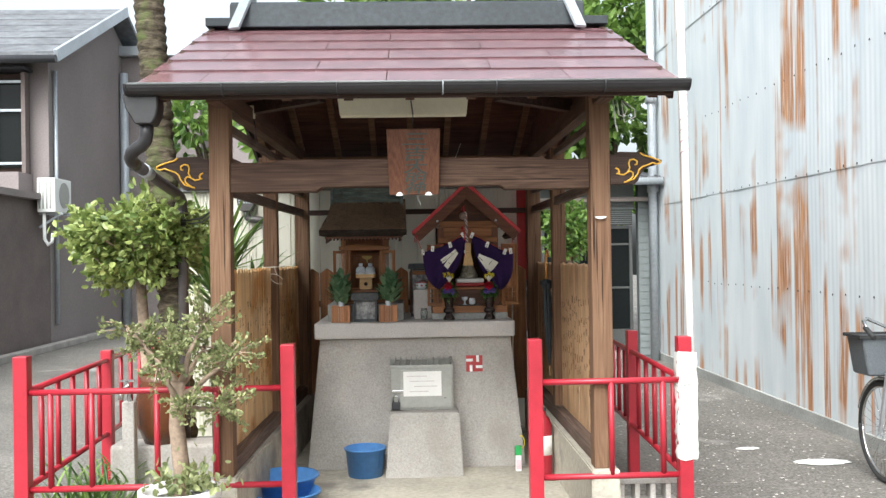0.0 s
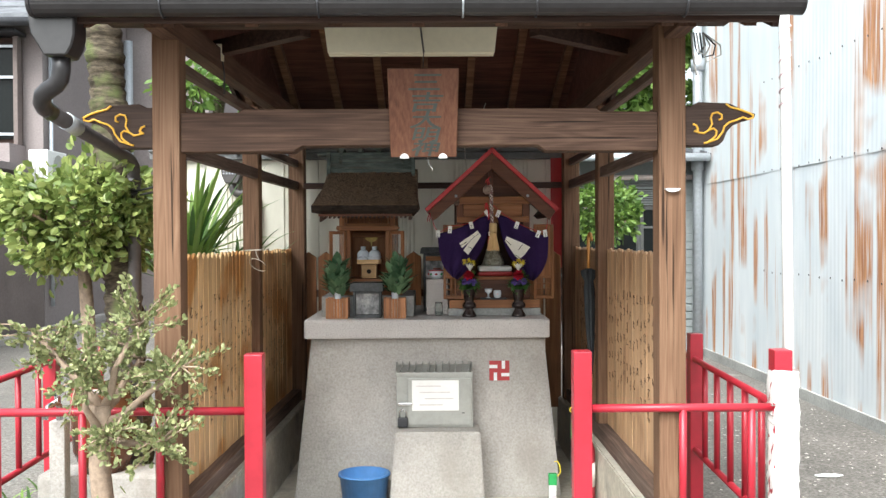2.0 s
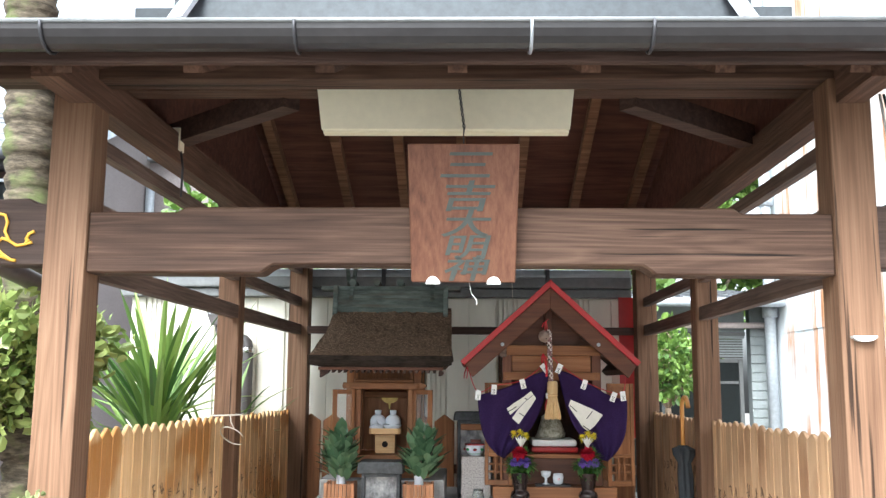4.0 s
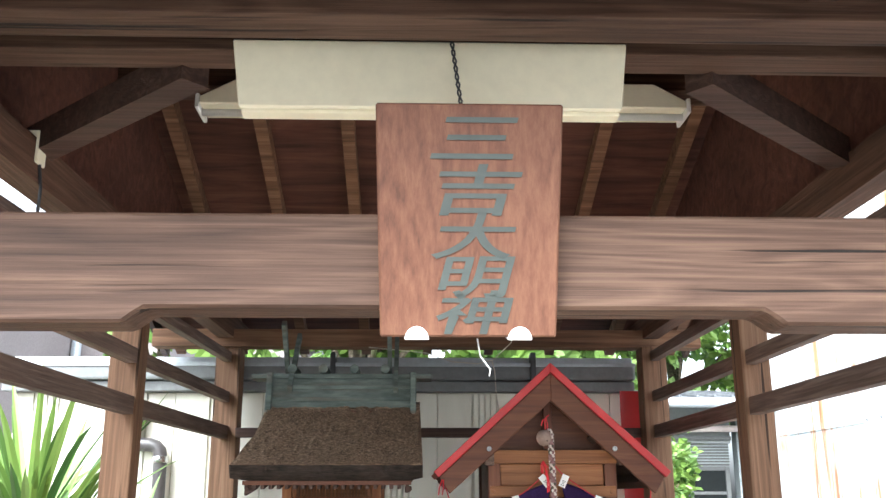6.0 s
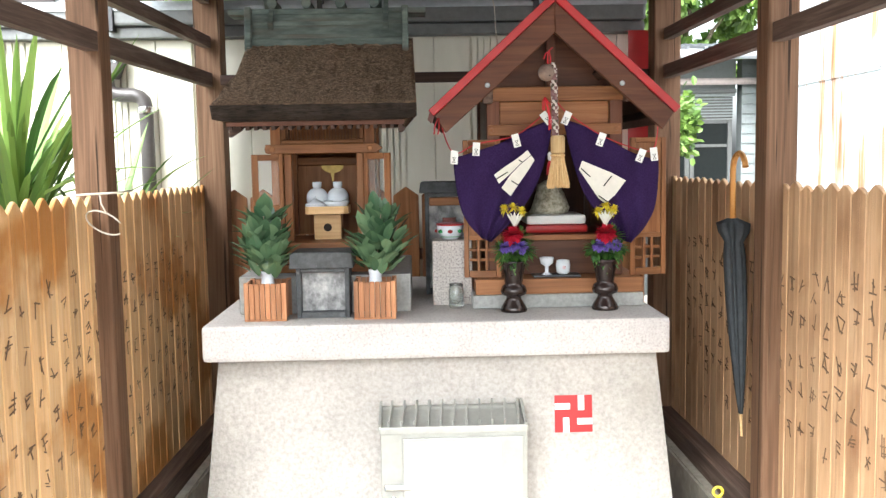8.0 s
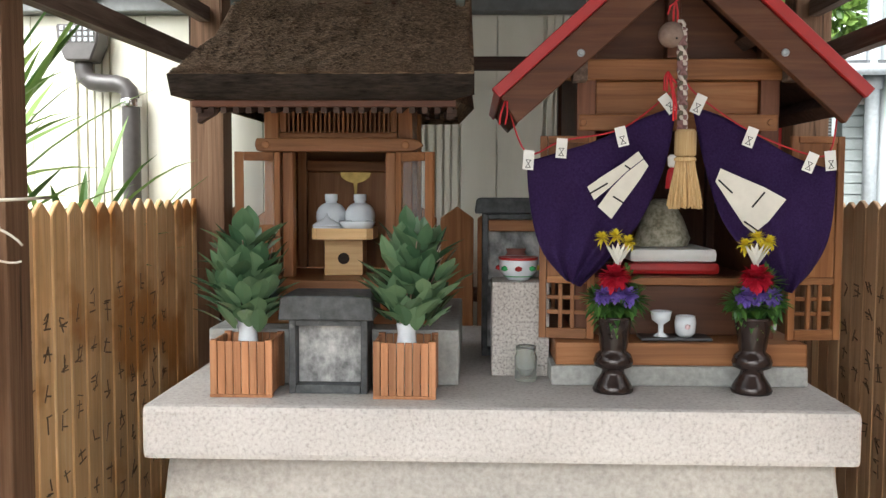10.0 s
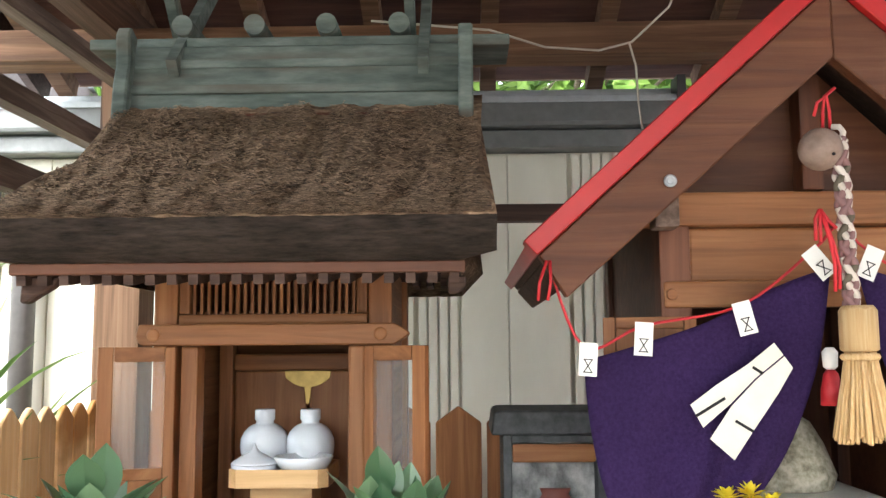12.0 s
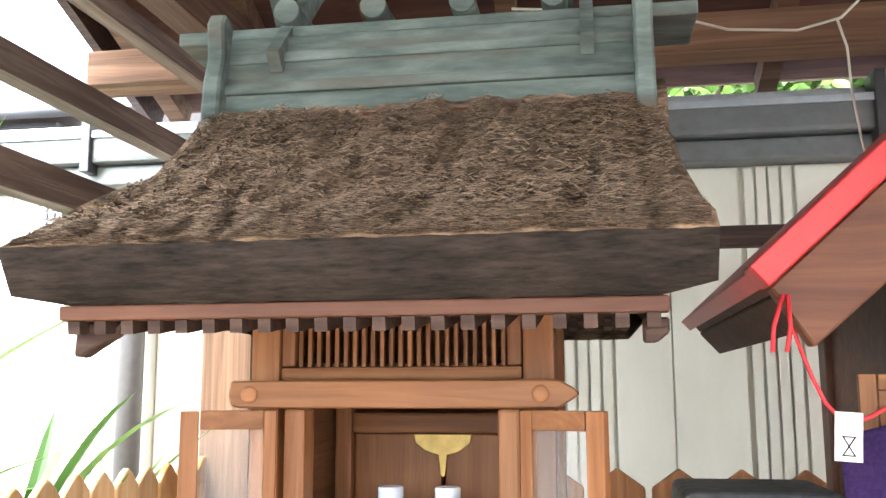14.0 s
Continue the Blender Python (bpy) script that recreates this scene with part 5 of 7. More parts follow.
# ---- offertory box and temple tile on the plinth's face ----
ob = thing("offertory_box", (0.055, 6.25, 0.456), "grey metal offertory box with a slotted top and padlock", "offertory box")
part("body", prism(bmesh.new(), [(6.22, 0.458), (6.37, 0.458), (6.37, 0.792), (6.345, 0.792), (6.34, 0.785), (6.232, 0.752), (6.22, 0.758)], 0.43, Matrix.Translation((0.27, 0, 0)) @ Matrix.Rotation(radians(90), 4, "Z"), 0.003), GREYMETAL, ob)
part("front_rim", boxed(-0.162, 0.272, 6.214, 6.226, 0.745, 0.768), GREYMETAL, ob)
for s in (-0.161, 0.266):
    part("side_rim", bars([((s, 6.22, 0.765), (s, 6.36, 0.80))], 0.008, 0.02), GREYMETAL, ob)
for k in range(11):
    x = -0.135 + 0.038 * k
    part("slat", bars([((x, 6.235, 0.77), (x + 0.008, 6.35, 0.803))], 0.006, 0.022), GREYMETAL, ob)
part("door", boxed(-0.095, 0.258, 6.208, 6.218, 0.475, 0.735, bevel=0.003), GREYMETAL, ob)
part("notice", boxed(-0.072, 0.19, 6.2035, 6.207, 0.555, 0.725, bevel=0.001), PAPER, ob, "white paper notice")
FAINT = plain("faint_grey_ink", (0.6, 0.56, 0.54), 0.8)
for k, (x0, x1, z) in enumerate(((-0.05, 0.09, 0.69), (-0.03, 0.14, 0.655), (0.0, 0.16, 0.62), (-0.03, 0.1, 0.585))):
    part("text_bar", boxed(x0, x1, 6.2015, 6.203, z, z + 0.006, bevel=0), FAINT, ob)
part("hasp", boxed(-0.15, -0.07, 6.2, 6.212, 0.583, 0.6), CHROME, ob)
lk = part("padlock", boxed(-0.152, -0.095, 6.185, 6.205, 0.465, 0.52, bevel=0.006), DARKMETAL, ob, "dark padlock")
part("shackle", tube(bmesh.new(), [(-0.142, 6.195, 0.52), (-0.142, 6.195, 0.55), (-0.124, 6.195, 0.567), (-0.106, 6.195, 0.55), (-0.106, 6.195, 0.52)], 0.005, 6), CHROME, lk)
part("keyhole", lathe(bmesh.new(), [(0.008, 0), (0.008, 0.003)], (0.215, 6.206, 0.54), 10), DARKMETAL, ob)
tile = thing("temple_tile", (0.43, 6.365, 0.7), "red and white tile with a Buddhist temple mark", "tile")
face = Matrix.Translation((0.429, 6.366, 0.754)) @ Matrix.Rotation(radians(-5.9), 4, "X")
part("base", prism(bmesh.new(), [(-0.058, -0.057), (0.058, -0.057), (0.058, 0.057), (-0.058, 0.057)], 0.016, face @ Matrix.Translation((0, -0.004, 0)), 0.001), BRIGHTRED, tile)
for x0, x1, z0, z1 in ((-0.0575, -0.011, 0.014, 0.033), (0.014, 0.033, 0.011, 0.0565), (0.011, 0.0575, -0.033, -0.014), (-0.033, -0.014, -0.0565, -0.011)):
    part("inlay", prism(bmesh.new(), [(x0, z0), (x1, z0), (x1, z1), (x0, z1)], 0.005, face @ Matrix.Translation((0, -0.0065, 0))), WHITEP, tile, "white inlay")

# ---- wooden vase boxes with evergreen sprigs ----
def vase_box(x, y, z, w, seed, lean, spread):
    t = thing("vase_box", (x, y, z), "small box of reddish wooden slats on the slab", "planter", "slatted vase boxes")
    h, n = 0.118, 6
    for sx in (-1, 1):
        for sy in (-1, 1):
            part("corner", boxed(x + sx * (w / 2 - 0.007) - 0.007, x + sx * (w / 2 - 0.007) + 0.007, y + sy * (w / 2 - 0.007) - 0.007, y + sy * (w / 2 - 0.007) + 0.007, z, z + h, bevel=0.001), SLATWOOD, t)
    for k in range(n):
        a = -w / 2 + 0.015 + (w - 0.03) * (k + 0.5) / n
        hw = (w - 0.03) / n / 2 - 0.0008
        for s in (-1, 1):
            part("slat", boxed(x + a - hw, x + a + hw, y + s * (w / 2 - 0.004) - 0.003, y + s * (w / 2 - 0.004) + 0.003, z + 0.006, z + h - 0.003, bevel=0.0008), SLATWOOD, t)
            part("slat", boxed(x + s * (w / 2 - 0.004) - 0.003, x + s * (w / 2 - 0.004) + 0.003, y + a - hw, y + a + hw, z + 0.006, z + h - 0.003, bevel=0.0008), SLATWOOD, t)
    part("rail", boxed(x - w / 2, x + w / 2, y - w / 2 - 0.002, y - w / 2 + 0.006, z, z + 0.006, bevel=0), SLATWOOD, t)
    v = thing("white_vase", (x, y, z + 0.01), "white porcelain vase holding evergreen sprigs", "vase", "white vases")
    part("vase", lathe(bmesh.new(), [(0.02, 0), (0.028, 0.01), (0.03, 0.07), (0.021, 0.1), (0.019, 0.12), (0.0215, 0.135), (0.0215, 0.142), (0.016, 0.142), (0.015, 0.12)], (x, y, z + 0.006), 20), PORC, v)
    s = thing("evergreen_sprig", (x, y, z + 0.14), "bunch of glossy dark green evergreen leaves in a vase", "sprig", "evergreen offerings")
    r = random.Random(seed)
    vs, fs = [], []
    base = Vector((x, y, z + 0.145))
    c = base + Vector((lean * 0.024, 0, 0.108))
    for q in range(7):
        a = q * 2.4
        tip = c + Vector((spread * 0.6 * math.cos(a), 0.04 * math.sin(a), 0.05 + 0.01 * (q % 4)))
        part("twig", tube(bmesh.new(), [base - Vector((0, 0, 0.05)), base.lerp(tip, 0.5) + Vector((0.006 * math.cos(a), 0, 0)), tip], 0.0025, 5, 0.0012), TWIG, s)
    for tier in range(9):
        v = tier / 8
        half = spread * (0.72, 1.02, 1.12, 1.12, 1.08, 1.0, 0.84, 0.62, 0.3)[tier]
        z0 = base.z + 0.002 + 0.158 * v
        count = 18 - tier
        for k in range(count):
            b = 2 * math.pi * (k + 0.5 * (tier % 2)) / count + r.uniform(-0.2, 0.2)
            cx, cy = math.cos(b), math.sin(b)
            inner = 0.42 + r.uniform(-0.12, 0.14)
            p = Vector((c.x + cx * half * inner - lean * 0.012 * (1 - v), y + cy * 0.07 * half / spread * inner * 1.3, z0 + r.uniform(-0.02, 0.02)))
            tilt = 0.74 - 0.3 * v
            d = Vector((cx * tilt + r.gauss(0, 0.27), cy * tilt - 0.12 + r.gauss(0, 0.15), 0.8 + r.gauss(0, 0.2)))
            blade(vs, fs, p, d, r.uniform(0.06, 0.096), r.uniform(0.0155, 0.022), r.uniform(0.02, 0.16), 0.18, 7, True)
    leaf_object("foliage", vs, fs, SAKAKI, s)


PORC = plain("white_glazed_porcelain", (0.7, 0.735, 0.78), 0.12, 0, 0.04)
vase_box(-0.509, 6.465, 1.0555, 0.128, 31, -0.2, 0.097)
vase_box(-0.174, 6.462, 1.0555, 0.128, 32, 0.75, 0.107)

# ---- stone block, slate incense box ----
solid("stone_plinth", boxed(-0.612, -0.065, 6.53, 7.12, 1.0555, 1.178, bevel=0.006), GREYSTONE, (-0.34, 6.8, 1.055), "grey stone block under the thatched shrine", "block")


def incense_box(x0, x1, y0, y1, z0, z1, cap, backmat, label):
    t = thing("incense_box", ((x0 + x1) / 2, (y0 + y1) / 2, z0), label, "incense box", "dark stone incense boxes")
    c = cap
    part("side", boxed(x0, x0 + 0.014, y0, y1, z0, z1 - c, bevel=0.002), DARKSTONE, t)
    part("side", boxed(x1 - 0.014, x1, y0, y1, z0, z1 - c, bevel=0.002), DARKSTONE, t)
    part("base", boxed(x0 + 0.0145, x1 - 0.0145, y0, y1, z0, z0 + 0.018, bevel=0.002), DARKSTONE, t)
    part("back", boxed(x0 + 0.0145, x1 - 0.0145, y0 + 0.035, y0 + 0.045, z0 + 0.0185, z1 - c, bevel=0.001), backmat, t, "sooty grey inner face")
    part("lintel", boxed(x0 + 0.0145, x1 - 0.0145, y0, y0 + 0.012, z1 - c - 0.012, z1 - c - 0.001, bevel=0.001), DARKSTONE, t)
    part("cap", prism(bmesh.new(), [(x0 - 0.02, z1 - c + 0.001), (x1 + 0.015, z1 - c + 0.001), (x1 + 0.01, z1 - 0.004), (x1, z1), (x0 - 0.006, z1), (x0 - 0.015, z1 - 0.004)], y1 - y0 + 0.03, Matrix.Translation((0, y0 - 0.015, 0)), 0.003), DARKSTONE, t, "worn slate cap")
    return t


ib = incense_box(-0.418, -0.254, 6.44, 6.56, 1.0555, 1.262, 0.052, SOOT, "dark slate incense box with sooty inside and two spikes")
for x in (-0.37, -0.305):
    part("spike", lathe(bmesh.new(), [(0.014, 0), (0.014, 0.002), (0.003, 0.004), (0.001, 0.03)], (x, 6.49, 1.075), 10), DARKMETAL, ib)

glass = bpy.data.materials.new("clear_glass")
glass.use_nodes = True
gb_ = glass.node_tree.nodes["Principled BSDF"]
gb_.inputs["Base Color"].default_value = (0.8, 0.82, 0.82, 1)
gb_.inputs["Alpha"].default_value, gb_.inputs["Roughness"].default_value = 0.07, 0.05

# ---- thatched shrine ----
CX = -0.345
ts = thing("thatched_shrine", (CX, 6.8, 1.178), "small wooden household shrine with a brown bark thatch roof", "shrine")
part("base_board", boxed(-0.555, -0.135, 6.60, 7.1, 1.1785, 1.205), CEDAR_X, ts)
part("base_rail", boxed(-0.54, -0.155, 6.625, 6.67, 1.2055, 1.243), CEDAR_X, ts)
part("sill", boxed(-0.545, -0.15, 6.615, 6.95, 1.244, 1.275), CEDAR_X, ts)
for x in (-0.504, -0.194):
    for y in (6.70, 7.06):
        part("column", boxed(x - 0.017, x + 0.017, y - 0.017, y + 0.017, 1.2755, 1.684), CEDAR_Z, ts)
for x in (-0.464, -0.226):
    part("jamb", boxed(x - 0.012, x + 0.012, 6.67, 6.71, 1.2755, 1.566), CEDAR_Z, ts)
part("head_beam", prism(bmesh.new(), [(-0.537, 1.582), (-0.533, 1.57), (-0.525, 1.567), (-0.172, 1.567), (-0.156, 1.577), (-0.15, 1.582), (-0.156, 1.588), (-0.172, 1.597), (-0.533, 1.597)], 0.028, Matrix.Translation((0, 6.655, 0)), 0.002), CEDAR_X, ts)
for x in (-0.511, -0.191):
    part("stud", lathe(bmesh.new(), [(0.0095, 0), (0.0095, 0.0012), (0.006, 0.002), (0.003, 0.0022)], (0, 0, 0), 12), CEDAR_X, ts).matrix_local = Matrix.Translation((x - CX, 6.654 - 6.8, 1.582 - 1.178)) @ Matrix.Rotation(radians(90), 4, "X") @ Matrix.Translation(ORG[ts])
part("side_wall", boxed(-0.511, -0.501, 6.79, 7.04, 1.276, 1.69), CEDAR_Y, ts)
part("side_wall", boxed(-0.511, -0.501, 6.72, 6.789, 1.276, 1.44), CEDAR_Y, ts)
part("side_wall", boxed(-0.511, -0.501, 6.72, 6.789, 1.55, 1.69), CEDAR_Y, ts)
part("side_wall", boxed(-0.197, -0.187, 6.72, 7.04, 1.276, 1.69), CEDAR_Y, ts)
part("back_wall", boxed(-0.5, -0.198, 7.045, 7.057, 1.276, 1.69), CEDAR_X, ts)
part("inner_ceiling", boxed(-0.5, -0.198, 6.72, 7.04, 1.612, 1.618), CEDAR_X, ts)
for x in (-0.4075, -0.2785):
    d = part("inner_door", boxed(x - 0.062, x + 0.062, 6.96, 6.974, 1.276, 1.526), CEDAR_Z, ts)
for x in (-0.482, -0.204):
    part("inner_post", boxed(x - 0.012, x + 0.012, 6.945, 6.974, 1.276, 1.61), CEDAR_Z, ts)
part("inner_lintel", boxed(-0.469, -0.217, 6.945, 6.974, 1.527, 1.555), CEDAR_X, ts)
bp_ = prism(bmesh.new(), [(-0.04, 0), (0.04, 0), (0.038, -0.012), (0.025, -0.022), (0.016, -0.026), (0.006, -0.028), (0.003, -0.055), (0, -0.058), (-0.003, -0.055), (-0.006, -0.028), (-0.016, -0.026), (-0.025, -0.022), (-0.038, -0.012)], 0.003, Matrix.Translation((-0.343, 6.9555, 1.5255)), 0.0005)
part("brass_plate", bp_, plain("aged_brass", (0.36, 0.25, 0.08), 0.45, 0.6, 0.3), ts, "engraved brass plate")
# frieze lattice
part("frieze_rail", boxed(-0.486, -0.212, 6.685, 6.71, 1.5975, 1.612), CEDAR_X, ts)
part("frieze_rail", boxed(-0.486, -0.212, 6.685, 6.71, 1.6685, 1.68), CEDAR_X, ts)
for x in (-0.4775, -0.2205):
    part("frieze_post", boxed(x - 0.008, x + 0.008, 6.685, 6.71, 1.6125, 1.668), CEDAR_Z, ts)
for k in range(23):
    x = -0.465 + 0.232 * k / 22
    part("lattice_bar", boxed(x - 0.0021, x + 0.0021, 6.693, 6.701, 1.6125, 1.668, bevel=0), CEDAR_Z, ts)


def leaf_door(x, y, ang, w, hand):
    """An open glazed door hinged on an upright edge."""
    m = Matrix.Translation((x, y, 0)) @ Matrix.Rotation(radians(ang), 4, "Z")
    d = part("door", prism(bmesh.new(), [(0, 1.285), (0.014 * hand, 1.285), (0.014 * hand, 1.565), (0, 1.565)], 0.012, m, 0.001), CEDAR_Z, ts, "open glazed door")
    w *= hand
    part("stile", prism(bmesh.new(), [(w - 0.02 * hand, 1.285), (w, 1.285), (w, 1.565), (w - 0.02 * hand, 1.565)], 0.012, m, 0.001), CEDAR_Z, d)
    for z0, z1 in ((1.285, 1.302), (1.385, 1.4), (1.545, 1.565)):
        part("rail", prism(bmesh.new(), [(0.015 * hand, z0), (w - 0.021 * hand, z0), (w - 0.021 * hand, z1), (0.015 * hand, z1)], 0.01, m, 0.0005), CEDAR_X, d)
    part("panel", prism(bmesh.new(), [(0.015 * hand, 1.303), (w - 0.021 * hand, 1.303), (w - 0.021 * hand, 1.384), (0.015 * hand, 1.384)], 0.004, m @ Matrix.Translation((0, 0.003, 0)), 0), CEDAR_Z, d)
    part("pane", prism(bmesh.new(), [(0.0145 * hand, 1.4005), (w - 0.0205 * hand, 1.4005), (w - 0.0205 * hand, 1.5445), (0.0145 * hand, 1.5445)], 0.002, m @ Matrix.Translation((0, 0.004, 0)), 0), glass, d, "clear glass pane")


leaf_door(-0.477, 6.65, 22, 0.102, -1)
leaf_door(-0.213, 6.65, -28, 0.097, 1)
# eaves
part("fascia", boxed(-0.618, -0.072, 6.448, 6.47, 1.65, 1.6635, bevel=0.002), VERMIL_WOOD, ts, "thin reddish fascia")
part("eave_board", bars([((CX, 6.471, 1.658), (CX, 6.722, 1.696))], 0.53, 0.006), DARKWOOD, ts)
part("eave_board", boxed(-0.61, -0.08, 6.723, 7.15, 1.692, 1.699), DARKWOOD, ts)
for k in range(21):
    x = -0.605 + 0.52 * k / 20
    part("rafter_end", bars([((x, 6.453, 1.6435), (x, 6.69, 1.679))], 0.0115, 0.0125), DARKWOOD, ts)
for k in range(21):
    x = -0.605 + 0.52 * k / 20
    part("rafter_end", boxed(x - 0.006, x + 0.006, 7.06, 7.148, 1.677, 1.692, bevel=0.0015), DARKWOOD, ts)
for s, q in ((-0.6, [(-0.012, 1.649), (0.034, 1.649), (0.026, 1.638), (0.006, 1.626), (-0.008, 1.617), (-0.014, 1.619)]), (-0.093, [(0, 1.647), (0.022, 1.647), (0.022, 1.634), (0.012, 1.626), (0, 1.626)])):
    part("eave_bracket", prism(bmesh.new(), q, 0.02, Matrix.Translation((s, 6.47, 0)), 0.002), DARKWOOD, ts)
THATCH = mat("bark_thatch", [(0.28, (0.045, 0.031, 0.02)), (0.5, (0.18, 0.12, 0.077)), (0.72, (0.36, 0.26, 0.175))], (45, 45, 120), 0.95, bump=1.0, big=0.4, bigscale=14, stain=(0.15, 0.085, 0.05), stain_scale=(5, 5, 5), stain_at=(0.6, 0.75), spec=0.2)
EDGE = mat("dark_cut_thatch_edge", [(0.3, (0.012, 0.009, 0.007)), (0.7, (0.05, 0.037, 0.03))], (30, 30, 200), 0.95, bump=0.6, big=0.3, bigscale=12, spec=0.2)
tb = bmesh.new()
prof = [(6.448, 1.664), (6.43, 1.672), (6.405, 1.712), (6.412, 1.722), (6.45, 1.742), (6.50, 1.765), (6.55, 1.794), (6.60, 1.828), (6.65, 1.868), (6.69, 1.908), (6.73, 1.945), (6.90, 1.945), (6.95, 1.93), (7.02, 1.86), (7.10, 1.79), (7.2, 1.725), (7.21, 1.712), (7.17, 1.664)]
nx = 110
grid = []
for i, (y, z) in enumerate(prof):
    h = max(0.0, min(1.0, (z - 1.712) / 0.22))
    flare = 0.03 * (1 - h) ** 2.5
    if z < 1.67:
        flare = -0.012
    row = []
    for j in range(nx + 1):
        u = -1 + 2 * j / nx
        x = CX + 0.029 * h + u * (0.28 - 0.007 * h + flare)
        q = Vector((x, y, z))
        d = (0.016 * noise.noise(q * 24) + 0.012 * noise.noise(q * 70)) * (0.25 if 8 < i < 13 else 1.0) if 2 < i < 15 else 0.0015 * noise.noise(q * 60)
        row.append(tb.verts.new((x, y - d * 0.5, z + d)))
    grid.append(row)
for a, b in zip(grid, grid[1:]):
    for j in range(nx):
        f = tb.faces.new((a[j], a[j + 1], b[j + 1], b[j]))
        f.smooth = True
tb.faces.new([g[0] for g in grid])
tb.faces.new([g[-1] for g in grid][::-1])
roof_ob = part("thatch", tb, THATCH, ts, "shaggy brown bark thatch")
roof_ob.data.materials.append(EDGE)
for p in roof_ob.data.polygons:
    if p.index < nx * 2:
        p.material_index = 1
rt = random.Random(77)
vs, fs = [], []
for k in range(42000):
    i = rt.choice((2, 2, 3, 3, 4, 5, 6, 7, 8, 8))
    u, w = rt.uniform(-0.985, 0.985), rt.random()
    y = prof[i][0] + (prof[i + 1][0] - prof[i][0]) * w
    z = prof[i][1] + (prof[i + 1][1] - prof[i][1]) * w
    h = max(0.0, min(1.0, (z - 1.712) / 0.22))
    x = CX + 0.029 * h + u * (0.28 - 0.007 * h + 0.03 * (1 - h) ** 2.5)
    q = Vector((x, y, z))
    ends = [Vector((x, prof[j][0], prof[j][1])) for j in (i, i + 1)]
    rise = sum((0.016 * noise.noise(e * 24) + 0.012 * noise.noise(e * 70)) * g for e, g in zip(ends, ((1 - w) * (i > 2), w)))
    c = Vector((x, y - 0.5 * rise, z + 0.003 + rise)) + Vector((0, -0.4, 0.6)) * rt.uniform(-0.003, 0.005)
    d = Vector((rt.choice((-1, 1)) * rt.uniform(0.5, 1.8), -0.8, -0.65 + rt.gauss(0, 0.2))).normalized()
    if abs(u) > 0.92:
        d.x = -abs(d.x) * (1 if u > 0 else -1)
    s = d.cross(Vector((0, -0.6, 0.8))).normalized()
    l, wd = rt.uniform(0.005, 0.011), rt.uniform(0.0006, 0.0015)
    if k % 14 == 0:
        l, wd = rt.uniform(0.01, 0.017), rt.uniform(0.0007, 0.0014)
    if i < 4:
        l *= 0.7
        d = Vector((d.x, -0.3, -0.1)).normalized()
    lift = Vector((0, -0.55, 0.83)) * rt.uniform(0.0, 0.005 if i > 3 else 0.002)
    n0 = len(vs)
    vs += [c - s * wd, c + s * wd, c + d * l + s * wd * 0.5 + lift, c + d * l - s * wd * 0.5 + lift]
    fs.append((n0, n0 + 1, n0 + 2, n0 + 3))
me_ = leaf_object("bark_flake", vs, fs, leafmat("bark_flake", (0.05, 0.034, 0.021), (0.5, 0.345, 0.222), 0.95, 0.0), ts)
tagged(me_, kind="stuff")
RGX = CX + 0.011
# ridge with logs and crossed finials
part("ridge_side", prism(bmesh.new(), [(6.70, 1.905), (6.92, 1.905), (6.875, 2.03), (6.74, 2.03)], 0.525, Matrix.Translation((RGX + 0.27, 0, 0)) @ Matrix.Rotation(radians(90), 4, "Z"), 0.003), PATINA, ts, "green weathered copper ridge box")
part("ridge_plank", boxed(RGX - 0.325, RGX + 0.335, 6.755, 6.86, 2.031, 2.049, bevel=0.003), PATINA, ts)
for z in (1.945, 1.99):
    part("ridge_moulding", boxed(RGX - 0.256, RGX + 0.272, 6.706 + (z - 1.945) * 0.4, 6.73, z, z + 0.014, bevel=0.003), PATINA, ts)
part("ridge_lip", boxed(RGX - 0.258, RGX + 0.275, 6.69, 6.70, 1.90, 1.91), VERMIL_WOOD, ts)
for s in (-1, 1):
    part("ridge_end", prism(bmesh.new(), [(6.68, 1.865), (6.705, 1.88), (6.73, 2.04), (6.705, 2.05), (6.695, 2.035), (6.7, 1.99), (6.69, 1.96)], 0.022, Matrix.Translation((RGX + (0.266 if s > 0 else -0.25) + 0.011, 0, 0)) @ Matrix.Rotation(radians(90), 4, "Z"), 0.003), PATINA, ts)
    for t in (-1, 1):
        part("finial", bars([((RGX + s * 0.19 + 0.012 * t, 6.81 - t * 0.10, 1.985), (RGX + s * 0.19 + 0.012 * t, 6.81 + t * 0.14, 2.22))], 0.016, 0.028), PATINA, ts)
for x in (-0.51, -0.397, -0.284, -0.171):
    lg = bmesh.new()
    tube(lg, [(x, 6.745, 2.066), (x, 6.752, 2.066), (x, 6.81, 2.066), (x, 6.87, 2.066)], 0.0165, 14)
    part("ridge_log", lg, PATINA, ts)

# ---- offering stand and porcelain ----
stand = thing("offering_stand", (-0.345, 6.78, 1.2755), "pale cypress offering stand with a round hole", "stand")
part("tray", prism(bmesh.new(), [(-0.0595, -0.072), (0.0595, -0.072), (0.072, -0.0595), (0.072, 0.0595), (0.0595, 0.072), (-0.0595, 0.072), (-0.072, 0.0595), (-0.072, -0.0595)], 0.006, Matrix.Translation((-0.345, 6.78, 1.366)) @ Matrix.Rotation(radians(90), 4, "X"), 0.001), PALE, stand)
tr = bmesh.new()
oc = [(-0.0595, -0.072), (0.0595, -0.072), (0.072, -0.0595), (0.072, 0.0595), (0.0595, 0.072), (-0.0595, 0.072), (-0.072, 0.0595), (-0.072, -0.0595)]
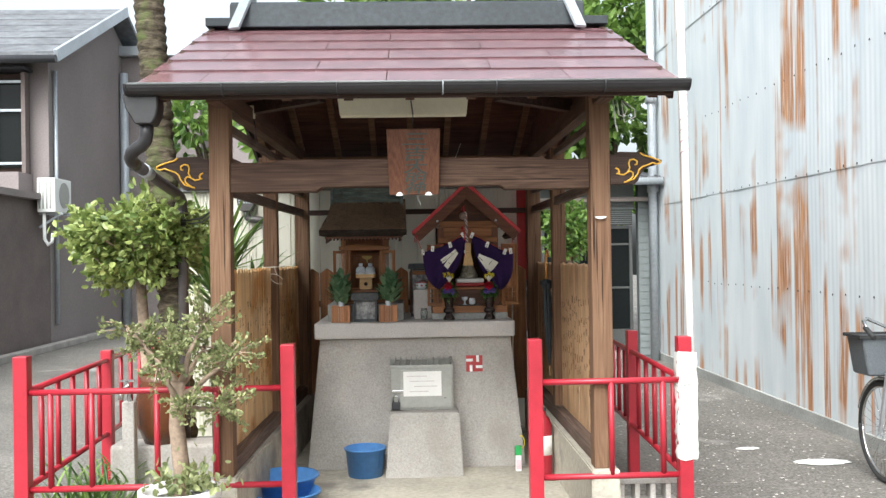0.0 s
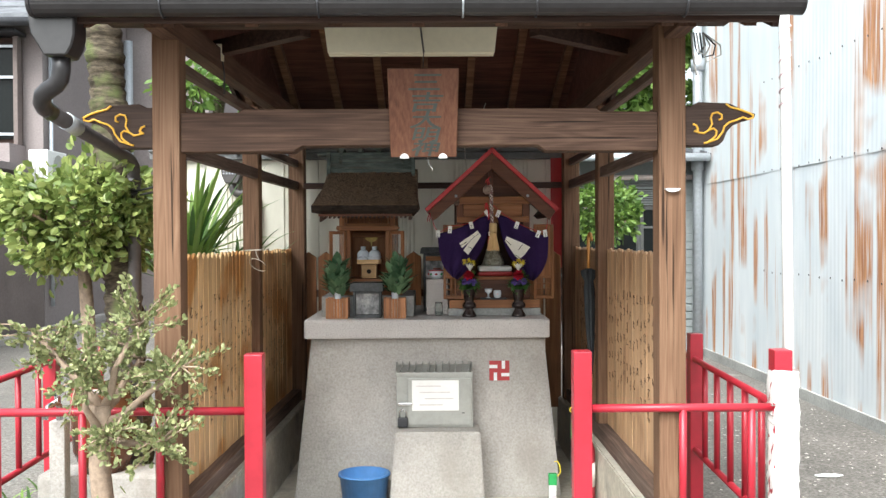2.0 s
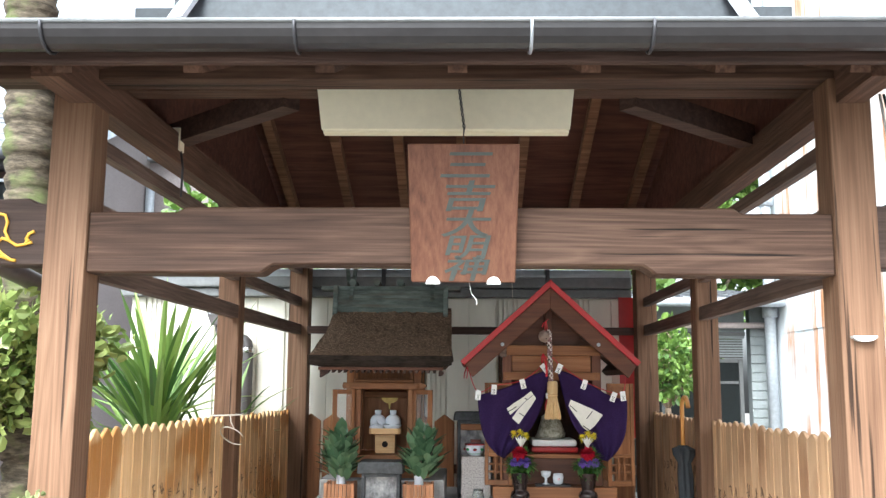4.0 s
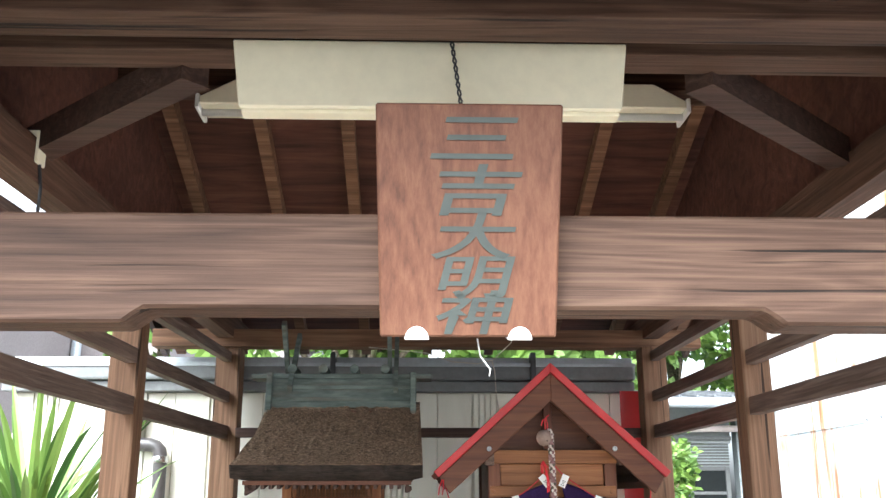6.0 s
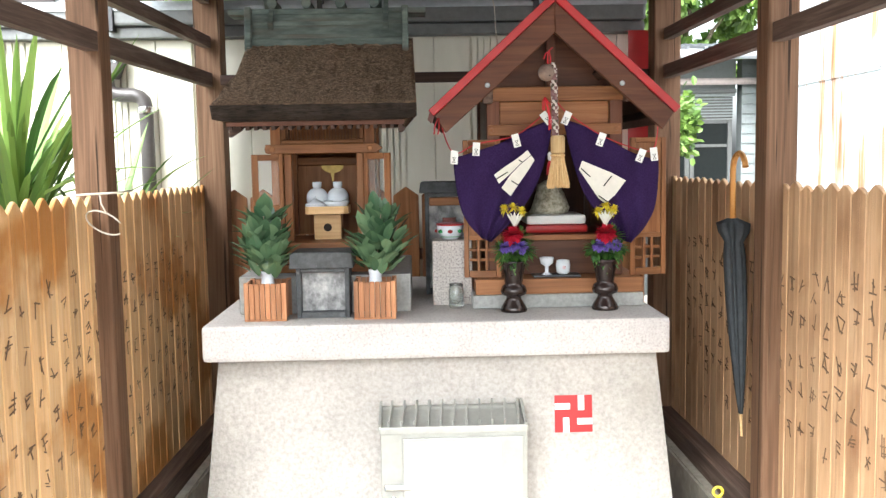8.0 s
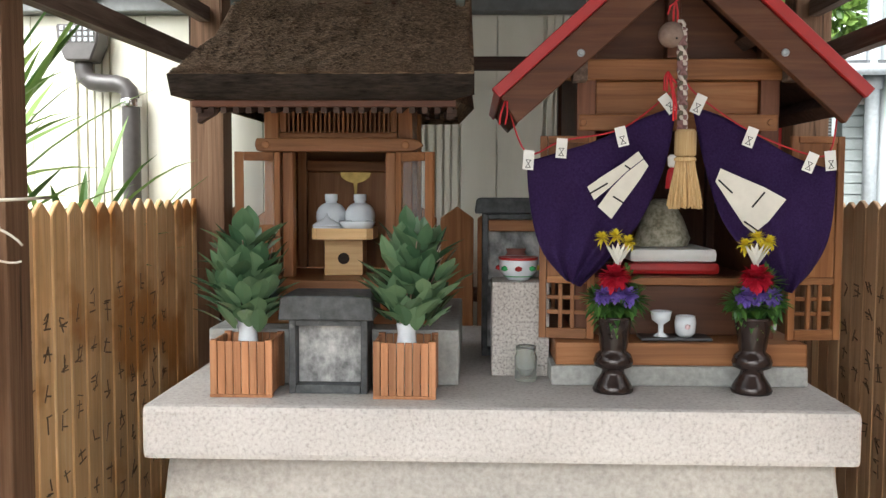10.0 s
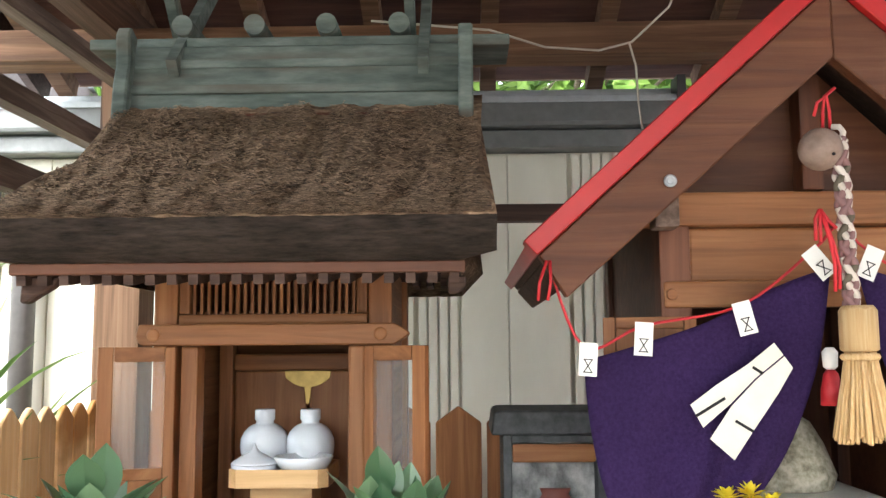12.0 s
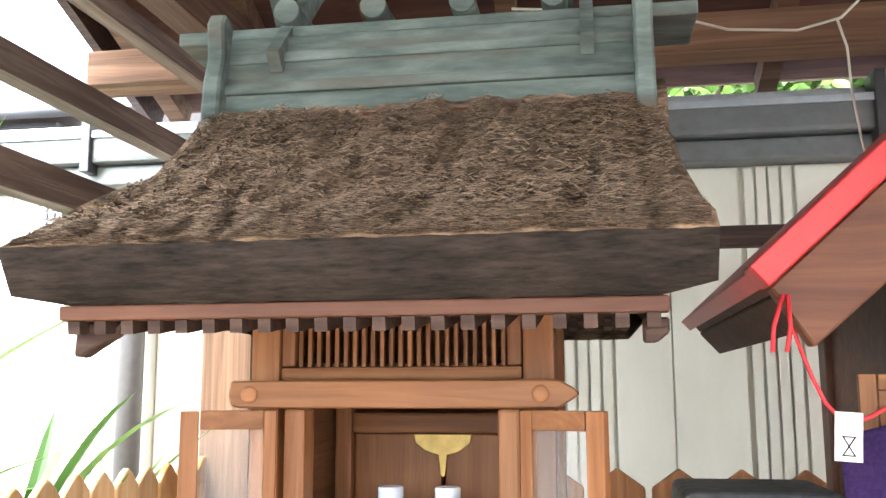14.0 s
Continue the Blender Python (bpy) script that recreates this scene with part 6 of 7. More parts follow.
for (ax, ay), (bx, by) in zip(oc, oc[1:] + oc[:1]):
    bar(tr, (-0.345 + ax * 0.98, 6.78 + ay * 0.98, 1.376), (-0.345 + bx * 0.98, 6.78 + by * 0.98, 1.376), 0.004, 0.026)
part("rim", tr, PALE, stand)
hole = [(0.014 * math.cos(2 * math.pi * k / 12), 1.316 + 0.014 * math.sin(2 * math.pi * k / 12)) for k in range(12)]
part("leg_box", boxed(-0.391, -0.299, 6.742, 6.827, 1.2755, 1.36, bevel=0.002), PALE, stand)
# Near-black disc on the solid box paints the shade inside the opening.
part("hole", prism(bmesh.new(), hole, 0.002, Matrix.Translation((-0.345, 6.7405, 0))), plain("hole_shade", (0.02, 0.012, 0.008), 0.9), stand, "dark disc standing for the shaded round opening")


def bottle(x, y, label):
    b = thing("sake_flask", (x, y, 1.372), label, "flask", "porcelain flasks on the stand")
    part("flask", lathe(bmesh.new(), [(0.018, 0), (0.026, 0.006), (0.033, 0.018), (0.0365, 0.031), (0.0375, 0.042), (0.0365, 0.053), (0.032, 0.063), (0.025, 0.0705), (0.018, 0.0745), (0.0142, 0.0755), (0.0138, 0.077), (0.0138, 0.080), (0.0158, 0.0815), (0.0158, 0.096), (0.0145, 0.0975), (0.012, 0.0965)], (x, y, 1.372), 24), PORC, b)


bottle(-0.385, 6.812, "round white porcelain sake flask with a short neck")
bottle(-0.314, 6.812, "round white porcelain sake flask with a short neck")
cup = thing("water_cup", (-0.385, 6.742, 1.372), "small white porcelain cup with a pointed lid", "cup")
part("cup", lathe(bmesh.new(), [(0.022, 0), (0.03, 0.004), (0.034, 0.014), (0.034, 0.022)], (-0.385, 6.742, 1.372), 20), PORC, cup)
part("lid", lathe(bmesh.new(), [(0.035, 0), (0.033, 0.003), (0.02, 0.011), (0.008, 0.017), (0.004, 0.022), (0.001, 0.03)], (-0.385, 6.742, 1.3945), 20), PORC, cup)
solid("dish", lathe(bmesh.new(), [(0.02, 0), (0.02, 0.006), (0.036, 0.018), (0.044, 0.032), (0.042, 0.034), (0.03, 0.02), (0.012, 0.014)], (-0.312, 6.742, 1.372), 22), PORC, (-0.312, 6.742, 1.372), "shallow white porcelain dish on the stand", "dish")

# ---- granite pillar, bowl, second incense box, jar ----
solid("stone_pillar", boxed(0.008, 0.139, 6.645, 6.775, 1.0555, 1.271, bevel=0.004), GRANITE, (0.073, 6.71, 1.055), "speckled pale granite pillar on the slab", "pillar")
bw_ = thing("bowl", (0.07, 6.705, 1.2715), "porcelain bowl with red and green painted pattern", "bowl")
part("bowl", lathe(bmesh.new(), [(0.026, 0), (0.028, 0.004), (0.044, 0.02), (0.046, 0.05), (0.043, 0.054), (0.04, 0.03)], (0.07, 6.71, 1.2715), 28), PORC, bw_)
for z, m_ in ((0.047, BRIGHTRED), (0.008, GREENP)):
    rr = 0.0463 if z > 0.02 else 0.034
    part("band", lathe(bmesh.new(), [(rr, 0), (rr + 0.0004, 0.006)], (0.07, 6.71, 1.2715 + z), 28), m_, bw_)
for k in range(8):
    a = k * 0.785 - 1.6
    part("motif", ball(bmesh.new(), (0.07 + 0.0445 * math.cos(a), 6.71 + 0.0445 * math.sin(a), 1.2995), 0.010, 1, (1, 1, 0.7)), (BRIGHTRED, GREENP, YELP)[k % 3], bw_)
ib2 = incense_box(-0.012, 0.155, 6.90, 7.05, 1.0555, 1.46, 0.04, SOOT, "tall dark stone niche behind the granite pillar")
part("orange_slip", boxed(0.003, 0.14, 6.905, 6.912, 1.375, 1.405), CEDAR_X, ib2)
jar2 = solid("clay_pot", lathe(bmesh.new(), [(0.02, 0), (0.035, 0.02), (0.04, 0.05), (0.03, 0.07), (0.033, 0.08)], (0.075, 6.955, 1.25), 20), plain("reddish_clay", (0.3, 0.1, 0.08), 0.5), (0.075, 6.955, 1.25), "small reddish clay pot inside the niche", "pot")
solid("niche_shelf", boxed(0.004, 0.14, 6.915, 7.035, 1.235, 1.249), GREYSTONE, (0.07, 6.97, 1.235), "grey stone shelf inside the niche", "shelf")
CLEARJAR = bpy.data.materials.new("thick_jar_glass")
CLEARJAR.use_nodes = True
cj = CLEARJAR.node_tree.nodes["Principled BSDF"]
cj.inputs["Base Color"].default_value = (0.86, 0.9, 0.87, 1)
cj.inputs["Transmission Weight"].default_value = 0.9
cj.inputs["Roughness"].default_value = 0.08
cj.inputs["IOR"].default_value = 1.45
solid("glass_jar", lathe(bmesh.new(), [(0.0, 0.0), (0.022, 0), (0.025, 0.004), (0.0255, 0.01), (0.0235, 0.015), (0.0255, 0.02), (0.0235, 0.025), (0.0255, 0.03), (0.0255, 0.055), (0.021, 0.066), (0.0225, 0.07), (0.0225, 0.079), (0.019, 0.079), (0.018, 0.066), (0.022, 0.054), (0.021, 0.008), (0.0, 0.007)], (0.083, 6.595, 1.0555), 24), CLEARJAR, (0.083, 6.595, 1.0555), "small empty ribbed glass jar on the slab", "jar")

# ---- red-roofed shrine ----
RX = 0.402
rs = thing("red_gable_shrine", (RX, 6.8, 1.0555), "red-brown wooden shrine with a bright red gable edge", "shrine")
part("stone_base", boxed(0.135, 0.69, 6.545, 7.2, 1.0558, 1.1, bevel=0.006), GREYSTONE, rs, "low grey stone base")
part("base_board", boxed(0.145, 0.688, 6.55, 7.15, 1.1005, 1.15), CEDAR_X, rs)
part("floor_box", boxed(0.2, 0.625, 6.66, 7.1, 1.151, 1.265), VERMIL_WOOD, rs)
part("floor_edge", boxed(0.19, 0.635, 6.645, 6.7, 1.266, 1.284), CEDAR_X, rs)
part("floor_board", boxed(0.2, 0.625, 6.70, 7.1, 1.266, 1.282), VERMIL_WOOD, rs)
for x in (0.212, 0.613):
    for y in (6.63, 7.08):
        part("column", boxed(x - 0.021, x + 0.021, y - 0.021, y + 0.021, 1.151, 1.80), VERMIL_Z, rs)
part("back_wall", boxed(0.2, 0.625, 7.09, 7.1, 1.283, 1.85), VERMIL_Z, rs)
for x in (0.2, 0.613):
    part("side_wall", boxed(x, x + 0.01, 6.66, 7.08, 1.283, 1.8), VERMIL_WOOD, rs)
part("lower_beam", boxed(0.195, 0.63, 6.605, 6.63, 1.612, 1.648), CEDAR_X, rs)
part("panel", boxed(0.234, 0.591, 6.622, 6.634, 1.6485, 1.722), CEDAR_X, rs)
part("upper_beam", boxed(0.165, 0.66, 6.598, 6.632, 1.7225, 1.768), CEDAR_X, rs)
for s, x in ((-1, 0.172), (1, 0.628)):
    part("beam_end", boxed(x + 0.004, x + 0.036, 6.555, 6.597, 1.715, 1.765), NUKI, rs, "grey weathered beam end")
part("gable_panel", prism(bmesh.new(), [(0.2, 1.769), (0.605, 1.769), (RX, 1.965)], 0.012, Matrix.Translation((0, 6.64, 0)), 0), VERMIL_WOOD, rs)
part("king_post", boxed(0.385, 0.415, 6.6, 6.638, 1.77, 1.93), VERMIL_Z, rs)
for x in (0.205, 0.614):
    part("stud", lathe(bmesh.new(), [(0.008, 0), (0.007, 0.004)], (0, 0, 0), 10), CEDAR_X, rs).matrix_local = Matrix.Translation((x - RX, 6.604 - 6.8, 1.63 - 1.0555)) @ Matrix.Rotation(radians(90), 4, "X") @ Matrix.Translation(ORG[rs])
AZ, TZ = 2.052, 1.692
for s, tx in ((-1, 0.006), (1, 0.792)):
    ux, uz = tx - RX, TZ - AZ
    L = math.hypot(ux, uz)
    nx_, nz_ = (-uz / L * s, ux / L * s)
    if nz_ < 0:
        nx_, nz_ = -nx_, -nz_

    def off(a, d):
        return (RX + ux * a + nx_ * d, AZ + uz * a + nz_ * d)

    def apex(d):
        return (RX, AZ + d / nz_)

    part("verge_board", prism(bmesh.new(), [apex(-0.022), off(1.0, -0.022), off(1.02, -0.085), (apex(-0.092)[0], apex(-0.092)[1])], 0.024, Matrix.Translation((0, 6.518, 0)), 0.002), VERMIL_WOOD, rs)
    part("red_edge", prism(bmesh.new(), [apex(0.004), off(1.005, 0.004), off(1.005, -0.021), apex(-0.021)], 0.035, Matrix.Translation((0, 6.508, 0)), 0.0015), BRIGHTRED, rs, "bright red painted edge")
    part("roof_deck", prism(bmesh.new(), [apex(0.0), off(1.0, 0.0), off(1.0, -0.02), apex(-0.02)], 0.64, Matrix.Translation((0, 6.5435, 0)), 0.001), BRIGHTRED, rs, "red painted roof")
    part("roof_lining", prism(bmesh.new(), [apex(-0.0205), off(0.99, -0.0205), off(0.99, -0.03), apex(-0.03)], 0.6, Matrix.Translation((0, 6.545, 0)), 0.0), DARKWOOD, rs)
    part("purlin", prism(bmesh.new(), [off(0.93, -0.031), off(0.995, -0.031), off(0.995, -0.075), off(0.93, -0.075)], 0.6, Matrix.Translation((0, 6.545, 0)), 0.002), DARKWOOD, rs)
    part("purlin", prism(bmesh.new(), [off(0.5, -0.031), off(0.56, -0.031), off(0.56, -0.085), off(0.5, -0.085)], 0.6, Matrix.Translation((0, 6.545, 0)), 0.002), DARKWOOD, rs)
    nx2, nz2 = off(0.653, -0.066)
    part("nail_cover", lathe(bmesh.new(), [(0.008, 0), (0.0085, 0.003), (0.006, 0.005), (0.0042, 0.003), (0.003, 0.0015)], (0, 0, 0), 14), STRAPM, rs).matrix_local = Matrix.Translation((nx2 - RX, 6.517 - 6.8, nz2 - 1.0555)) @ Matrix.Rotation(radians(90), 4, "X") @ Matrix.Translation(ORG[rs])
for s, hx in ((-1, 0.232), (1, 0.655)):
    m = Matrix.Translation((hx if s < 0 else 0.655, 6.585, 0)) @ Matrix.Rotation(radians(8 * s), 4, "Z")
    w = s * 0.122

    def pr_(x0, x1, z0, z1, dep=0.012, dy=0.0):
        return prism(bmesh.new(), [(x0, z0), (x1, z0), (x1, z1), (x0, z1)], dep, m @ Matrix.Translation((0, dy, 0)), 0.001)

    d = part("lattice_door", pr_(0, s * 0.016, 1.152, 1.6), CEDAR_Z, rs, "open lattice door")
    part("stile", pr_(w - s * 0.016, w, 1.152, 1.6), CEDAR_Z, d)
    for z0, z1 in ((1.152, 1.175), (1.275, 1.29), (1.585, 1.6)):
        part("rail", pr_(s * 0.017, w - s * 0.017, z0, z1), CEDAR_X, d)
    for k in range(2):
        xx = s * (0.044 + 0.026 * k)
        part("lattice_bar", pr_(xx, xx + s * 0.009, 1.1755, 1.2745, 0.008, 0.001), CEDAR_Z, d)
    for k in range(2):
        zz = 1.205 + 0.033 * k
        part("lattice_bar", pr_(s * 0.017, w - s * 0.017, zz, zz + 0.009, 0.006, 0.0095), CEDAR_X, d)
    part("backing", pr_(s * 0.017, w - s * 0.017, 1.29, 1.585, 0.004, 0.004), CEDAR_Z, d)
cu_ = thing("cushion", (0.43, 6.8, 1.283), "red cushion with a white cloth inside the shrine", "cushion")
part("red_pad", boxed(0.325, 0.54, 6.71, 6.93, 1.2845, 1.312, bevel=0.011), BRIGHTRED, cu_)
part("white_cloth", boxed(0.33, 0.535, 6.715, 6.925, 1.313, 1.345, bevel=0.013), PAPER, cu_)
BROC = mat("faded_brocade", [(0.35, (0.22, 0.2, 0.14)), (0.5, (0.42, 0.39, 0.29)), (0.65, (0.6, 0.56, 0.46))], (70, 70, 70), 0.8, bump=0.2)
bm = lathe(bmesh.new(), [(0.07, 0), (0.068, 0.02), (0.05, 0.07), (0.038, 0.1), (0.012, 0.115)], (0.425, 6.83, 1.346), 18)
for v in bm.verts:
    v.co.x += 0.006 * math.sin(v.co.z * 120)
solid("brocade_bag", bm, BROC, (0.425, 6.83, 1.346), "faded brocade-covered mound on the cushion", "offering")

# ---- purple curtain, cord, rope and tassel ----
PURPLE = mat("purple_cloth", [(0.3, (0.04, 0.019, 0.085)), (0.7, (0.066, 0.034, 0.135))], (220, 220, 220), 0.9, bump=0.3, big=0.15, bigscale=6, spec=0.2)
CREST = plain("white_crest_print", (0.72, 0.69, 0.62), 0.85, 0, 0.06)
CORD = plain("red_cord", (0.5, 0.018, 0.028), 0.6)
BLACK = plain("black_dye", (0.008, 0.007, 0.01), 0.8)
curtain = thing("shrine_curtain", (RX, 6.55, 1.57), "purple shrine curtain drawn back with white crests", "curtain")


def spline(pts, t):
    f = t * (len(pts) - 1)
    i = min(int(f), len(pts) - 2)
    u = f - i
    p0, p1, p2, p3 = pts[max(i - 1, 0)], pts[i], pts[i + 1], pts[min(i + 2, len(pts) - 1)]
    return tuple(0.5 * (2 * b + (c - a) * u + (2 * a - 5 * b + 4 * c - d) * u * u + (3 * b - a - 3 * c + d) * u ** 3) for a, b, c, d in zip(p0, p1, p2, p3))


def cloth(outer, inner, top):
    bm = bmesh.new()
    rows = []
    for j in range(25):
        v = j / 24
        a, b = spline(outer, v), spline(inner, v)
        row = []
        for i in range(33):
            u = i / 32
            x = a[0] + (b[0] - a[0]) * u
            z = a[1] + (b[1] - a[1]) * u
            sag = (spline(top, u)[1] - (top[0][1] + (top[-1][1] - top[0][1]) * u)) * (1 - v)
            y = 6.555 + 0.010 * math.sin(u * 19 + 2.5 * v) * (0.2 + v) - 0.012 * v
            row.append(bm.verts.new((x, y, z + sag)))
        rows.append(row)
    for a, b in zip(rows, rows[1:]):
        for i in range(32):
            bm.faces.new((a[i], a[i + 1], b[i + 1], b[i])).smooth = True
    bmesh.ops.solidify(bm, geom=bm.faces[:], thickness=0.0015)
    return bm


LO = [(0.079, 1.545), (0.083, 1.477), (0.098, 1.391), (0.122, 1.335), (0.165, 1.286)]
LI = [(0.398, 1.659), (0.376, 1.538), (0.332, 1.428), (0.268, 1.342), (0.197, 1.272)]
LT = [(0.079, 1.545), (0.155, 1.566), (0.279, 1.592), (0.35, 1.632), (0.398, 1.659)]
RO = [(0.739, 1.528), (0.737, 1.45), (0.726, 1.372), (0.693, 1.308), (0.648, 1.262)]
RI = [(0.431, 1.659), (0.461, 1.53), (0.499, 1.42), (0.556, 1.342), (0.618, 1.27)]
RT = [(0.739, 1.528), (0.672, 1.548), (0.55, 1.59), (0.48, 1.634), (0.431, 1.659)]
part("drape", cloth(LO, LI, LT), PURPLE, curtain)
part("drape", cloth(RO, RI, RT), PURPLE, curtain)
CRESTS = (
    [(0.314, 1.564), (0.325, 1.5488), (0.289, 1.5205), (0.257, 1.489), (0.222, 1.46), (0.207, 1.488), (0.24, 1.512), (0.281, 1.538)],
    [(0.326, 1.547), (0.336, 1.533), (0.317, 1.502), (0.284, 1.456), (0.259, 1.42), (0.23, 1.446), (0.258, 1.486), (0.29, 1.5185)],
    [(0.488, 1.528), (0.478, 1.5), (0.508, 1.455), (0.54, 1.408), (0.562, 1.391), (0.592, 1.416), (0.628, 1.463), (0.582, 1.488), (0.53, 1.51)],
)
for q in CRESTS:
    part("crest_strip", prism(bmesh.new(), q, 0.0016, Matrix.Translation((0, 6.532, 0)), 0), CREST, curtain, "white crest print")
for p0, p1 in (((0.213, 1.474), (0.25, 1.496)), ((0.286, 1.534), (0.298, 1.526)), ((0.262, 1.468), (0.283, 1.455)), ((0.484, 1.504), (0.514, 1.476)), ((0.556, 1.446), (0.582, 1.478)), ((0.54, 1.416), (0.572, 1.394))):
    part("crest_bar", bars([((p0[0], 6.531, p0[1]), (p1[0], 6.531, p1[1]))], 0.002, 0.0034), BLACK, curtain, "dark crest bar")
cordpts = [(0.037, 1.661), (0.079, 1.560), (0.155, 1.587), (0.279, 1.612), (0.375, 1.683), (0.408, 1.712), (0.445, 1.679), (0.55, 1.609), (0.675, 1.559), (0.722, 1.566), (0.735, 1.65)]
part("cord", tube(bmesh.new(), [(p[0], 6.546, p[1]) for p in (spline(cordpts, k / 50) for k in range(51))], 0.0019, 6), CORD, curtain, "red cord")
for k in range(2):
    part("cord_loop", tube(bmesh.new(), [(0.03 + 0.004 * k, 6.512, 1.668), (0.02 + 0.014 * k, 6.508, 1.64), (0.018 + 0.012 * k, 6.508, 1.618)], 0.0022, 5), CORD, curtain)
for px, pz, a in ((0.081, 1.545, 4), (0.151, 1.57, 4), (0.278, 1.595, -14), (0.374, 1.664, -38), (0.438, 1.663, 24), (0.548, 1.594, 20), (0.675, 1.541, 22), (0.717, 1.545, -6)):
    m = Matrix.Translation((px, 6.5285, pz)) @ Matrix.Rotation(radians(a), 4, "Y")
    tg = part("paper_tag", prism(bmesh.new(), [(-0.0115, -0.021), (0.0115, -0.021), (0.0115, 0.021), (-0.0115, 0.021)], 0.0012, m), PAPER, curtain, "white paper tag")
    mk = bmesh.new()
    for x0, z0, x1, z1 in ((-0.006, 0.0, 0.006, 0.0), (-0.006, -0.016, 0.006, -0.016), (-0.005, 0.0, 0.005, -0.016), (0.005, 0.0, -0.005, -0.016)):
        bar(mk, (x0, -0.0008, z0), (x1, -0.0008, z1), 0.0006, 0.0012)
    bmesh.ops.transform(mk, matrix=m, verts=mk.verts)
    part("mark_bar", mk, BLACK, tg)
rope = thing("bell_rope", (0.4, 6.5, 1.6), "twisted bell rope with a bronze bell and straw tassel", "rope")
part("bell", ball(bmesh.new(), (0.372, 6.50, 1.803), 0.027, 3), mat("dull_bronze", [(0.3, (0.2, 0.135, 0.105)), (0.7, (0.3, 0.22, 0.18))], (60, 60, 60), 0.55, bump=0.1, spec=0.4), rope, "round dull bronze bell")
part("bell_slit", ball(bmesh.new(), (0.378, 6.4755, 1.792), 0.0022, 2), BLACK, rope)
RC = [plain("rope_white", (0.54, 0.48, 0.43), 0.85), plain("rope_mauve", (0.22, 0.12, 0.12), 0.85), plain("rope_olive", (0.1, 0.085, 0.06), 0.85)]
def rope_line(k):
    return 0.393 + 0.005 * k / 60, 6.495, 1.815 - 0.21 * k / 60
# braid: three strands wound each way round a core
for q in range(6):
    hand = 1 if q < 3 else -1
    pts = []
    for k in range(61):
        x, y, z = rope_line(k)
        w = hand * k * 0.36 + (q % 3) * 2.094 + (0 if q < 3 else 1.0)
        r = 0.0066 + 0.0008 * math.cos(3 * w + 2 * q)
        pts.append((x + r * math.cos(w), y + r * math.sin(w), z))
    part("strand", tube(bmesh.new(), pts, 0.0045, 7), RC[(0, 1, 0, 1, 2, 1)[q]], rope)
part("core", tube(bmesh.new(), [rope_line(k) for k in (0, 30, 60)], 0.0055, 8), RC[1], rope)
part("end_knot", tube(bmesh.new(), [(0.385, 6.495, 1.83), (0.392, 6.49, 1.829), (0.396, 6.488, 1.822), (0.394, 6.49, 1.812)], 0.0038, 7), RC[0], rope, "pale knot at the top of the rope")
for q in ([(0.376, 6.5, 1.828), (0.375, 6.495, 1.85), (0.377, 6.492, 1.868), (0.39, 6.49, 1.879)], [(0.385, 6.5, 1.828), (0.383, 6.494, 1.85), (0.379, 6.491, 1.869), (0.367, 6.49, 1.86), (0.362, 6.49, 1.843)]):
    part("bow", tube(bmesh.new(), q, 0.0021, 6), CORD, rope, "red cord bow")
for q in ([(0.366, 6.497, 1.727), (0.374, 6.492, 1.69), (0.378, 6.49, 1.66), (0.377, 6.49, 1.625)], [(0.367, 6.496, 1.727), (0.378, 6.491, 1.685), (0.383, 6.489, 1.655), (0.382, 6.489, 1.628)], [(0.366, 6.498, 1.727), (0.359, 6.495, 1.715), (0.358, 6.494, 1.688)], [(0.366, 6.498, 1.727), (0.364, 6.493, 1.71), (0.363, 6.492, 1.686)], [(0.367, 6.498, 1.727), (0.375, 6.494, 1.712), (0.384, 6.494, 1.703)]):
    part("bow", tube(bmesh.new(), q, 0.0022, 6), CORD, rope)
STRAW = wood("straw", (0.5, 0.3, 0.13), (0.66, 0.45, 0.22), (0.76, 0.58, 0.34), "z", 0.8, fine=300, long=8)
part("collar", lathe(bmesh.new(), [(0.018, 0), (0.0225, 0.003), (0.0225, 0.05), (0.018, 0.056)], (0.405, 6.497, 1.552), 18), STRAW, rope, "pale straw collar")
sk = bmesh.new()
rk = random.Random(9)
for k in range(110):
    a, r0 = rk.uniform(0, 6.283), rk.uniform(0.2, 1) ** 0.5
    tube(sk, [(0.405 + 0.016 * r0 * math.cos(a), 6.497 + 0.016 * r0 * math.sin(a), 1.556), (0.405 + 0.022 * r0 * math.cos(a), 6.497 + 0.022 * r0 * math.sin(a), 1.52), (0.405 + 0.036 * r0 * math.cos(a), 6.497 + 0.036 * r0 * math.sin(a), 1.448 + rk.uniform(-0.006, 0.008))], 0.0022, 4)
part("straw_tassel", sk, STRAW, rope, "frayed straw tassel")
part("tassel_cap", lathe(bmesh.new(), [(0.005, 0), (0.009, 0.004), (0.01, 0.022), (0.005, 0.028)], (0.39, 6.552, 1.53), 14), PAPER, rope, "white cord knot")
part("red_tassel", lathe(bmesh.new(), [(0.014, 0), (0.013, 0.02), (0.009, 0.04), (0.005, 0.045)], (0.39, 6.552, 1.485), 14), CORD, rope, "small red tassel")
part("binding", lathe(bmesh.new(), [(0.021, 0), (0.0235, 0.004), (0.021, 0.008)], (0.405, 6.497, 1.542), 18), STRAW, rope)

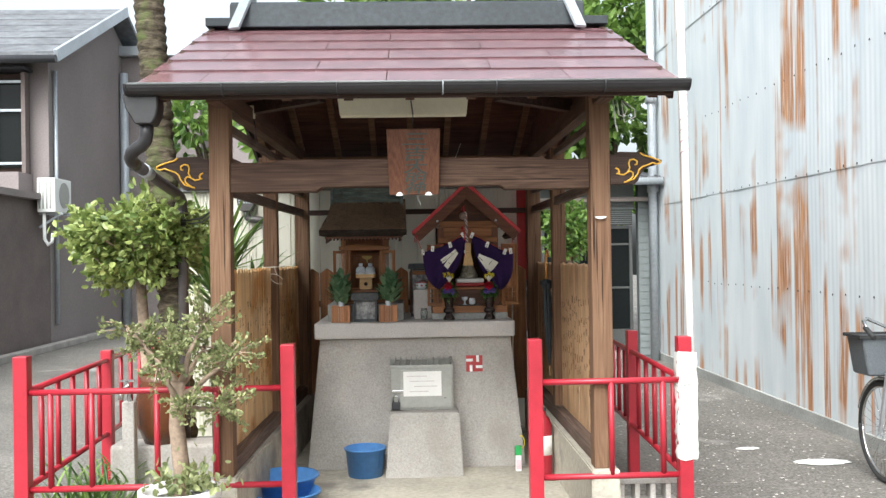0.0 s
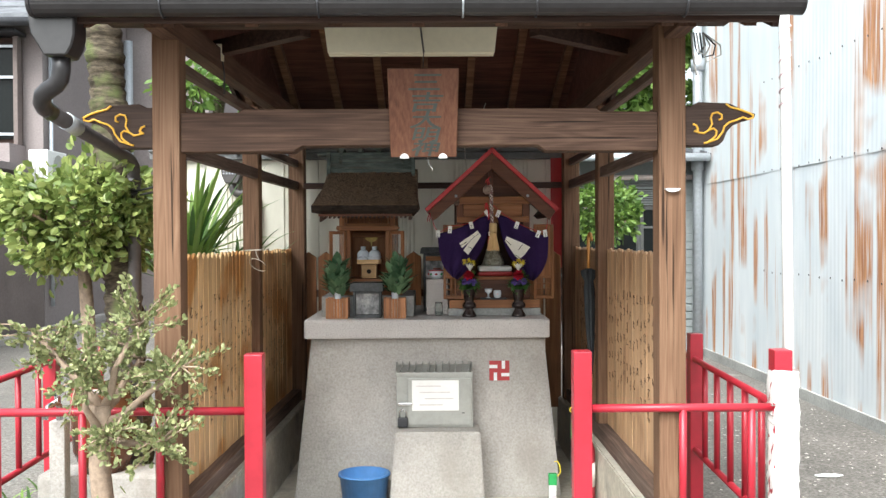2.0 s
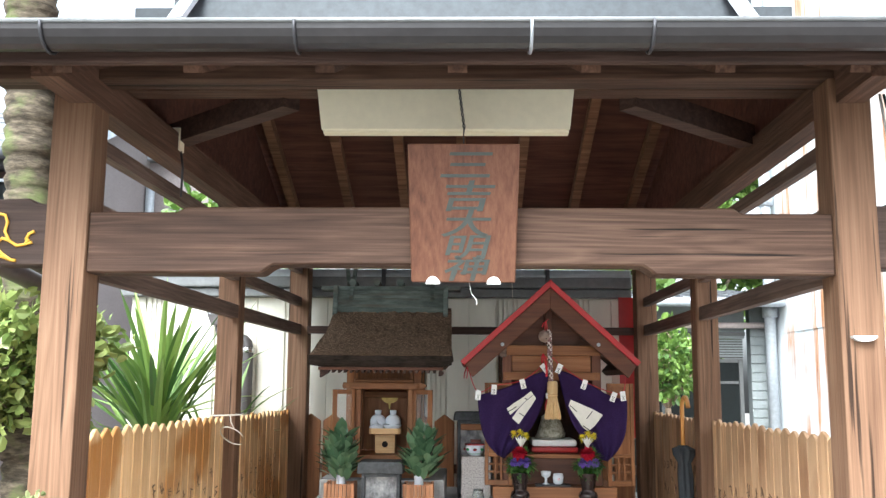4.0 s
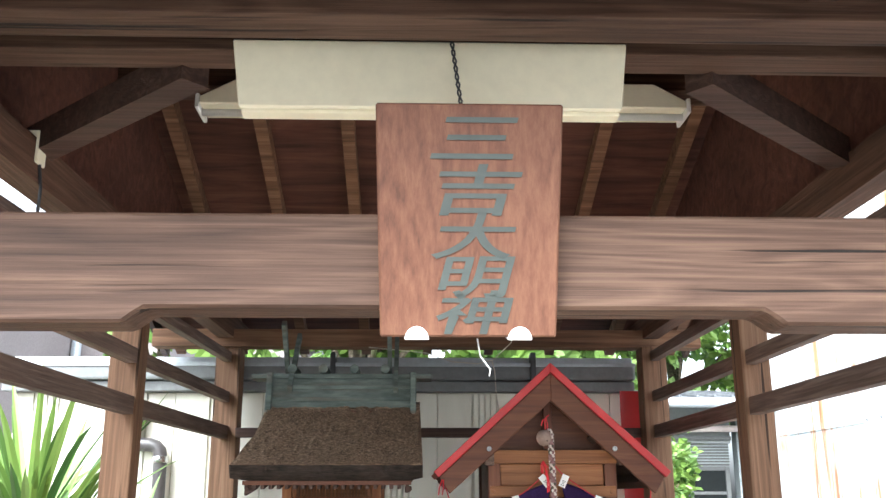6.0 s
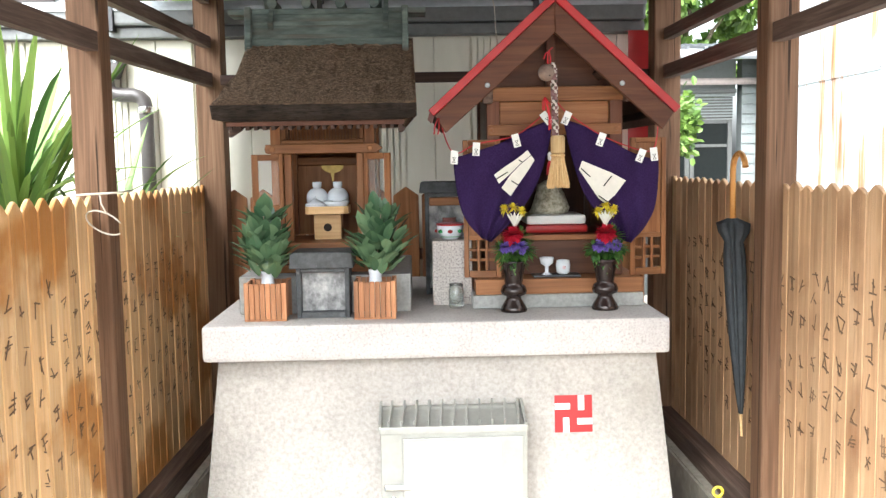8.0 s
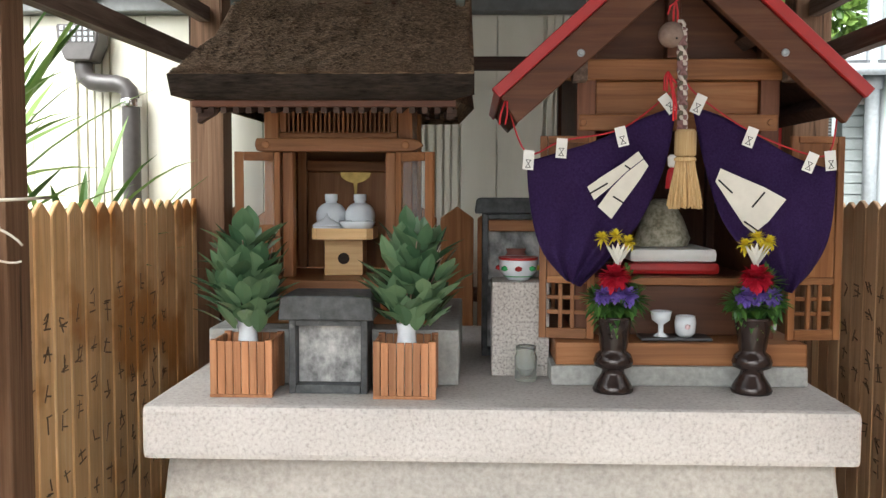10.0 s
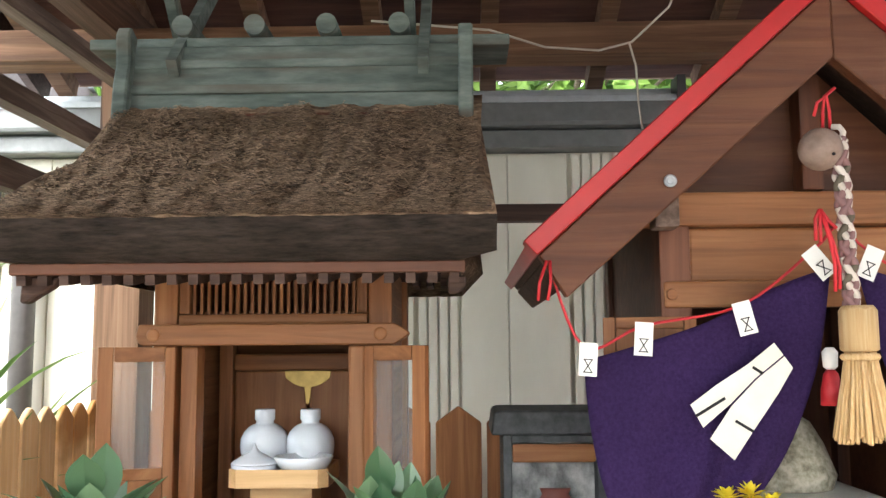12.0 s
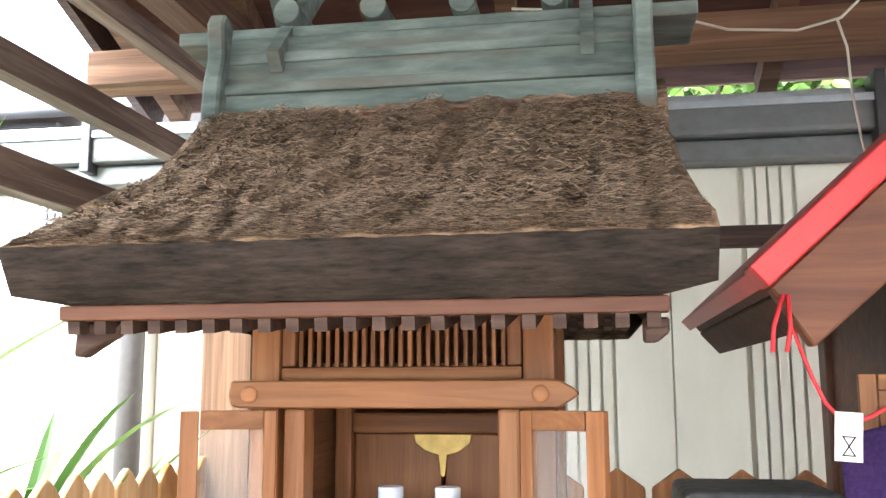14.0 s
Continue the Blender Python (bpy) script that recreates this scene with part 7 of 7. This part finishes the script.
# ---- flower vases, cups ----
BRONZE = plain("black_bronze_glaze", (0.03, 0.02, 0.018), 0.2, 0.3, 0.3, 25)
YEL, WHI, REDF, PURF = leafmat("yellow_petal", (0.72, 0.56, 0.02), (0.88, 0.78, 0.08), 0.6), leafmat("white_petal", (0.72, 0.72, 0.66), (0.85, 0.85, 0.8), 0.6), leafmat("red_petal", (0.4, 0.005, 0.02), (0.65, 0.02, 0.06), 0.6), leafmat("violet_petal", (0.14, 0.08, 0.4), (0.3, 0.2, 0.6), 0.6)
GRN = leafmat("fern_green", (0.03, 0.1, 0.02), (0.12, 0.25, 0.05), 0.5)


def flower_vase(x, y, seed):
    v = thing("flower_vase", (x, y, 1.0555), "dark bronze altar vase with a waisted foot", "vase", "pair of altar vases")
    part("vase", lathe(bmesh.new(), [(0.041, 0), (0.043, 0.006), (0.038, 0.018), (0.025, 0.038), (0.023, 0.048), (0.039, 0.055), (0.042, 0.066), (0.037, 0.08), (0.027, 0.088), (0.029, 0.094), (0.034, 0.13), (0.039, 0.155), (0.044, 0.16), (0.039, 0.162), (0.03, 0.15)], (x, y, 1.0555), 26), BRONZE, v)
    r = random.Random(seed)
    f = thing("flower_bunch", (x, y, 1.21), "altar flowers, yellow, white, red and violet with green leaves", "flowers", "altar flowers")

    def burst(name, c, n, ln, wd, m_, up=0.3, rad=0.0, squash=1.0):
        vs, fs = [], []
        for k in range(n):
            d = Vector((r.gauss(0, 1), r.gauss(0, 1) - 0.3, r.gauss(0, 1) * squash + up)).normalized()
            blade(vs, fs, Vector(c) + d * rad, d, ln * r.uniform(0.7, 1.1), wd, 0.15, 0.3, 4, True)
        leaf_object(name, vs, fs, m_, f)

    z = 1.0555
    part("stem", tube(bmesh.new(), [(x, y, z + 0.13), (x, y - 0.004, z + 0.3)], 0.003, 5), TWIG, f)
    burst("foliage", (x, y, z + 0.18), 150, 0.062, 0.009, GRN, 0.35)
    burst("foliage", (x + 0.02, y, z + 0.23), 60, 0.055, 0.006, GRN, 0.5)
    for dx in (-0.034, 0.036):
        burst("foliage", (x + dx, y - 0.008, z + 0.195), 80, 0.045, 0.007, GRN, 0.2)
    for dx in (-0.026, 0.0, 0.026):
        burst("violet_flower", (x + dx, y - 0.03, z + 0.208 + 0.006 * (dx == 0)), 90, 0.019, 0.006, PURF, 0.2, 0.006)
    burst("red_flower", (x - 0.004, y - 0.028, z + 0.246), 190, 0.031, 0.008, REDF, 0.3, 0.006, 0.75)
    side = 0.008 if seed == 51 else -0.006
    vs, fs = [], []
    for k in range(9):
        a = -1.9 + 0.45 * k
        blade(vs, fs, Vector((x + side * 0.5, y - 0.02, z + 0.265)), Vector((0.6 * math.sin(a), -0.25 - 0.1 * (k % 2), 1.0)), 0.055, 0.009, 0.0, 0.5, 4)
    leaf_object("white_flower", vs, fs, WHI, f)
    for dx, dz in ((-0.028, 0.325), (0.0, 0.328), (0.026, 0.318)) if seed == 51 else ((-0.024, 0.312), (0.0, 0.328), (0.026, 0.318), (0.014, 0.306)):
        burst("yellow_flower", (x + dx, y - 0.012, z + dz), 52, 0.02, 0.0032, YEL, 0.6, 0.001)


flower_vase(0.262, 6.495, 51)
flower_vase(0.554, 6.498, 52)
solid("tray", boxed(0.335, 0.49, 6.57, 6.64, 1.1508, 1.158, bevel=0.003), DARKMETAL, (0.41, 6.6, 1.15), "small black tray on the shrine's step", "tray")
gob = thing("goblet", (0.39, 6.6, 1.158), "white footed sake goblet with a painted rim", "goblet")
part("goblet", lathe(bmesh.new(), [(0.018, 0), (0.006, 0.008), (0.006, 0.026), (0.02, 0.036), (0.024, 0.056), (0.021, 0.056), (0.014, 0.038)], (0.382, 6.6, 1.158), 18), PORC, gob)
tc_ = thing("tea_cup", (0.44, 6.6, 1.158), "white cup with small painted flowers", "cup")
part("cup", lathe(bmesh.new(), [(0.014, 0), (0.022, 0.008), (0.024, 0.03), (0.021, 0.046), (0.019, 0.046), (0.019, 0.012)], (0.436, 6.6, 1.158), 18), PORC, tc_)
part("motif", ball(bmesh.new(), (0.436, 6.577, 1.182), 0.007, 1, (1, 0.4, 1)), FADED, tc_)

# ---- umbrella on the fence, rope ties, red cloth ----
um = thing("umbrella", (0.985, 6.5, 0.66), "closed dark grey umbrella with a wooden crook hung on the fence", "umbrella")
a, b = Vector((0.975, 6.44, 0.72)), Vector((0.975, 6.535, 1.335))
UMB = plain("dark_umbrella_cloth", (0.03, 0.035, 0.04), 0.7, 0, 0.25, 40, 0.3)
bm = bmesh.new()
rings = []
for i, (t, r) in enumerate(((0, 0.008), (0.1, 0.016), (0.35, 0.03), (0.6, 0.038), (0.8, 0.04), (0.88, 0.034), (0.93, 0.055), (0.975, 0.06), (1.0, 0.02))):
    c = a.lerp(b, t)
    rings.append([bm.verts.new(c + Vector((math.cos(q) * r * 0.7 * (1 + 0.22 * math.sin(8 * q)), math.sin(q) * r * (1 + 0.22 * math.sin(8 * q)), 0))) for q in (2 * math.pi * k / 32 for k in range(32))])
for p, q in zip(rings, rings[1:]):
    for k in range(32):
        bm.faces.new((p[k], p[(k + 1) % 32], q[(k + 1) % 32], q[k])).smooth = True
bm.faces.new(rings[0][::-1])
bm.faces.new(rings[-1])
part("canopy", bm, UMB, um)
part("ferrule", tube(bmesh.new(), [a, a - Vector((0, 0.012, 0.07))], 0.005, 8), PALE, um)
HAND = wood("varnished_handle", (0.45, 0.19, 0.05), (0.6, 0.28, 0.08), (0.68, 0.36, 0.13), "z", 0.25)
part("handle", tube(bmesh.new(), [b, b + Vector((0, 0.005, 0.08)), b + Vector((0, 0.005, 0.14))] + [b + Vector((0.0, -0.053 + 0.058 * math.cos(q), 0.15 + 0.058 * math.sin(q))) for q in (math.pi * k / 12 for k in range(1, 12))], 0.0095, 9), HAND, um)
tie = thing("rope_tie", (-0.97, 6.34, 1.45), "pale twine tied round the post at the fence top", "twine")
TW = plain("pale_twine", (0.55, 0.5, 0.42), 0.9)
part("loop", tube(bmesh.new(), [(-1.03, 6.27, 1.455), (-0.9, 6.278, 1.46), (-0.898, 6.4, 1.462)], 0.0035, 6), TW, tie)
part("loop", tube(bmesh.new(), [(-0.935 + 0.045 * math.cos(q), 6.262 + 0.02 * math.cos(q), 1.375 + 0.03 * math.sin(q) - 0.02 * math.cos(q)) for q in (0.5 + 5.2 * k / 18 for k in range(19))], 0.0026, 6), TW, tie)
part("loose_end", tube(bmesh.new(), [(-0.95, 6.276, 1.455), (-0.945, 6.27, 1.43), (-0.93, 6.262, 1.405)], 0.0024, 6), TW, tie)
ban = thing("red_banner", (0.98, 7.72, 1.2), "narrow red cloth banner on a pole behind the post", "banner")
part("cloth", boxed(0.90, 1.07, 7.70, 7.705, 1.3, 2.09, bevel=0), BRIGHTRED, ban)
part("pole", tube(bmesh.new(), [(1.095, 7.74, 0), (1.095, 7.74, 2.15)], 0.012, 8), BRIGHTRED, ban)

# ---- yard things at the left fence ----
tap = thing("water_tap", (-1.63, 5.2, 0), "metal garden tap on a square concrete post", "tap")
part("post", boxed(-1.665, -1.595, 5.165, 5.235, 0, 0.715, bevel=0.008), CONC, tap)
part("spout", tube(bmesh.new(), [(-1.63, 5.2, 0.7), (-1.63, 5.2, 0.78), (-1.63, 5.15, 0.80), (-1.64, 5.10, 0.79), (-1.645, 5.08, 0.74)], 0.014, 8), CHROME, tap)
part("handle", bars([((-1.67, 5.17, 0.835), (-1.59, 5.17, 0.835)), ((-1.63, 5.17, 0.8), (-1.63, 5.17, 0.835))], 0.014, 0.014), CHROME, tap)
solid("stone_trough", boxed(-1.78, -1.15, 5.3, 5.52, 0.0, 0.44, bevel=0.02), CONC, (-1.45, 5.4, 0), "rough grey stone trough beside the tap", "trough")
solid("clay_jar", lathe(bmesh.new(), [(0.1, 0), (0.14, 0.1), (0.15, 0.25), (0.12, 0.36), (0.13, 0.4), (0.115, 0.4), (0.1, 0.34)], (-1.5, 5.4, 0.44), 24), plain("brown_glaze", (0.1, 0.035, 0.015), 0.25), (-1.5, 5.4, 0.44), "dark brown glazed jar on the trough", "jar")
gr_ = thing("strap_plant", (-1.85, 5.2, 0), "low plant with long arching green leaves", "plant")
vs, fs = [], []
for k in range(120):
    a = rt.uniform(0, 6.28)
    p = Vector((-1.85 + rt.gauss(0, 0.13), 5.25 + rt.gauss(0, 0.12), 0.0))
    blade(vs, fs, p, Vector((math.cos(a) * 0.7 + 0.15, math.sin(a) * 0.6, 1.5)), rt.uniform(0.45, 0.85), 0.012, 0.5, 0.3, 6)
leaf_object("blade_tuft", vs, fs, BLADE, gr_)

# ---- bicycle by the iron wall ----
bk = thing("bicycle", (3.05, 5.2, 0), "city bicycle with a dark front basket by the iron wall", "bicycle")
TYRE = plain("tyre_rubber", (0.03, 0.03, 0.03), 0.8)
for wy in (5.75, 4.68):
    c = Vector((3.05, wy, 0.33))
    t = part("tyre", tube(bmesh.new(), [c + Vector((0, 0.315 * math.cos(q), 0.315 * math.sin(q))) for q in (2 * math.pi * k / 40 for k in range(41))], 0.018, 8), TYRE, bk)
    part("rim", tube(bmesh.new(), [c + Vector((0, 0.293 * math.cos(q), 0.293 * math.sin(q))) for q in (2 * math.pi * k / 40 for k in range(41))], 0.009, 6), CHROME, t)
    sp = bmesh.new()
    for k in range(28):
        q = 2 * math.pi * k / 28
        tube(sp, [c + Vector((0.02 * (-1) ** k, 0.02 * math.cos(q + 1), 0.02 * math.sin(q + 1))), c + Vector((0, 0.29 * math.cos(q), 0.29 * math.sin(q)))], 0.0012, 4)
    part("spoke_set", sp, CHROME, t)
    part("mudguard", tube(bmesh.new(), [c + Vector((0, 0.345 * math.cos(q), 0.345 * math.sin(q))) for q in (0.3 + 2.6 * k / 16 for k in range(17))], 0.014, 6), CHROME, bk)
FR = plain("silver_frame_paint", (0.45, 0.46, 0.48), 0.3, 0.5)
part("fork", bars([((3.02, 5.75, 0.33), (3.03, 5.66, 0.72)), ((3.08, 5.75, 0.33), (3.07, 5.66, 0.72))], 0.02, 0.02), FR, bk)
part("frame", bars([((3.05, 5.65, 0.72), (3.05, 5.2, 0.3)), ((3.05, 5.64, 0.78), (3.05, 5.05, 0.45)), ((3.05, 5.2, 0.28), (3.05, 5.02, 0.85)), ((3.05, 5.2, 0.3), (3.05, 4.68, 0.33)), ((3.05, 5.04, 0.75), (3.05, 4.68, 0.33))], 0.03, 0.03), FR, bk)
part("stem", tube(bmesh.new(), [(3.05, 5.67, 0.68), (3.05, 5.6, 1.0)], 0.014, 8), CHROME, bk)
part("handlebar", tube(bmesh.new(), [(2.78, 5.42, 1.03), (2.80, 5.5, 1.07), (2.86, 5.58, 1.08), (3.05, 5.6, 1.0), (3.24, 5.58, 1.08), (3.30, 5.5, 1.07), (3.32, 5.42, 1.03)], 0.011, 8), CHROME, bk)
for x in (2.78, 3.32):
    part("grip", tube(bmesh.new(), [(x, 5.44, 1.035), (x, 5.33, 0.98)], 0.016, 8), TYRE, bk)
part("saddle", boxed(2.98, 3.12, 4.92, 5.16, 0.86, 0.91, bevel=0.02), TYRE, bk)
bs = part("basket", prism(bmesh.new(), [(-0.13, 0.7), (0.13, 0.7), (0.17, 0.95), (-0.17, 0.95)], 0.22, Matrix.Translation((3.05, 5.68, 0)), 0.01), plain("grey_basket_mesh", (0.1, 0.11, 0.12), 0.5, 0.2, 0.35, 120, 0.8), bk, "dark grey basket")
part("basket_rim", bars([((2.87, 5.67, 0.955), (3.23, 5.67, 0.955)), ((2.87, 5.91, 0.955), (3.23, 5.91, 0.955)), ((2.87, 5.67, 0.955), (2.87, 5.91, 0.955)), ((3.23, 5.67, 0.955), (3.23, 5.91, 0.955))], 0.02, 0.02), TYRE, bk)
for k, (x, y, sx, sy) in enumerate(((2.9, 6.35, 0.2, 0.09), (2.55, 6.85, 0.09, 0.04))):
    bm = bmesh.new()
    lathe(bm, [(1.0, 0.0), (0.95, 0.004), (0.5, 0.006)], (0, 0, 0), 20)
    for v in bm.verts:
        w = 1 + 0.25 * noise.noise(v.co * 2.5 + Vector((k * 5, 0, 0)))
        v.co = Vector((x + v.co.x * sx * w, y + v.co.y * sy * w, v.co.z + 0.003))
    solid("white_paint_patch", bm, PAPER, (x, y, 0.003), "splash of white paint on the asphalt", "paint mark")
lt = thing("ground_litter", (2.2, 6.0, 0), "scattered pale petals and grit on the asphalt", "litter", kind="stuff")
vs, fs = [], []
for k in range(700):
    x, y = rt.uniform(1.7, 3.4), rt.uniform(4.0, 10)
    s = rt.uniform(0.005, 0.016)
    q = rt.uniform(0, 3)
    n0 = len(vs)
    for e in range(4):
        vs.append(Vector((x + s * math.cos(q + e * 1.57), y + s * math.sin(q + e * 1.57), 0.006 + 0.004 * (e % 2))))
    fs.append((n0, n0 + 1, n0 + 2, n0 + 3))
leaf_object("petals", vs, fs, leafmat("petal_litter", (0.3, 0.27, 0.22), (0.7, 0.66, 0.6), 0.8, 0), lt)
cab = thing("roof_cable", (0.2, 7.1, 2.1), "thin pale cable sagging under the roof boards", "cable")
part("span", tube(bmesh.new(), [(-0.25, 7.1, 2.2), (-0.019, 7.1, 2.178), (0.088, 7.1, 2.142), (0.192, 7.1, 2.134), (0.256, 7.1, 2.15), (0.33, 7.1, 2.22), (0.4, 7.1, 2.4)], 0.0022, 6), TW, cab)
part("drop", tube(bmesh.new(), [(0.25, 7.1, 2.15), (0.262, 7.1, 2.103), (0.265, 7.1, 2.029), (0.273, 7.1, 1.96), (0.29, 7.1, 1.85)], 0.002, 6), TW, cab)
